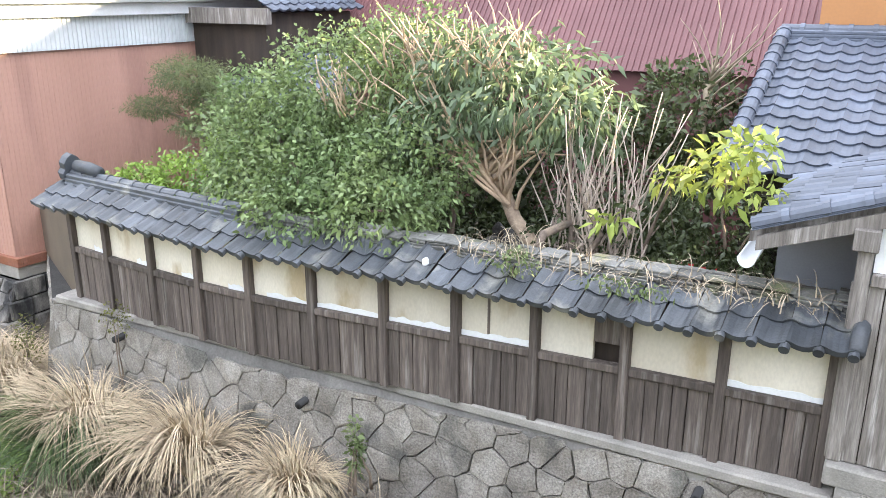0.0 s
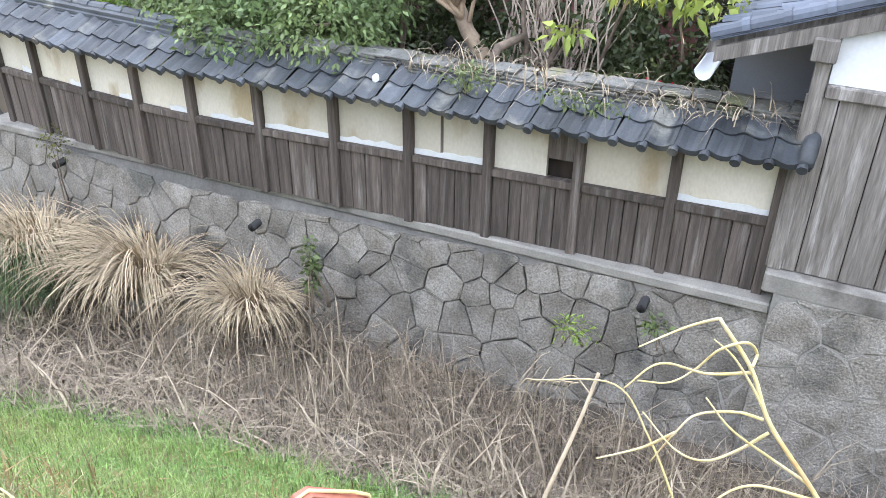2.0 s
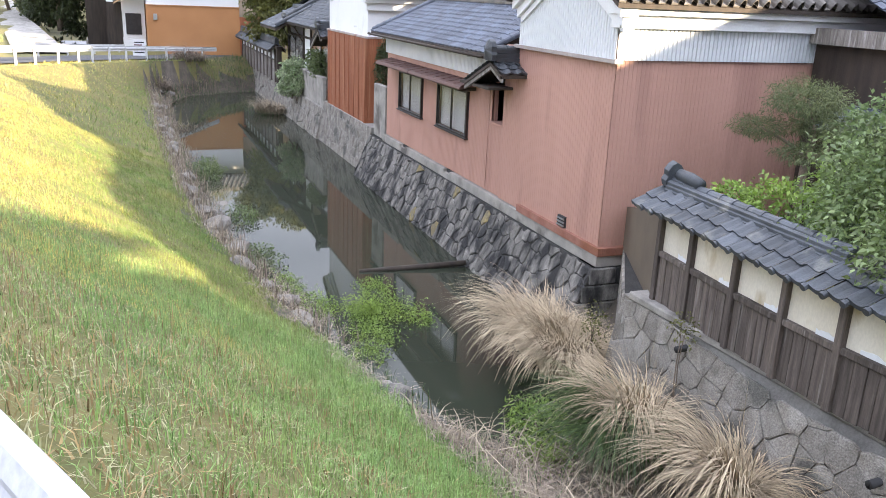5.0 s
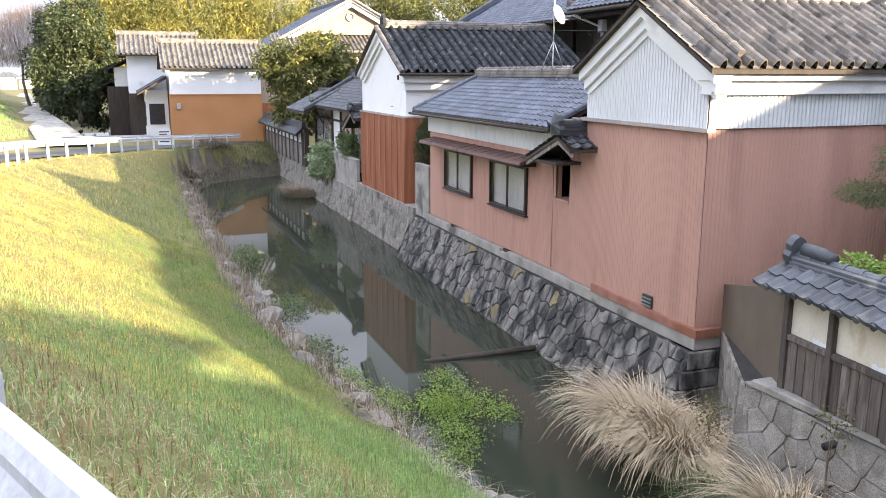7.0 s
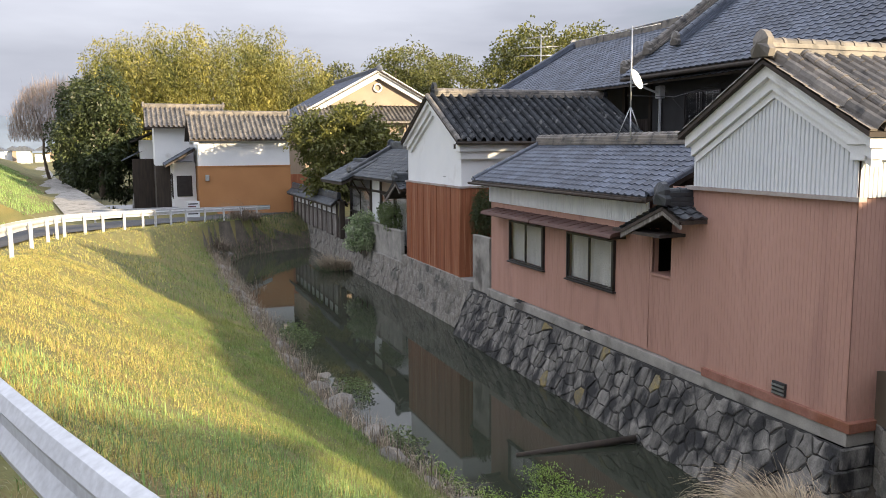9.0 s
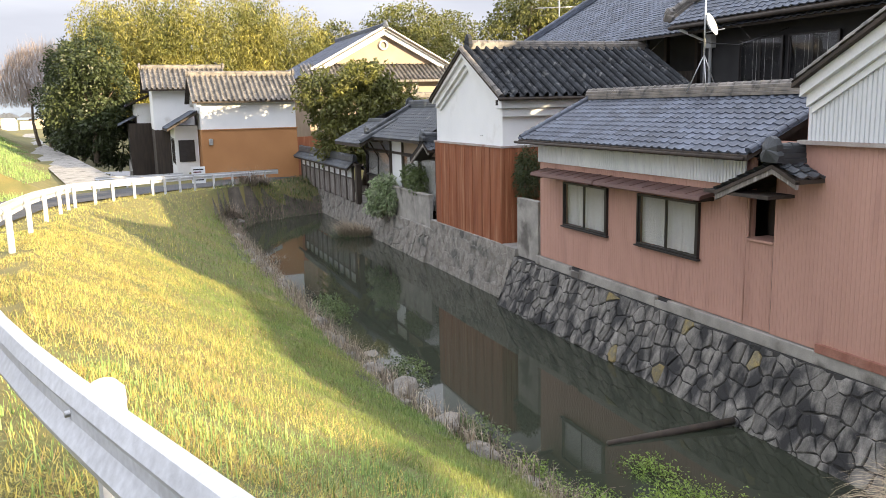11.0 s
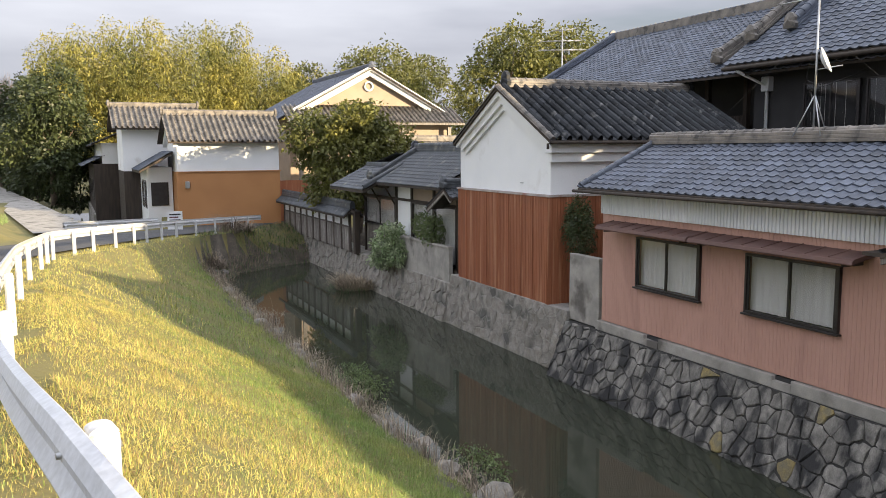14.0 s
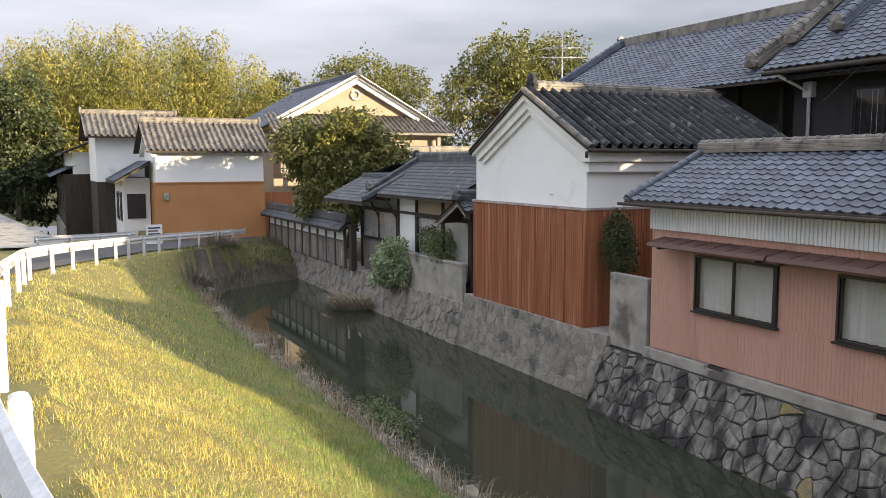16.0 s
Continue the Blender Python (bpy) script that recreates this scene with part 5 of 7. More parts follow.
part("barge_board", prism("barge", [(1.08, -0.50), (1.08, -0.38), (-3.7, 1.33), (-3.7, 1.19)], "x", 6.70, 6.76, M_PALEWOOD), plank)
gv, gf = [], []
for i, x in enumerate((6.72, 9.0)):
    for k in range(9):
        a = math.pi + math.pi * k / 8
        gv += [(x, 1.14 + 0.075 * math.cos(a), -0.53 + 0.085 * math.sin(a) + (0.02 if i else -0.05))]
gf = [(k, k + 1, 9 + k + 1, 9 + k) for k in range(8)]
gut = part("gutter", mesh_of("gutter", gv, gf, M_WHITESHEET, True), plank, "pale half-round gutter with open end")
gut.modifiers.new("thick", "SOLIDIFY").thickness = 0.006

# ---- roofs behind the garden ----
back = thing("tiled_house", "grey tiled house behind the garden", "house")
bv = Vector((3.1, 0, 1.35))
part("roof_tiles", tiled_roof("tiles", (9.6, 2.0, -0.45), (0, -1, 0), bv, 7, bv.length, M_TILEFAR), back)
part("verge_tiles", ridge("verge", (9.6, 2.0, -0.42), (12.7, 2.0, 0.93), M_TILEFAR, 0.2, 0.05, 0.09, 0.24), back)
part("ridge", ridge("ridge", (12.75, 2.05, 0.85), (12.75, -5, 0.85), M_TILEFAR, 0.3, 0.15), back)
part("wall", box("wall", (9.9, -5, -3.2), (12.7, 1.8, -0.5), M_DARKWOOD), back)
part("upper_wall", box("upper", (13.0, -5, -3.2), (16, 1.6, 1.9), M_ORANGE), back)
crim = thing("red_sheet_house", "long house clad in faded red corrugated sheet", "house")
part("wall", box("core", (15.05, 1.4, -3.2), (20, 11.9, 0.1), M_DARKROOFRED), crim)
# unseen ridge height and south end are set to shade the salmon wall
cv_ = Vector((4.0, 0, 4.9))
part("sheet_roof", corrugated("sheet roof", (14.9, 12.2, 0.1), (0, -1, 0), cv_, 19.7, cv_.length, M_DARKROOFRED, pitch=0.12, depth=0.02), crim)
part("sheet_roof", corrugated("sheet roof", (22.9, -7.5, 0.1), (0, 1, 0), Vector((-4.0, 0, 4.9)), 19.7, cv_.length, M_DARKROOFRED, pitch=0.12, depth=0.02), crim)
part("gable", prism("gable", [(15.1, 0.1), (22.8, 0.1), (18.9, 4.9)], "y", 11.8, 11.9, M_DARKWOOD), crim)
part("gable", prism("gable", [(15.1, 0.1), (22.8, 0.1), (18.9, 4.9)], "y", -7.4, -7.3, M_DARKWOOD), crim)
shed = thing("garden_shed", "dark shed with a grey tiled roof", "shed")
sv = Vector((2.0, 0, 0.85))
part("roof_tiles", tiled_roof("tiles", (11.4, 12.3, -0.55), (0, -1, 0), sv, 3.2, sv.length, M_TILEFAR), shed)
part("wall", box("wall", (11.7, 9.2, -3.2), (13.5, 12.2, -0.6), M_DARKWOOD), shed)
tall = thing("tall_house", "dark timber house with tiled verge roof", "house")
tv = Vector((0, 2.6, 1.3))
part("roof_tiles", tiled_roof("tiles", (12.2, 11.2, 1.15), (1, 0, 0), tv, 3.0, tv.length, M_TILEFAR), tall)
part("verge_board", box("verge", (12.1, 11.2, 0.9), (12.25, 13.4, 1.2), M_PALEWOOD), tall)
part("wall", box("wall", (12.3, 11.4, -3.2), (15, 13.4, 1.1), M_DARKWOOD), tall)
# unseen houses added behind the walker, to close the place and shade the bank
behind = thing("gabled_row_house", "unseen tiled house added to shade the grass bank", "house")
part("wall", box("core", (8.6, -43, -3.2), (15.0, -9.2, 3.2), M_TAN), behind)
part("gable", prism("gable", [(-43, 3.2), (-9.2, 3.2), (-26, 9.6)], "x", 8.6, 15.0, M_TAN), behind)
# eave and ridge heights follow the shadow edge wanted on the bank
roof_unit(behind, "x", (8.2, 15.5), ((-8.6, 3.55), (-43.4, 3.55)), (-26, 10.2), mat=M_TILEFAR, pitch=0.5, ends=False)
for name, y0, y1, zr in (("row_house", -72, -45, 4.8),):
    h = thing(name, "unseen plain tiled house added along the canal", "house")
    part("wall", box("core", (9, y0, -3.2), (22, y1, 1.5), M_TAN), h)
    roof_unit(h, "y", (y0 - 0.5, y1 + 0.5), ((8.2, 1.0), (22.8, 1.0)), (15.5, zr), mat=M_TILEFAR, pitch=0.5, ends=False)

# ---- plants ----
rng = np.random.default_rng(7)


def unit(v):
    return v / np.maximum(np.linalg.norm(v, axis=-1, keepdims=True), 1e-6)


def leaf_quads(p, d, length, width):
    """Pointed leaves, each a bent diamond from p along d."""
    n = len(p)
    r = unit(rng.normal(size=(n, 3)))
    s = unit(np.cross(d, r))
    length = np.broadcast_to(length, (n,))[:, None]
    width = np.broadcast_to(width, (n,))[:, None]
    mid = p + d * length * 0.45
    tip = p + d * length + np.array([0, 0, -0.18]) * length
    return np.stack([p, mid + s * width / 2, tip, mid - s * width / 2], 1)


def crown_points(blobs, n, rough=0.25, inner=0.55, scale=1.3):
    """Points in the outer part of lumpy ellipsoids, with the outward direction at each."""
    vol = np.array([b[1][0] * b[1][1] * b[1][2] for b in blobs]) ** (2 / 3)
    count = rng.multinomial(n, vol / vol.sum())
    P, D = [], []
    for (c, r), k in zip(blobs, count):
        u = unit(rng.normal(size=(k, 3)))
        lump = np.array([noise.noise(Vector(x * scale * 2 + np.array(c))) for x in u])
        rad = (inner + (1 - inner) * rng.random(k) ** 0.6) * (1 + rough * lump)
        P.append(np.array(c) + u * np.array(r) * rad[:, None])
        D.append(unit(u / np.array(r)))
    return np.concatenate(P), np.concatenate(D)


def crown_mesh(name, blobs, n, leaf, mat, droop=0.2, rough=0.35, inner=0.55, aspect=0.5, spread=0.9, scale=1.3, gaps=0.0):
    p, d = crown_points(blobs, n, rough, inner, scale)
    if gaps:
        keep = np.array([noise.noise(Vector(x * 1.6 / max(leaf * 9, 0.4))) for x in p]) > gaps - 0.35
        p, d = p[keep], d[keep]
    d = unit(d + rng.normal(size=d.shape) * spread + np.array([0, 0, -droop]))
    size = leaf * rng.uniform(0.6, 1.3, len(p))
    return quads_mesh(name, leaf_quads(p, d, size, size * aspect), mat)


def limb_path(a, b, bend=0.15, n=6):
    a, b = Vector(a), Vector(b)
    L = (b - a).length
    off = Vector((random.uniform(-1, 1), random.uniform(-1, 1), random.uniform(-0.3, 0.6))) * bend * L
    return [a.lerp(b, t) + off * math.sin(math.pi * t) * (1 - 0.3 * t) + Vector((random.uniform(-1, 1), random.uniform(-1, 1), 0)) * 0.02 * L for t in [k / (n - 1) for k in range(n)]]


def tree(name, label, category, base, fork, r0, blobs, n, leaf, mat, bark=None, droop=0.2, rough=0.35, inner=0.55, aspect=0.5, scale=1.3, group="", gaps=0.0):
    t = thing(name, label, category, group)
    bark = bark or M_BARK
    part("trunk", tube("trunk", limb_path(base, fork, 0.06), [r0 * (1.25 - 0.09 * k) for k in range(6)], bark, 9), t)
    for c, r in blobs:
        part("branch", tube("branch", limb_path(fork, c, 0.12), [r0 * (0.6 - 0.09 * k) for k in range(6)], bark, 6), t)
    part("crown", crown_mesh("crown", blobs, n, leaf, mat, droop, rough, inner, aspect, 0.9, scale, gaps), t)
    return t


def shrub(name, label, blobs, n, leaf, mat, category="shrub", **kw):
    t = thing(name, label, category)
    c0 = blobs[0][0]
    lowz = min(c[2] - r[2] for c, r in blobs)
    for k in range(4):
        c, r = blobs[k % len(blobs)]
        part("stem", tube("stem", limb_path((c[0] + random.uniform(-0.15, 0.15), c[1] + random.uniform(-0.15, 0.15), min(lowz, c[2] - r[2]) - 0.1), (c[0] + random.uniform(-0.3, 0.3) * r[0], c[1] + random.uniform(-0.3, 0.3) * r[1], c[2]), 0.1), [min(0.03, 0.06 * r[2]) * (1 - 0.13 * j) for j in range(6)], M_BARK, 6), t)
    part("foliage", crown_mesh("foliage", blobs, n, leaf, mat, **kw), t)
    return t


def strands(base, heading, length, rise, width, seg=5, fall=1.0):
    """Arching blades: arrays of bases, headings and sizes; each blade is a ribbon of seg quads."""
    n = len(base)
    h = np.stack([np.cos(heading), np.sin(heading), np.zeros(n)], 1)
    side = np.stack([-np.sin(heading), np.cos(heading), np.zeros(n)], 1)
    quads = []
    prev = None
    for k in range(seg + 1):
        t = k / seg
        out = (length * (0.15 * t + 0.85 * t * t) * (1 - rise))[:, None] * h
        up = (length * (rise * (1 - (1 - t) ** 1.7) * 1.05 - fall * (1 - rise) * 0.8 * t ** 3))[:, None] * np.array([0, 0, 1.0])
        c = base + out + up
        w = (width * (1.0 - 0.92 * t ** 1.5))[:, None] * side / 2
        row = (c - w, c + w)
        if prev is not None:
            quads.append(np.stack([prev[0], prev[1], row[1], row[0]], 1))
        prev = row
    return np.concatenate(quads)


def arcs(base, heading, length, a0, a1, width, seg=8):
    """Blades that rise at the angle a0, bend over and hang at a1 (radians above the level)."""
    n = len(base)
    h = np.stack([np.cos(heading), np.sin(heading), np.zeros(n)], 1)
    side = np.stack([-np.sin(heading), np.cos(heading), np.zeros(n)], 1)
    c, quads, prev = base.copy(), [], None
    for k in range(seg + 1):
        t = k / seg
        w = (width * min(1.0, 1.15 - t ** 2.0))[:, None] * side / 2
        row = (c - w, c + w)
        if prev is not None:
            quads.append(np.stack([prev[0], prev[1], row[1], row[0]], 1))
        prev = row
        a = a0 + (a1 - a0) * t ** 1.25
        c = c + (h * np.cos(a)[:, None] + np.array([0, 0, 1.0]) * np.sin(a)[:, None]) * (length / seg)[:, None]
    return np.concatenate(quads)


def clump(name, label, at, n, length, radius, mat, rise=(0.55, 0.9), width=0.016, green=0, stalks=0, category="grass"):
    """A tussock: straw blades, and where it has them green blades and upright stalks."""
    t = thing(name, label, category, "pampas tussocks")
    at = np.array(at)

    def some(k, L, rs, w, up):
        a = rng.uniform(0, 2 * np.pi, k)
        rr = radius * np.sqrt(rng.random(k))
        b = at + np.stack([np.cos(a) * rr, np.sin(a) * rr, np.zeros(k)], 1)
        head = a + rng.normal(0, 0.7, k)
        reach = 1 - 0.28 * np.cos(head)      # shorter towards the wall
        tuft = np.array([noise.noise(Vector((np.cos(q) * 2.2, np.sin(q) * 2.2, at[1]))) for q in head])
        return arcs(b, head + 0.3 * tuft, L * rng.uniform(0.5, 1.15, k) * reach * (1 + 0.5 * tuft), np.radians(rng.uniform(62, 90, k)), np.radians(rng.uniform(-88, 0, k) * (1.0 if up > 0.6 else 0) + (60 if up <= 0.6 else 0)), w * rng.uniform(0.5, 1.4, k))

    tagged(part("tuft", quads_mesh("tuft", some(n, length, rise, width, 1.0), mat), t), kind="stuff")
    if green:
        part("green_tuft", quads_mesh("green blades", some(green, length * 0.95, (0.3, 0.7), width * 0.9, 1.2) + np.array([-0.3, 0, -0.25]), M_GREENBLADE), t, "dark green lower leaves")["kind"] = "stuff"
    if stalks:
        part("stalk_mass", quads_mesh("stalks", some(stalks, length * 0.9, (0.8, 0.95), width * 0.4, 0.5), M_STRAW), t)["kind"] = "stuff"
    return t


# turf on the bank
def scatter(n, x0, x1, y0, y1):
    x, y = rng.uniform(x0, x1, n), rng.uniform(y0, y1, n)
    dr, _ = along(RAIL, x, y)
    dt, _ = along(TOE, x, y)
    return x, y, dr, dt


def turf(name, label, n, y0, y1, size, mat, want, rise=(0.3, 0.9), verge=0.02):
    x, y, dr, dt = scatter(n, -6.5, 5.2, y0, y1)
    f = np.clip(dr / np.maximum(dr - dt, 0.1), 0, 1)
    patch = np.array([noise.noise(Vector((a * 0.8, b * 0.8, 3.1))) for a, b in zip(x, y)])
    keep = (dr > verge) & (dt < 0.12) & want(f, patch, rng.random(n))
    x, y = x[keep], y[keep]
    z = ground_z(x, y) + lumps(x, y, 0.9, 0.08) - 0.005
    k = len(x)
    fine_patch = np.array([noise.noise(Vector((a * 3.1, b * 3.1, 8.0))) for a, b in zip(x, y)])
    lengths = size * rng.uniform(0.5, 1.4, k) * (1 + 0.5 * patch[keep] + 1.0 * fine_patch) * (0.75 + 0.7 * f[keep])
    q = strands(np.stack([x, y, z], 1), rng.uniform(0, 2 * np.pi, k), lengths, rng.uniform(*rise, k), (0.0085 if y0 < 9 else 0.013) * size / 0.15 * rng.uniform(0.5, 1.2, k), seg=2 if y0 < 9 else 1, fall=0.2)
    thing(name, label, "grass", kind="stuff", me=quads_mesh(name, q, mat))


M_DRYGRASS = leaf_material("dry grass blades", (0.60, 0.525, 0.155), (0.46, 0.395, 0.12), 0.6, 0.7)
M_BROWNGRASS = leaf_material("withered grass blades", (0.40, 0.29, 0.14), (0.25, 0.18, 0.085), 0.9, 0.8)

M_STRAWGRASS = leaf_material("bleached grass blades", (0.52, 0.49, 0.30), (0.40, 0.36, 0.21), 0.6, 0.7)


def lush(f, patch, r):
    return r < np.clip(0.62 + 1.2 * (f - 0.3) - patch * 0.4, 0.35, 1)


def fresh(f, patch, r):
    return r < np.clip(0.36 + 1.7 * (f - 0.36) - patch * 0.4, 0.2, 1)


def dry(f, patch, r):
    return r < np.clip(0.9 - 1.9 * (f - 0.2) + patch * 0.5, 0.02, 0.95)


def mixed(f, patch, r):
    return r < np.clip(0.75 - 1.3 * (f - 0.2) + patch * 1.4, 0.0, 0.9)


turf("grass", "lush green grass low on the bank", 190000, -3, 13, 0.15, M_LUSH, lush)
turf("grass", "fresh green grass on the bank", 300000, 13, 28, 0.10, M_GRASS, fresh, (0.2, 0.85), -1.0)
turf("grass", "fresh green grass on the bank", 80000, 28, 55, 0.17, M_GRASS, fresh, (0.2, 0.85))
turf("dry_grass", "bleached dry grass among the green on the bank", 45000, -3, 9, 0.15, M_STRAWGRASS, dry, (0.1, 0.7))
turf("dry_grass", "dry yellow grass on the bank", 120000, 9, 13, 0.095, M_DRYGRASS, dry, (0.1, 0.75), -1.0)
turf("dry_grass", "dry yellow grass on the bank", 340000, 13, 28, 0.095, M_DRYGRASS, dry, (0.1, 0.75), -1.0)
turf("dry_grass", "dry yellow grass on the bank", 80000, 28, 55, 0.16, M_DRYGRASS, dry, (0.1, 0.75), -0.6)
turf("dry_grass", "withered brown grass among the green on the bank", 30000, -3, 9, 0.2, M_BROWNGRASS, mixed, (0.1, 0.8))
turf("dry_grass", "withered brown grass among the green on the bank", 120000, 9, 28, 0.11, M_BROWNGRASS, mixed, (0.1, 0.75))
hx, hy = rng.uniform(-24, -7.5, 70000), rng.uniform(34, 120, 70000)
hk = hx < np.array([float(path_right(b)) for b in hy]) - 3.1
hk &= along(RAIL, hx, hy)[0] < -4.7
hx, hy = hx[hk], hy[hk]
hz = np.where(hy > 49, -2.7 + np.clip((-7.3 - 0.118 * (hy - 60) - hx) * 0.5, 0, 3.5), ground_z(hx, hy))
thing("grass", "sunny green grass slope beyond the road", "grass", kind="stuff", me=quads_mesh("slope grass", strands(np.stack([hx, hy, hz - 0.02], 1), rng.uniform(0, 6.28, len(hx)), rng.uniform(0.15, 0.4, len(hx)), rng.uniform(0.4, 0.95, len(hx)), np.full(len(hx), 0.03), seg=1, fall=0.2), M_LUSH))


# dead stems on the stream bed and along the foot of the bank
def litter(name, label, n, x0, x1, y0, y1, want, length, mat, width=0.012, flat=(0.05, 0.4)):
    x, y, dr, dt = scatter(n, x0, x1, y0, y1)
    keep = want(x, y, dt) & (dr > 0.3)
    x, y = x[keep], y[keep]
    k = len(x)
    z = ground_z(x, y) + lumps(x, y, 1.7, 0.10) + np.where(y < 10, lumps(x, y, 1.1, 0.16), 0) + rng.uniform(-0.02, 0.14, k)
    q = strands(np.stack([x, y, z], 1), rng.uniform(0, 2 * np.pi, k), length * rng.uniform(0.4, 1.5, k), rng.uniform(*flat, k), width * rng.uniform(0.4, 1.3, k), seg=3, fall=0.25)
    thing(name, label, "dead stems", kind="stuff", me=quads_mesh(name, q, mat))


M_BROWNSTEM = material("brown dead vines", (0.25, 0.20, 0.155), (0.155, 0.125, 0.10), 2, 0.95, bump=0, island=0.4)
litter("dead_vines", "coarse dead stalks over the stream bed", 2200, 2.5, 6.6, -4, 9.8, lambda x, y, dt: dt > -0.3, 1.0, M_DRYSTEM, 0.022, (0.15, 0.6))
litter("dead_vines", "tangle of dead brown vines on the stream bed", 18000, 2.5, 6.6, -4, 9.8, lambda x, y, dt: dt > -0.3, 0.55, M_BROWNSTEM, 0.010)
litter("dead_vines", "dead brown scrub standing against the stone wall", 6000, 4.6, 6.35, -4, 5.6, lambda x, y, dt: rng.random(len(x)) < 0.15 + 0.85 * np.clip((x - 4.6) / 1.6, 0, 1), 0.8, M_BROWNSTEM, 0.010, (0.1, 0.85))
litter("dead_stems", "pale dry stalks standing in the scrub", 1500, 4.6, 6.3, -4, 6.5, lambda x, y, dt: dt > 0, 0.9, M_DRYSTEM, 0.010, (0.2, 0.95))
litter("dead_stems", "pale dead stems over the stream bed", 6500, 2.5, 6.6, -4, 9.8, lambda x, y, dt: dt > -0.4, 0.6, M_DRYSTEM, 0.010)
litter("dead_stems", "matted straw along the foot of the bank", 9000, 0, 6, -3, 16, lambda x, y, dt: (dt > -0.45) & (dt < 0.6), 0.5, M_DRYSTEM, 0.012, (0.02, 0.25))
litter("dead_stems", "brown dead weeds along the water's edge", 16000, 0, 5, 14, 54, lambda x, y, dt: (dt > -0.2) & (dt < 1.1), 0.6, M_DRYSTEM, 0.014, (0.1, 0.8))
litter("dead_vines", "brown dead weeds along the water's edge", 14000, 0, 5, 14, 54, lambda x, y, dt: (dt > 0.0) & (dt < 1.2), 0.6, M_BROWNSTEM, 0.014, (0.2, 0.85))
litter("green_weeds", "green weeds at the water's edge", 7000, 0, 6, 8, 54, lambda x, y, dt: (dt > 0.4) & (dt < 1.3), 0.35, M_GREENBLADE, 0.016, (0.4, 0.9))

litter("dead_vines", "brown dead growth at the canal end", 6000, 0, 9, 49, 58, lambda x, y, dt: dt > -4, 0.4, M_BROWNSTEM, 0.022, (0.05, 0.6))
litter("green_weeds", "low dark grass on the bank at the canal end", 12000, 0, 9, 49, 58, lambda x, y, dt: dt > -4, 0.3, M_GREENBLADE, 0.02, (0.2, 0.8))

lx, ly, _, ldt = scatter(14000, 2.4, 6.5, -4, 10)
lk = ldt > -0.2
lx, ly = lx[lk], ly[lk]
lp = np.stack([lx, ly, ground_z(lx, ly) + lumps(lx, ly, 1.7, 0.10) + lumps(lx, ly, 1.1, 0.16) + rng.uniform(0.0, 0.2, len(lx))], 1)
thing("leaf_litter", "dead leaves and seed heads caught in the tangle", "leaf litter", kind="stuff", me=quads_mesh("litter", leaf_quads(lp, unit(rng.normal(size=lp.shape)), 0.05 * rng.uniform(0.4, 1.5, len(lp)), 0.03), M_DRYSTEM))


def boulder(size, seed):
    bm = bmesh.new()
    bmesh.ops.create_icosphere(bm, subdivisions=2, radius=1)
    for v in bm.verts:
        k = 1 + 0.45 * noise.noise(v.co * 1.1 + Vector((seed * 3.7, seed, 0)))
        v.co = Vector((v.co.x * k, v.co.y * k * 1.3, max(v.co.z * k * 0.7, -0.45))) * size
    me = bpy.data.meshes.new("boulder")
    bm.to_mesh(me)
    bm.free()
    me.materials.append(M_FLATSTONE)
    return me


BOULDERS = [boulder(0.27, k) for k in range(6)]
toe_pts = resample(TOE, 0.5)
for i, p in enumerate(toe_pts):
    if p.y < 3.5 or p.y > 50 or random.random() < (0.75 if p.y < 15 else 0.4):
        continue
    n2 = side_of(toe_pts, i)
    q = p + n2 * random.uniform(0.1, 0.55)
    s = random.uniform(0.35, 0.9)
    ob = thing("boulder", "grey boulder at the foot of the bank", "stone", "bank stones", me=BOULDERS[i % 6])
    ob.matrix_basis = pose(q.x, q.y, float(ground_z(q.x, q.y)) + 0.10 * s, random.uniform(-15, 15), random.uniform(-15, 15), random.uniform(0, 360)) @ Matrix.Scale(s, 4)
for x, y, s in ((5.3, 13.6, 0.6), (5.6, 13.1, 0.8), (5.1, 11.9, 0.5), (5.9, 10.6, 0.7), (5.75, 6.6, 0.6), (6.1, 7.6, 0.6), (5.3, 4.9, 0.5), (5.0, 14.6, 0.4), (2.1, 25.3, 1.3), (2.3, 24.4, 0.8), (1.5, 21.2, 1.3), (1.8, 19.5, 1.2), (1.35, 22.6, 0.9), (2.0, 34.0, 1.0), (2.3, 36.5, 1.0)):
    ob = thing("boulder", "grey stone in the stream bed", "stone", "bank stones", me=BOULDERS[int(x * 10) % 6])
    ob.matrix_basis = pose(x, y, float(ground_z(x, y)) + 0.1 * s, 0, 10, x * 80) @ Matrix.Scale(s, 4)

# tussocks under the fence
clump("pampas_grass", "dry straw coloured pampas tussock", (6.3, 11.75, -4.55), 2100, 1.4, 0.42, M_STRAW, rise=(0.35, 0.82), stalks=60, width=0.013)
clump("pampas_grass", "dry straw coloured pampas tussock", (6.4, 12.85, -4.6), 2100, 1.4, 0.45, M_STRAW, rise=(0.35, 0.82), stalks=40, width=0.013)
clump("pampas_grass", "pampas tussock, dry above and green below", (6.0, 9.1, -4.3), 900, 1.4, 0.24, M_STRAW, rise=(0.5, 0.85), green=2200, stalks=40, width=0.013)
clump("pampas_grass", "dry straw coloured pampas tussock by the wall", (6.15, 7.35, -4.3), 900, 1.42, 0.2, M_STRAW, rise=(0.38, 0.85), stalks=50, width=0.014)
clump("pampas_grass", "thin dry pampas tussock by the wall", (6.25, 5.8, -4.25), 750, 1.2, 0.18, M_STRAW, rise=(0.32, 0.8), stalks=90, width=0.012)
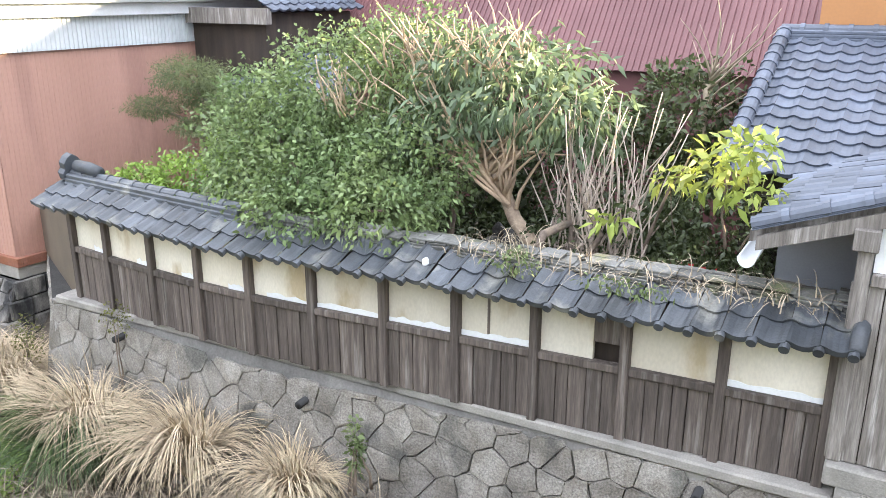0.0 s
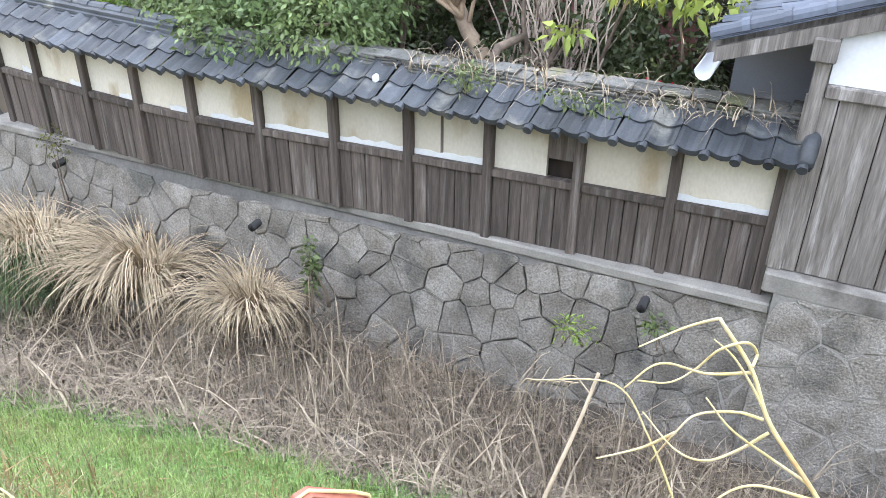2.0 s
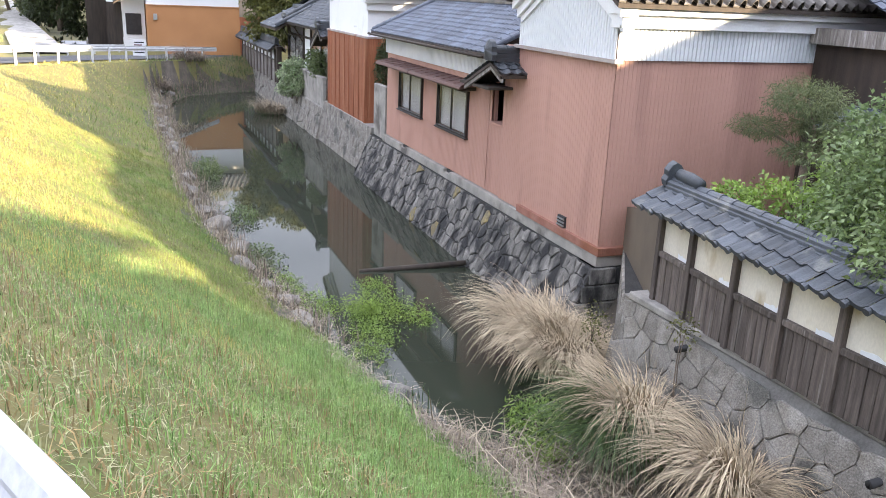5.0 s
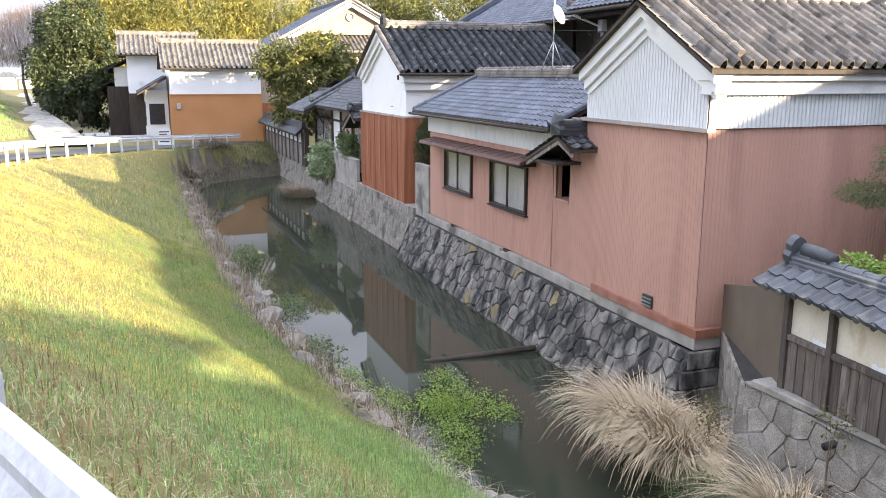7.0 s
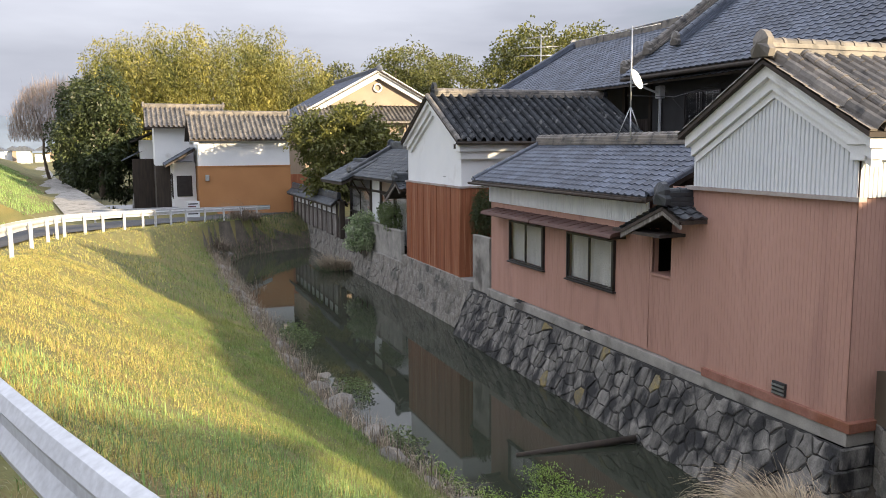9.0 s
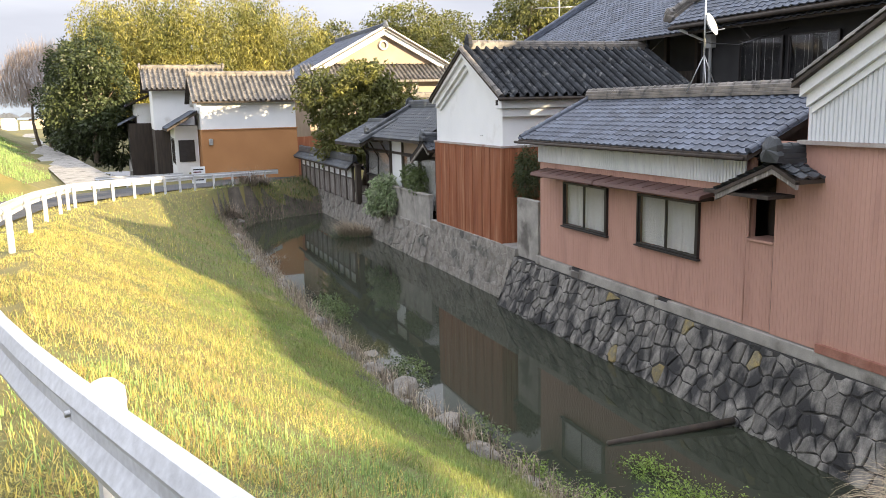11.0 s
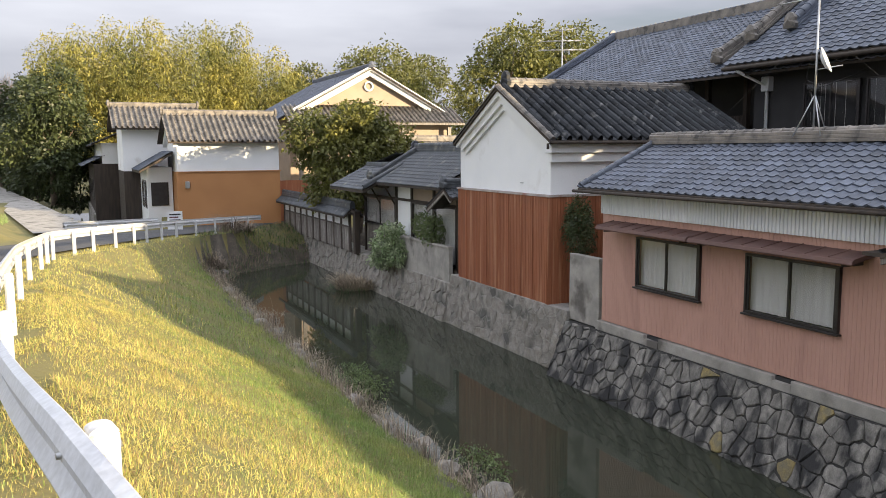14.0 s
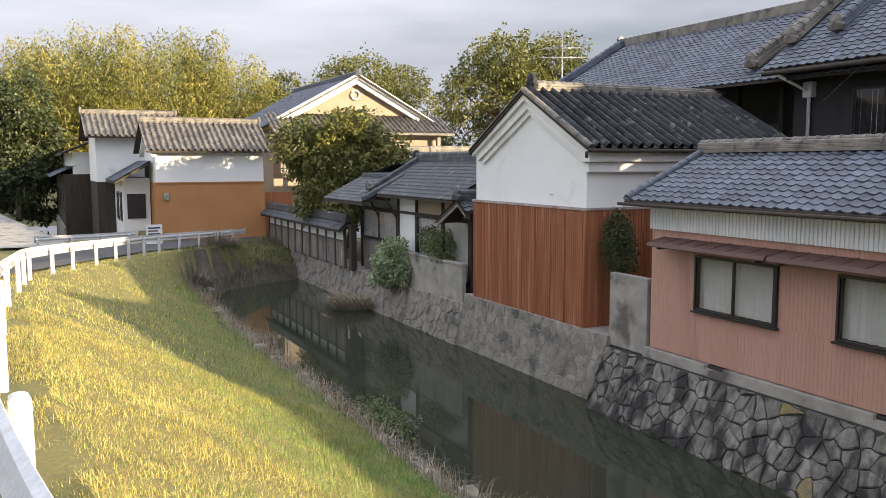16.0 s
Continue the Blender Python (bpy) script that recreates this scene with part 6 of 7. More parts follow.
clump("sedge_tuft", "straw and green grass tuft against the wall", (6.9, 43.9, -4.75), 900, 0.9, 0.9, M_DRYSTEM, rise=(0.4, 0.8), green=150, width=0.02)
for x, y, L in ((2.2, 39.5, 0.9), (3.2, 53.0, 1.2), (4.0, 54.0, 1.1), (1.7, 49.5, 1.1), (1.9, 33.0, 0.7)):
    clump("dead_weed", "brown dead weeds on the bank", (x, y, float(ground_z(x, y)) - 0.05), 350, L, 0.5, M_BROWNSTEM, rise=(0.6, 0.95), width=0.02, stalks=40, category="weed")

# tall bent reeds close to the walker
M_REED = material("yellow dry reed", (0.62, 0.50, 0.20), (0.52, 0.44, 0.27), 9, 0.6, bump=0, island=0.15, stain=(0.52, 0.27, 0.09), stain_scale=5.0, stain_at=0.62)
M_REEDPALE = material("pale dead reed", (0.46, 0.38, 0.27), (0.36, 0.29, 0.20), 9, 0.8, bump=0, island=0.2)


def bent(ctrl, steps=8):
    """A smooth path through a few points."""
    c = [Vector(p) for p in ctrl]
    c = [2 * c[0] - c[1]] + c + [2 * c[-1] - c[-2]]
    out = []
    for i in range(1, len(c) - 2):
        for j in range(steps):
            s = j / steps
            out.append(0.5 * (2 * c[i] + (c[i + 1] - c[i - 1]) * s + (2 * c[i - 1] - 5 * c[i] + 4 * c[i + 1] - c[i + 2]) * s * s + (3 * c[i] - c[i - 1] - 3 * c[i + 1] + c[i + 2]) * s ** 3))
    return out + [c[-2]]


def reed(kind, ctrl, parent, r0, r1, mat):
    pts = bent(ctrl)
    part(kind, tube(kind, pts, [r0 + (r1 - r0) * j / (len(pts) - 1) for j in range(len(pts))], mat, 6), parent)


def rooted(p):
    return (p[0], p[1], float(ground_z(p[0], p[1])) - 0.05)


reeds = thing("dry_reed", "bent yellow dry reed with curling leaves on the slope", "reed")
reed("stalk", [rooted((1.86, -0.50)), (1.9, -0.34, -0.5), (1.95, -0.13, -0.25), (1.98, 0.03, -0.08), (2.02, 0.11, 0.05), (2.04, 0.22, 0.17)], reeds, 0.0075, 0.0055, M_REED)
reed("stalk", [(1.98, 0.03, -0.08), (2.0, 0.09, 0.0), (2.01, 0.16, 0.08), (2.01, 0.22, 0.12)], reeds, 0.005, 0.002, M_REED)
for ctrl in ([(2.04, 0.22, 0.17), (2.03, 0.3, 0.12), (1.88, 0.39, 0.12)], [(2.02, 0.11, 0.04), (2.0, 0.22, 0.01), (1.89, 0.33, 0.08), (1.82, 0.4, 0.02)],
             [(2.02, 0.11, 0.06), (2.09, 0.11, 0.06), (2.02, 0.14, 0.13), (1.98, 0.2, 0.11), (1.99, 0.25, 0.02), (1.9, 0.3, 0.02), (1.83, 0.37, 0.05)],
             [(1.98, 0.05, -0.07), (1.99, 0.12, -0.08), (1.88, 0.21, -0.04), (1.83, 0.25, -0.08), (1.82, 0.3, -0.2)],
             [(1.97, 0.03, -0.1), (1.95, 0.09, -0.17), (1.83, 0.16, -0.14), (1.81, 0.24, -0.12), (1.87, 0.35, -0.08)],
             [(1.96, -0.1, -0.22), (1.98, 0.01, -0.19), (1.9, 0.12, -0.07), (1.91, 0.2, 0.0)], [(1.94, -0.12, -0.25), (1.93, 0.03, -0.26), (1.8, 0.11, -0.23), (1.75, 0.14, -0.3)],
             [(1.83, 0.25, -0.08), (1.83, 0.33, -0.17), (1.7, 0.42, -0.14)]):
    reed("leaf", ctrl, reeds, 0.005, 0.0022, M_REED)
dead_reed = thing("dry_reed", "pale dead reed stalk standing on the slope", "reed")
reed("stalk", [rooted((1.66, 0.68)), (1.72, 0.65, -0.8), (1.89, 0.61, -0.56), (2.05, 0.57, -0.35), (2.14, 0.55, -0.21)], dead_reed, 0.009, 0.006, M_REEDPALE)
reed("leaf", [(2.1, 0.56, -0.27), (2.1, 0.62, -0.22), (2.0, 0.66, -0.19)], dead_reed, 0.003, 0.001, M_REEDPALE)
seed_grass = thing("dry_reed", "thin dry grass stalk bent over with a feathery seed head", "reed")
reed("stalk", [rooted((1.88, 0.0)), (1.92, 0.11, -0.71), (2.0, 0.24, -0.48), (2.05, 0.35, -0.32), (2.07, 0.48, -0.18), (1.96, 0.71, -0.17)], seed_grass, 0.005, 0.0022, M_REED)
for k in range(9):
    q = Vector((2.02, 0.58, -0.175)).lerp(Vector((1.96, 0.71, -0.17)), k / 8)
    reed("seed_spike", [q, q + Vector((0.004 * (k % 3), 0.02, -0.012)), q + Vector((0.01 * (k % 2), 0.035, -0.035 - 0.006 * (k % 4)))], seed_grass, 0.003, 0.001, M_REEDPALE)
roadside = thing("dry_reed", "pale yellow dry reed bent over beside the rail", "reed")
reed("stalk", [rooted((1.02, 1.15)), (0.95, 1.25, -0.35), (0.78, 1.5, -0.02), (0.62, 1.78, 0.1)], roadside, 0.006, 0.003, M_REED)
reed("leaf", [(0.82, 1.43, -0.08), (0.80, 1.55, 0.03), (0.78, 1.68, -0.03)], roadside, 0.004, 0.0015, M_REED)

# low marker stake behind the rail
stake = thing("marker_stake", "red brown painted marker stake beside the guard rail", "marker stake")
face_me = prism("face", [(-0.05, -1.2), (0.05, -1.2), (0.05, -0.045)] + [(0.025 + 0.025 * math.cos(a_), -0.043 + 0.025 * math.sin(a_)) for a_ in (0.3, 0.8, 1.3)] + [(-0.025 + 0.025 * math.cos(a_), -0.02 + 0.025 * math.sin(a_)) for a_ in (1.7, 2.3, 2.9)], "y", -0.008, 0.008, material("red brown paint", (0.36, 0.13, 0.085), (0.30, 0.10, 0.07), 12, 0.6, bump=0.1))
rim_me = tube("edge_strip", [(0.052, 0, -0.5), (0.052, 0, -0.045), (0.04, 0, -0.02), (0.02, 0, -0.01), (-0.03, 0, 0.006), (-0.046, 0, -0.004), (-0.052, 0, -0.025), (-0.052, 0, -0.5)], 0.002, M_REED, 6)
for name_, me_ in (("board", face_me), ("edge_strip", rim_me)):
    ob = part(name_, me_, stake)
    ob.location = (0.545, 0.402, 0.824)
    ob.rotation_euler = (0, 0.22, math.radians(-30))

# weeds in the stream
shrub("water_weeds", "bright green leafy weeds growing in the stream", [((4.3, 15.6, -4.72), (0.7, 0.7, 0.30)), ((3.7, 14.5, -4.74), (0.55, 0.7, 0.28)), ((3.0, 16.2, -4.74), (0.5, 1.0, 0.2)), ((4.5, 17.0, -4.76), (0.45, 0.6, 0.2)), ((3.4, 13.7, -4.76), (0.4, 0.5, 0.18)), ((4.9, 15.1, -4.76), (0.35, 0.5, 0.2)), ((3.8, 15.6, -4.6), (0.5, 0.5, 0.25)), ((2.7, 17.6, -4.74), (0.35, 0.9, 0.2))], 13000, 0.055, M_LEAFLIGHT, "weed", rough=0.8, inner=0.2, scale=2.5, aspect=0.4)
shrub("water_weeds", "green grassy weeds at the pool's edge", [((5.15, 10.3, -4.62), (0.6, 0.8, 0.32)), ((4.6, 9.4, -4.6), (0.5, 0.5, 0.2))], 4500, 0.08, M_LEAFLIGHT, "weed", rough=0.5, inner=0.2, aspect=0.25)
shrub("water_weeds", "green weeds beside the boulders", [((2.3, 19.3, -4.6), (0.6, 0.9, 0.3)), ((2.5, 23.5, -4.7), (0.5, 0.9, 0.25)), ((2.2, 29.5, -4.6), (0.5, 1.5, 0.35))], 4500, 0.07, M_LEAF, "weed", rough=0.5, inner=0.2)
shrub("wall_weed", "thin green weed growing out of the wall", [((6.35, 4.95, -3.35), (0.1, 0.1, 0.4))], 160, 0.09, M_LEAF, "weed", inner=0.1)
shrub("wall_weed", "small fern sprouting from the wall", [((6.5, 1.9, -3.25), (0.12, 0.25, 0.14))], 160, 0.08, M_LEAFLIGHT, "weed", inner=0.1, aspect=0.2)
shrub("wall_weed", "small leafy weed at the drain pipe", [((6.5, 1.15, -2.95), (0.1, 0.12, 0.12))], 60, 0.07, M_LEAF, "weed", inner=0.1)
shrub("wall_weed", "dry green weeds on the sill", [((6.6, 9.2, -2.75), (0.1, 0.35, 0.25)), ((6.6, 11.4, -3.6), (0.2, 0.3, 0.5))], 500, 0.05, M_LEAFOLIVE, "weed", inner=0.1)

log = thing("floating_plank", "dark waterlogged plank lying in the canal", "plank")
part("plank", tube("plank", [(4.5, 18.3, -4.79), (5.8, 18.2, -4.77), (7.1, 18.05, -4.7)], [0.05, 0.075, 0.07], M_DARKWOOD, 6), log)

# garden behind the fence
M_TWIG = material("tan twigs", (0.46, 0.35, 0.24), (0.36, 0.27, 0.19), 3, 0.8, bump=0, island=0.25)
M_GREYTWIG = material("grey twigs", (0.46, 0.39, 0.33), (0.34, 0.28, 0.24), 3, 0.8, bump=0, island=0.25)
M_LEAFGARDEN = leaf_material("garden leaves", (0.20, 0.26, 0.10), (0.13, 0.19, 0.075), 1.2)
M_PINENEEDLE = leaf_material("pine needles", (0.17, 0.20, 0.085), (0.11, 0.14, 0.06), 1.2)
M_YELLOWLEAF = leaf_material("yellow leaves", (0.35, 0.385, 0.09), (0.25, 0.32, 0.07), 1.2)
tree("evergreen_bush", "dense green evergreen overhanging the fence", "tree", (8.6, 7.2, -3.2), (8.6, 7.2, -1.6), 0.09,
     [((8.5, 7.6, -0.75), (1.35, 1.25, 1.05)), ((8.3, 6.5, -0.95), (1.35, 1.05, 0.95)), ((9.1, 7.0, 0.15), (1.1, 1.2, 0.95)), ((9.6, 6.2, 0.55), (1.0, 1.1, 0.8)), ((7.3, 6.3, -1.0), (0.65, 0.9, 0.45)), ((7.45, 5.3, -0.9), (0.65, 0.75, 0.5)), ((8.2, 5.5, -0.6), (0.9, 0.9, 0.7)), ((8.8, 8.3, -0.2), (0.8, 0.7, 0.8))],
     34000, 0.085, M_LEAFGARDEN, rough=0.5, scale=2.0)
shrub("shrub", "light green leafy shrub behind the fence", [((8.6, 9.7, -1.35), (0.7, 0.9, 0.5)), ((8.4, 10.7, -1.45), (0.5, 0.5, 0.35)), ((9.2, 9.2, -1.0), (0.6, 0.6, 0.5))], 5000, 0.09, M_LEAFLIGHT, rough=0.5)
pine = tree("pruned_pine", "cloud pruned garden pine with flat pads", "tree", (10.2, 11.2, -3.2), (10.2, 11.1, -0.9), 0.08,
     [((10.2, 11.3, 0.1), (0.7, 0.75, 0.32)), ((9.9, 11.95, -0.45), (0.45, 0.55, 0.2)), ((10.4, 10.4, -0.3), (0.6, 0.6, 0.28)), ((10.1, 11.0, -0.75), (0.5, 0.6, 0.18)), ((10.5, 11.3, -0.35), (0.5, 0.6, 0.2))], 17000, 0.075, M_PINENEEDLE, aspect=0.16, rough=0.5, inner=0.3)
M_LEAFCOOL = leaf_material("blue green long leaves", (0.15, 0.20, 0.105), (0.10, 0.145, 0.075), 1.2)
M_PALEBARK = material("smooth tan bark", (0.36, 0.28, 0.20), (0.25, 0.19, 0.14), 5, 0.9, bump=0.5, fine=30)
loquat = tree("broadleaf_tree", "leaning garden tree with long drooping leaves", "tree", (8.2, 2.45, -3.0), (8.65, 4.5, -0.6), 0.1,
     [((8.9, 5.1, 0.1), (0.9, 0.9, 0.45)), ((8.8, 4.1, 0.3), (0.85, 0.85, 0.5)), ((9.2, 4.7, 0.7), (1.0, 1.2, 0.4)), ((8.7, 3.4, 0.15), (0.6, 0.6, 0.4)), ((8.6, 5.6, -0.25), (0.5, 0.5, 0.3))],
     3800, 0.17, M_LEAFCOOL, droop=1.1, aspect=0.3, rough=0.5, inner=0.4, bark=M_PALEBARK)
for k in range(52):
    e0 = Vector((8.5, 4.1, -1.0)).lerp(Vector((8.7, 4.9, -0.3)), random.random())
    e1 = Vector((random.uniform(8.2, 9.0), random.uniform(3.1, 6.3), random.uniform(-0.3, 0.75)))
    part("branch", tube("branch", limb_path(e0, e1, 0.12), [0.03, 0.024, 0.019, 0.014, 0.01, 0.005], M_TWIG, 5), loquat)
bare = thing("bare_shrub", "leafless pale branching shrub behind the fence", "shrub")
for k in range(80):
    a, y0_ = random.uniform(0, 6.28), random.choice((3.35, 3.2, 2.9))
    b0 = Vector((8.35, y0_, -2.6))
    mid = b0 + Vector((random.uniform(-0.2, 0.5), random.uniform(-0.5, 0.4), random.uniform(1.1, 1.6)))
    end = mid + Vector((random.uniform(-0.3, 0.5), random.uniform(-0.7, 0.5), random.uniform(0.5, 1.7)))
    part("branch", tube("branch", limb_path(b0, mid, 0.1) + limb_path(mid, end, 0.1)[1:], [max(0.055 - 0.0048 * j, 0.006) for j in range(11)] if k < 5 else [max(0.018 - 0.0013 * j, 0.004) for j in range(11)], M_GREYTWIG if k >= 5 else M_BARK, 6), bare)
stems = thing("pale_shoots", "pale upright shoots rising from a pruned crown", "shrub")
for k in range(120):
    b0 = Vector((random.uniform(8.5, 9.4), random.uniform(4.2, 6.1), random.uniform(0.4, 0.85))) if k % 4 else Vector((random.uniform(8.2, 8.6), random.uniform(6.1, 6.8), random.uniform(-0.05, 0.25)))
    part("shoot", tube("shoot", limb_path(b0, b0 + Vector((random.uniform(-0.3, 0.3), random.uniform(-0.25, 0.4), random.uniform(0.25, 0.6))), 0.2, 5), [0.014, 0.013, 0.011, 0.009, 0.006], M_TWIG, 5), stems)
part("stem", tube("stem", limb_path((9.2, 5.4, -3.2), (9.2, 5.4, 0.4), 0.03), 0.05, M_BARK, 7), stems)
shrub("yellow_leaf_shrub", "shrub with large yellow green whorled leaves", [((8.2, 1.75, -0.2), (0.3, 0.4, 0.26)), ((8.2, 1.5, 0.05), (0.28, 0.35, 0.22)), ((8.3, 2.2, -0.32), (0.22, 0.3, 0.12)), ((8.15, 1.35, -0.4), (0.22, 0.28, 0.18)), ((8.0, 2.75, -0.8), (0.18, 0.22, 0.07))], 380, 0.165, M_YELLOWLEAF, aspect=0.38, droop=0.3, inner=0.3)
shrub("camellia", "dark leaved shrub with red flowers", [((8.4, 2.2, -1.75), (0.6, 0.9, 0.55)), ((8.9, 3.2, -1.4), (0.8, 0.9, 0.8)), ((9.3, 2.0, -1.2), (0.8, 0.9, 0.7))], 7000, 0.09, M_LEAFDARK, rough=0.4)
flowers = crown_mesh("flowers", [((7.95, 2.0, -1.4), (0.25, 0.55, 0.3)), ((7.95, 1.75, -1.25), (0.15, 0.15, 0.15))], 90, 0.06, M_LEAFRED, aspect=0.8)
thing("red_flowers", "scattered red camellia flowers", "flower", kind="stuff", me=flowers)
shrub("hedge", "dark evergreen shrubs at the back of the garden", [((11.0, 4.0, -1.2), (0.9, 1.6, 1.3)), ((11.2, 6.8, -1.4), (0.9, 1.6, 1.2)), ((11.3, 9.0, -1.6), (0.9, 1.2, 1.0)), ((11.8, 3.0, -0.2), (0.6, 0.9, 0.8)), ((10.6, 3.2, -2.2), (1.0, 1.6, 0.9)), ((10.4, 5.6, -2.2), (1.0, 1.6, 0.9)), ((10.6, 8.2, -2.2), (1.0, 1.6, 0.9))], 36000, 0.12, M_LEAFDARK, rough=0.4)
leafless = thing("bare_tree", "small leafless tree in front of a red wall", "tree")
part("trunk", tube("trunk", limb_path((11.6, 2.7, -3.2), (11.6, 2.7, 0.3), 0.04), 0.05, M_DRYSTEM, 7), leafless)
for k in range(16):
    e0 = Vector((11.6, 2.7, random.uniform(-0.4, 0.5)))
    part("branch", tube("branch", limb_path(e0, e0 + Vector((random.uniform(-0.4, 0.4), random.uniform(-0.9, 0.9), random.uniform(0.5, 1.3))), 0.12), [0.02, 0.017, 0.013, 0.01, 0.007, 0.004], M_DRYSTEM, 5), leafless)
thing_v = strands(np.stack([rng.uniform(6.9, 7.6, 260), rng.uniform(0.6, 4.2, 260), np.full(260, -1.08)], 1), rng.uniform(0, 6.28, 260), rng.uniform(0.2, 0.7, 260), rng.uniform(0.1, 0.5, 260), np.full(260, 0.012), fall=0.5)
thing("dead_vines", "dry twigs and vines trailing over the fence coping", "dead stems", kind="stuff", me=quads_mesh("twigs", thing_v, M_DRYSTEM))
shrub("coping_weeds", "small green weeds rooted in the fence coping", [((7.0, 3.4, -1.08), (0.15, 0.35, 0.14)), ((6.95, 2.2, -1.1), (0.15, 0.5, 0.08)), ((7.2, 7.0, -1.05), (0.2, 0.3, 0.12))], 500, 0.06, M_LEAF, "weed", inner=0.1)
shard = thing("broken_tile", "pale broken tile lying on the coping", "tile")
part("shard", box("shard", (6.80, 4.30, -1.23), (6.88, 4.35, -1.15), M_PLASTER, 0.015), shard)
stump = thing("cut_branch", "pale sawn branch stub above the coping", "branch")
part("stub", tube("stub", [(7.6, 3.45, -1.25), (7.75, 3.4, -0.98), (8.2, 3.3, -0.95)], [0.04, 0.05, 0.045], M_BARK, 8), stump)
lantern = thing("stone_lantern", "dark weathered stone lantern in the garden", "lantern")
part("base", box("base", (8.75, 4.35, -3.2), (9.15, 4.75, -2.0), M_MORTAR, 0.03), lantern)
part("light_box", box("light box", (8.8, 4.4, -2.0), (9.1, 4.7, -1.7), M_DARKWALL, 0.02), lantern)
part("roof", prism("lantern roof", [(4.2, -1.7), (4.9, -1.7), (4.7, -1.52), (4.55, -1.45), (4.4, -1.52)], "x", 8.6, 9.3, M_MORTAR), lantern)
part("finial", tube("finial", [(8.95, 4.55, -1.47), (8.95, 4.55, -1.38), (8.95, 4.55, -1.3)], [0.07, 0.09, 0.02], M_MORTAR, 8), lantern)

# along the far right bank
shrub("shrub", "dark shrub squeezed between two houses", [((8.35, 28.9, -1.1), (0.35, 0.5, 0.65)), ((8.5, 29.2, -0.7), (0.4, 0.4, 0.6))], 4000, 0.08, M_LEAFDARK, rough=0.5)
shrub("variegated_shrub", "pale variegated shrub leaning over the canal wall", [((7.5, 41.2, -2.5), (0.7, 0.85, 0.75)), ((7.3, 41.6, -3.2), (0.5, 0.6, 0.4)), ((7.5, 40.5, -2.9), (0.4, 0.5, 0.5))], 4500, 0.15, M_LEAFPALE, rough=0.6)
shrub("shrub", "green shrub in front of cottage doors", [((8.0, 38.0, -1.8), (0.4, 0.7, 0.6)), ((8.0, 39.0, -1.6), (0.35, 0.5, 0.5))], 2500, 0.10, M_LEAF, rough=0.5)
tree("garden_tree", "large evergreen garden tree with olive leaves", "tree", (9.8, 52, -3.2), (9.8, 52, -0.2), 0.2,
     [((9.2, 51.5, 1.2), (2.0, 2.0, 1.8)), ((9.8, 52.3, 2.7), (1.7, 2.0, 1.2)), ((7.6, 52.5, 1.8), (1.5, 1.5, 1.4)), ((11.4, 51.5, 1.0), (1.6, 1.6, 1.5)), ((8.4, 51, -0.6), (1.6, 1.4, 1.3)), ((10.6, 51, -0.6), (1.6, 1.4, 1.3))], 30000, 0.24, M_LEAFOLIVE, rough=0.7, gaps=0.16, scale=2.0)

# woods beyond
grove = thing("bamboo_grove", "tall yellow green bamboo grove behind the houses", "bamboo", kind="stuff")
gb, culms = [], []
for k in range(230):
    x, y = rng.uniform(-6.5, 24), rng.uniform(97, 116)
    top = rng.uniform(10.5, 14.6) - max(0, x - 12) * 0.42 - max(0, 1 - x) * 0.25
    lean_ = rng.uniform(-0.8, 0.8)
    culms.append((x, y, top, lean_))
    for j in range(6):
        s = j / 5
        gb.append(((x + lean_ * s * s * 2, y - 0.5 * s, 0.5 + (top - 1.3) * (0.1 + 0.9 * s)), (1.6 - 0.55 * s, 1.6 - 0.55 * s, 1.5 - 0.2 * s)))
part("foliage", crown_mesh("bamboo leaves", gb, 230000, 0.35, M_BAMBOO, droop=0.9, rough=0.5, inner=0.5, aspect=0.34), grove)
for x, y, top, lean_ in culms[:30]:
    part("culm", tube("culm", [(x, y, -3.5), (x + lean_ * 0.4, y, top * 0.5), (x + lean_ * 2, y - 0.5, top)], [0.08, 0.07, 0.02], M_LEAFOLIVE, 5), grove)


def far_tree(label, x, y, r, z0, z1, n, mat, leaf=0.4):
    blobs = []
    for k in range(9):
        a = 2.4 * k
        s = (k + 0.5) / 9
        rr = r * math.sin(math.pi * (0.25 + 0.65 * s)) * 0.6
        blobs.append(((x + rr * math.cos(a), y + rr * math.sin(a), z0 + (z1 - z0) * (0.1 + 0.8 * s)), (r * 0.45, r * 0.45, (z1 - z0) * 0.2)))
    tree("tree", label, "tree", (x, y, -3.5), (x, y, z0 + (z1 - z0) * 0.35), r * 0.06, blobs, n, leaf, mat, rough=0.55, gaps=0.1)


far_tree("dark rounded evergreen tree", -5.5, 92, 4.2, -3.5, 8.0, 22000, M_LEAFDARK, 0.36)
far_tree("dark rounded evergreen tree", -7.0, 100, 3.4, -3.5, 8.5, 22000, M_LEAFDARK, 0.36)
far_tree("dark evergreen beside the channel", -8.6, 112, 3.6, -3.5, 9.0, 22000, M_LEAFDARK, 0.36)
far_tree("broad evergreen tree behind the roofs", 28, 100, 7.0, 0, 13.0, 26000, M_LEAFOLIVE, 0.36)
far_tree("broad evergreen tree behind the roofs", 36, 106, 6.5, 0, 12.5, 22000, M_LEAFOLIVE, 0.36)
far_tree("tall open crowned evergreen tree", 35, 80, 6.0, 1, 13.0, 25000, M_LEAFOLIVE, 0.36)
far_tree("tall open crowned evergreen tree", 42, 82, 6.5, 1, 13.3, 25000, M_LEAFOLIVE, 0.36)
far_tree("broad evergreen tree behind the roofs", 21, 106, 5.0, 0, 11.0, 15000, M_LEAFOLIVE, 0.36)
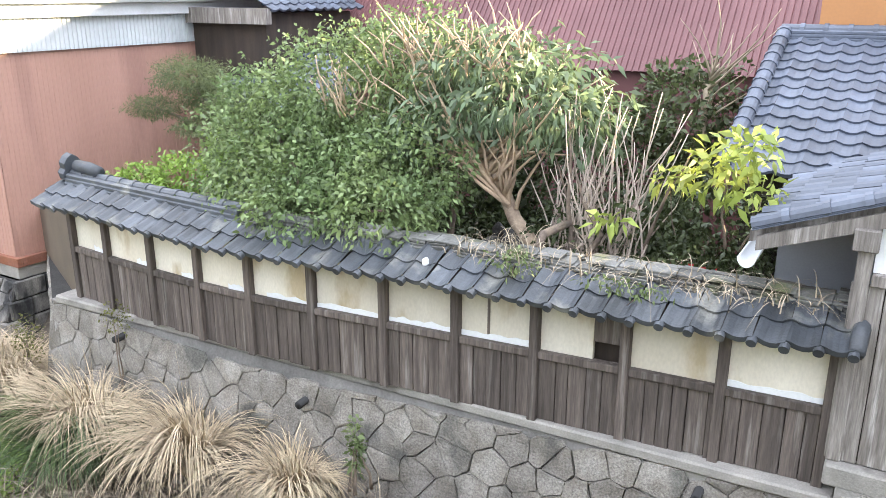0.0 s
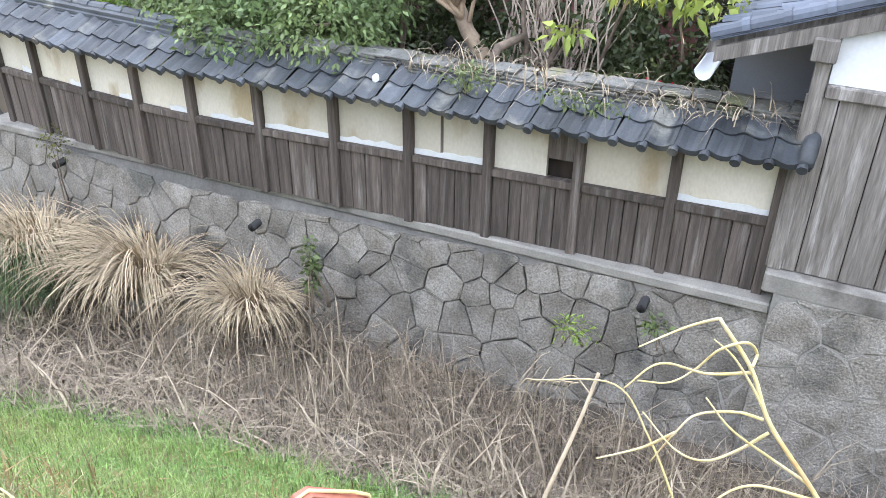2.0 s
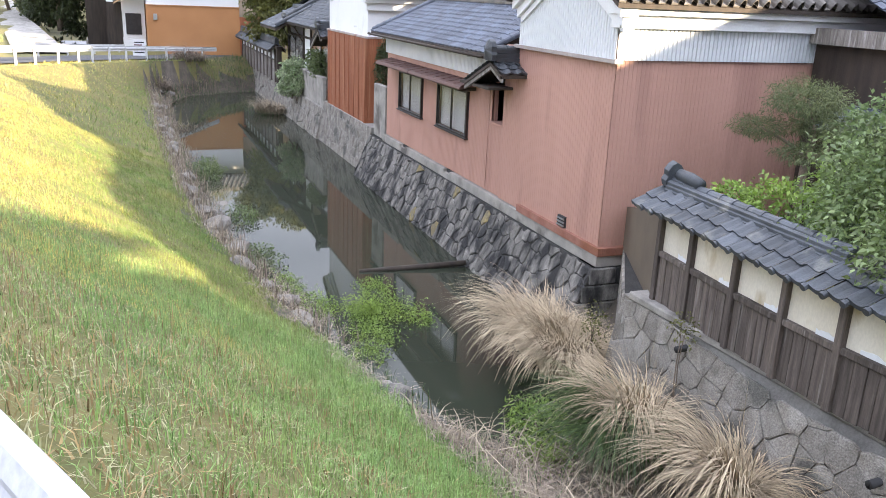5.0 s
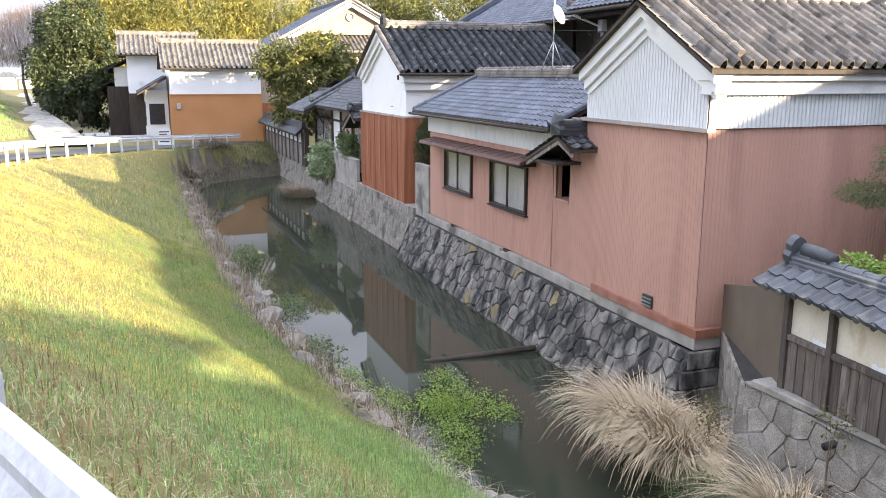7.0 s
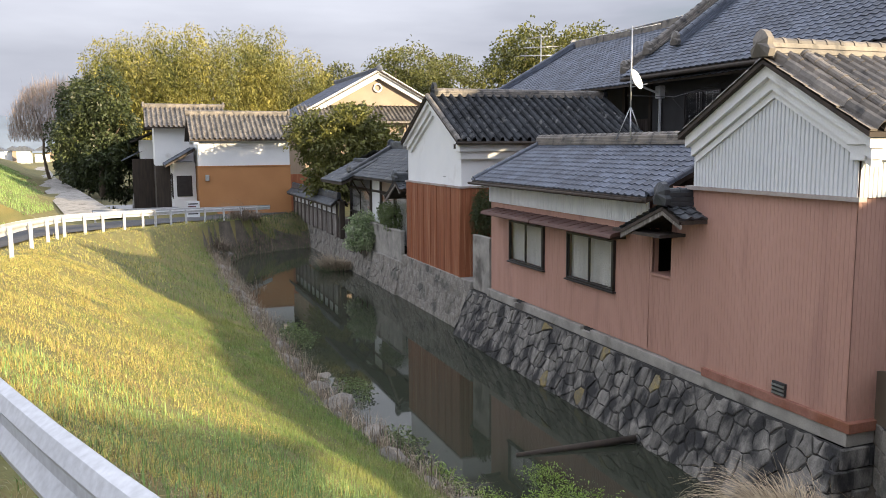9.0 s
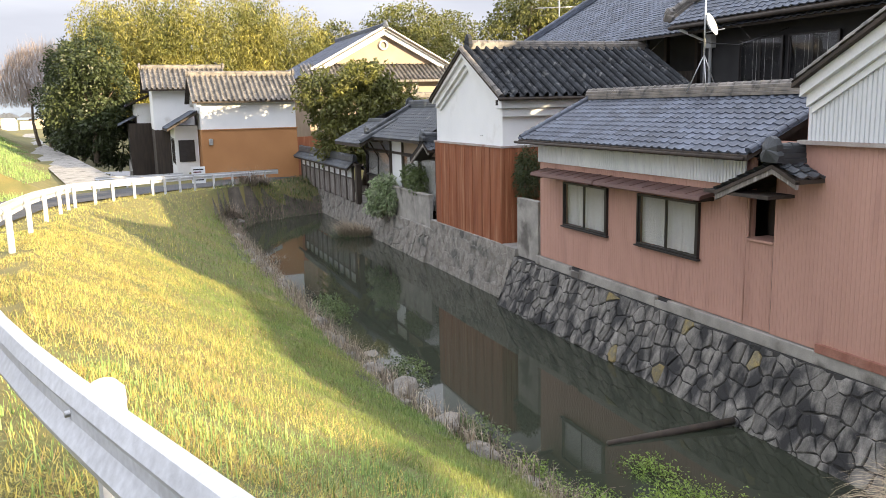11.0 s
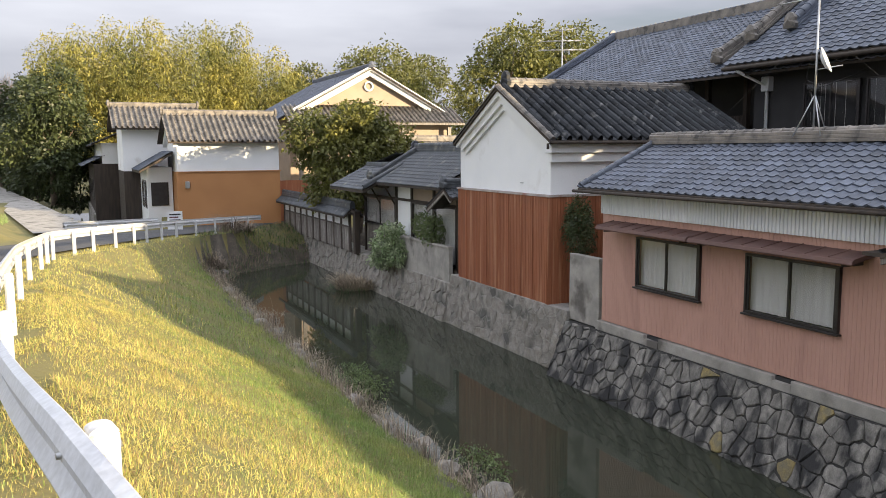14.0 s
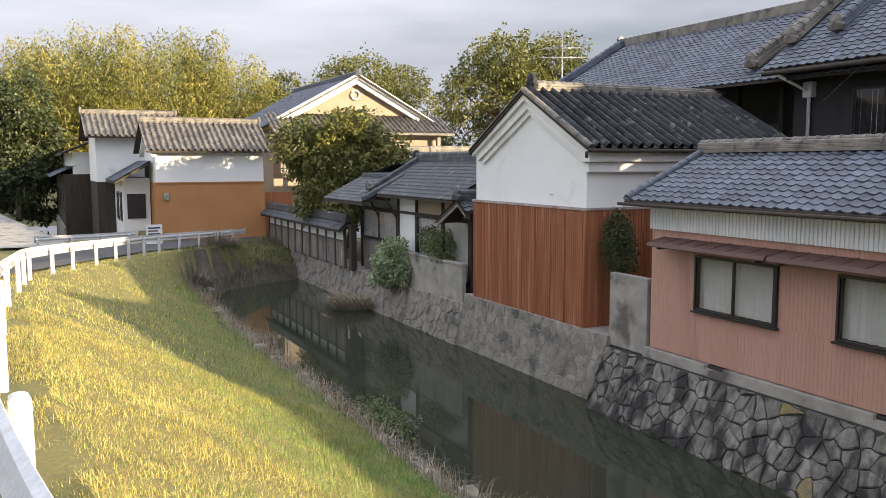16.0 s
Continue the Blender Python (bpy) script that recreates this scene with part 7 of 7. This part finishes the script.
M_TWIG = material("pale far twigs", (0.36, 0.29, 0.25), (0.28, 0.22, 0.19), 1, 0.9, bump=0)
bare_far = thing("bare_tree", "leafless grey tree beside a grove", "tree")
for k in range(3):
    part("trunk", tube("trunk", limb_path((-12.5 + k * 1.2, 118, -3.5), (-13.5 + k * 2.2, 118, 6), 0.05), [0.25, 0.22, 0.18, 0.14, 0.1, 0.06], M_BARK, 6), bare_far)
ta = rng.uniform(0, np.pi, 7000)
tr = np.sqrt(rng.random(7000))
tb = np.stack([-11.5 + 5.2 * tr * np.cos(ta), rng.normal(118, 2.0, 7000), 2.0 + 7.0 * tr * np.sin(ta)], 1)
part("twig_mass", quads_mesh("twigs", strands(tb, np.where(np.cos(ta) > 0, 0.0, np.pi) + rng.normal(0, 0.8, 7000), rng.uniform(0.8, 2.4, 7000), rng.uniform(0.35, 0.95, 7000), np.full(7000, 0.045), seg=2, fall=0.2), M_TWIG), bare_far)

# distance
# the blue of distant haze is mixed into the hills' own colour
M_HILL = material("far wooded hill, haze tinted", (0.16, 0.20, 0.26), (0.13, 0.165, 0.215), 0.01, 1.0, bump=0, fine=0.05)
hv, hf = [], []
for k in range(61):
    x = -900 + k * 30
    h = 34 + 16 * noise.noise(Vector((k * 0.13, 0.5, 0))) + 6 * noise.noise(Vector((k * 0.5, 2, 0))) + max(0, (-x - 100)) * 0.03
    hv += [(x, 900, -6), (x, 960, h), (x, 1200, -6)]
for k in range(60):
    hf += [(3 * k, 3 * k + 3, 3 * k + 4, 3 * k + 1), (3 * k + 1, 3 * k + 4, 3 * k + 5, 3 * k + 2)]
thing("backdrop", "wooded hills on the horizon, blue haze put into their colour", "hills", kind="structure", me=mesh_of("hills", hv, hf, M_HILL, True))
for k in range(14):
    x, y = -75 + k * 3.4 + random.uniform(-1, 1), 330 + random.uniform(-20, 40)
    fh = thing("distant_house", "tiny pale house in the far plain", "house", "houses on the plain")
    part("body", box("body", (x, y, -4), (x + random.uniform(3, 6), y + 6, random.uniform(-1.5, 1.0)), M_PLASTER if k % 3 else M_TAN), fh)
    part("roof", prism("roof", [(x - 0.5, 0.2), (x + 6, 0.2), (x + 2.7, 2.0)], "y", y - 0.5, y + 6.5, M_TILEFAR), fh)

# ---- stones of the retaining walls ----
wall_fence = stone_wall("wall_stone_fence", "mossy rubble stone retaining wall under a fence", 0.25, 11.15, (6.72, -2.98), (6.30, -5.0), 0.34, gap=0.004, proud=0.008, mat=M_FLATSTONE)
bend(wall_fence)
stone_wall("wall_stone_plank", "rubble stone wall under an outbuilding", -7, 0.25, (7.22, -2.72), (6.80, -5.0), 0.40, gap=0.005, proud=0.01, joined=True, mat=M_FLATSTONE)
stone_wall("wall_stone_red", "dark stained rubble stone retaining wall beside the canal", 13.4, 28.6, (7.74, -3.36), (7.02, -5.1), 0.36, gap=0.014, proud=0.035, flat=0.74)
turn = thing("wall_stone_corner", "squared corner stones where the canal wall turns under the house", "retaining wall", kind="structure",
             me=prism("turn", [(7.05, -5.1), (7.76, -3.36), (9.4, -3.36), (9.4, -5.1)], "y", 13.42, 14.0, M_MORTAR))
for row_ in range(5):
    z0_, z1_ = -5.1 + row_ * 0.348, -5.1 + (row_ + 1) * 0.348
    x_ = 7.02 + 0.72 * (row_ + 0.5) / 5
    while x_ < 9.3:
        w_ = random.uniform(0.32, 0.62)
        part("stone", box("stone", (x_, 13.36 - random.uniform(0, 0.025), z0_ + 0.012), (min(x_ + w_, 9.35) - 0.014, 13.6, z1_ - 0.008), M_STONE, 0.02), turn)
        x_ += w_
nook = thing("wall_stone_nook", "rough stone wall set back below a brown sheet", "retaining wall", kind="structure",
             me=prism("nook", [(6.9, 11.1), (8.4, 13.4), (9.4, 13.4), (9.4, 11.1)], "z", -5.1, -3.0, M_MORTAR))
for row_ in range(6):
    s_ = 0.0
    while s_ < 2.6:
        w_ = random.uniform(0.3, 0.55)
        ob = part("stone", box("stone", (0.006, -0.03, 0.006), (min(w_, 2.74 - s_) - 0.01, 0.05 - random.uniform(0, 0.03), 0.34), M_FLATSTONE, 0.02), nook)
        ob.matrix_basis = Matrix.Translation((6.9 + s_ * 0.546, 11.1 + s_ * 0.838, -5.1 + row_ * 0.35)) @ Matrix.Rotation(math.atan2(0.838, 0.546), 4, "Z")
        s_ += w_
stone_wall("wall_stone_brown", "pale rubble stone footing rising from the canal", 28.6, 36.0, (7.78, -3.12), (7.5, -5.1), 0.32, gap=0.006, proud=0.014, mat=M_FLATSTONE)
stone_wall("wall_stone_far", "grey stone canal wall below a garden fence", 36.0, 60, (7.75, -3.45), (7.42, -5.1), 0.42, gap=0.012, joined=True, mat=M_FLATSTONE)
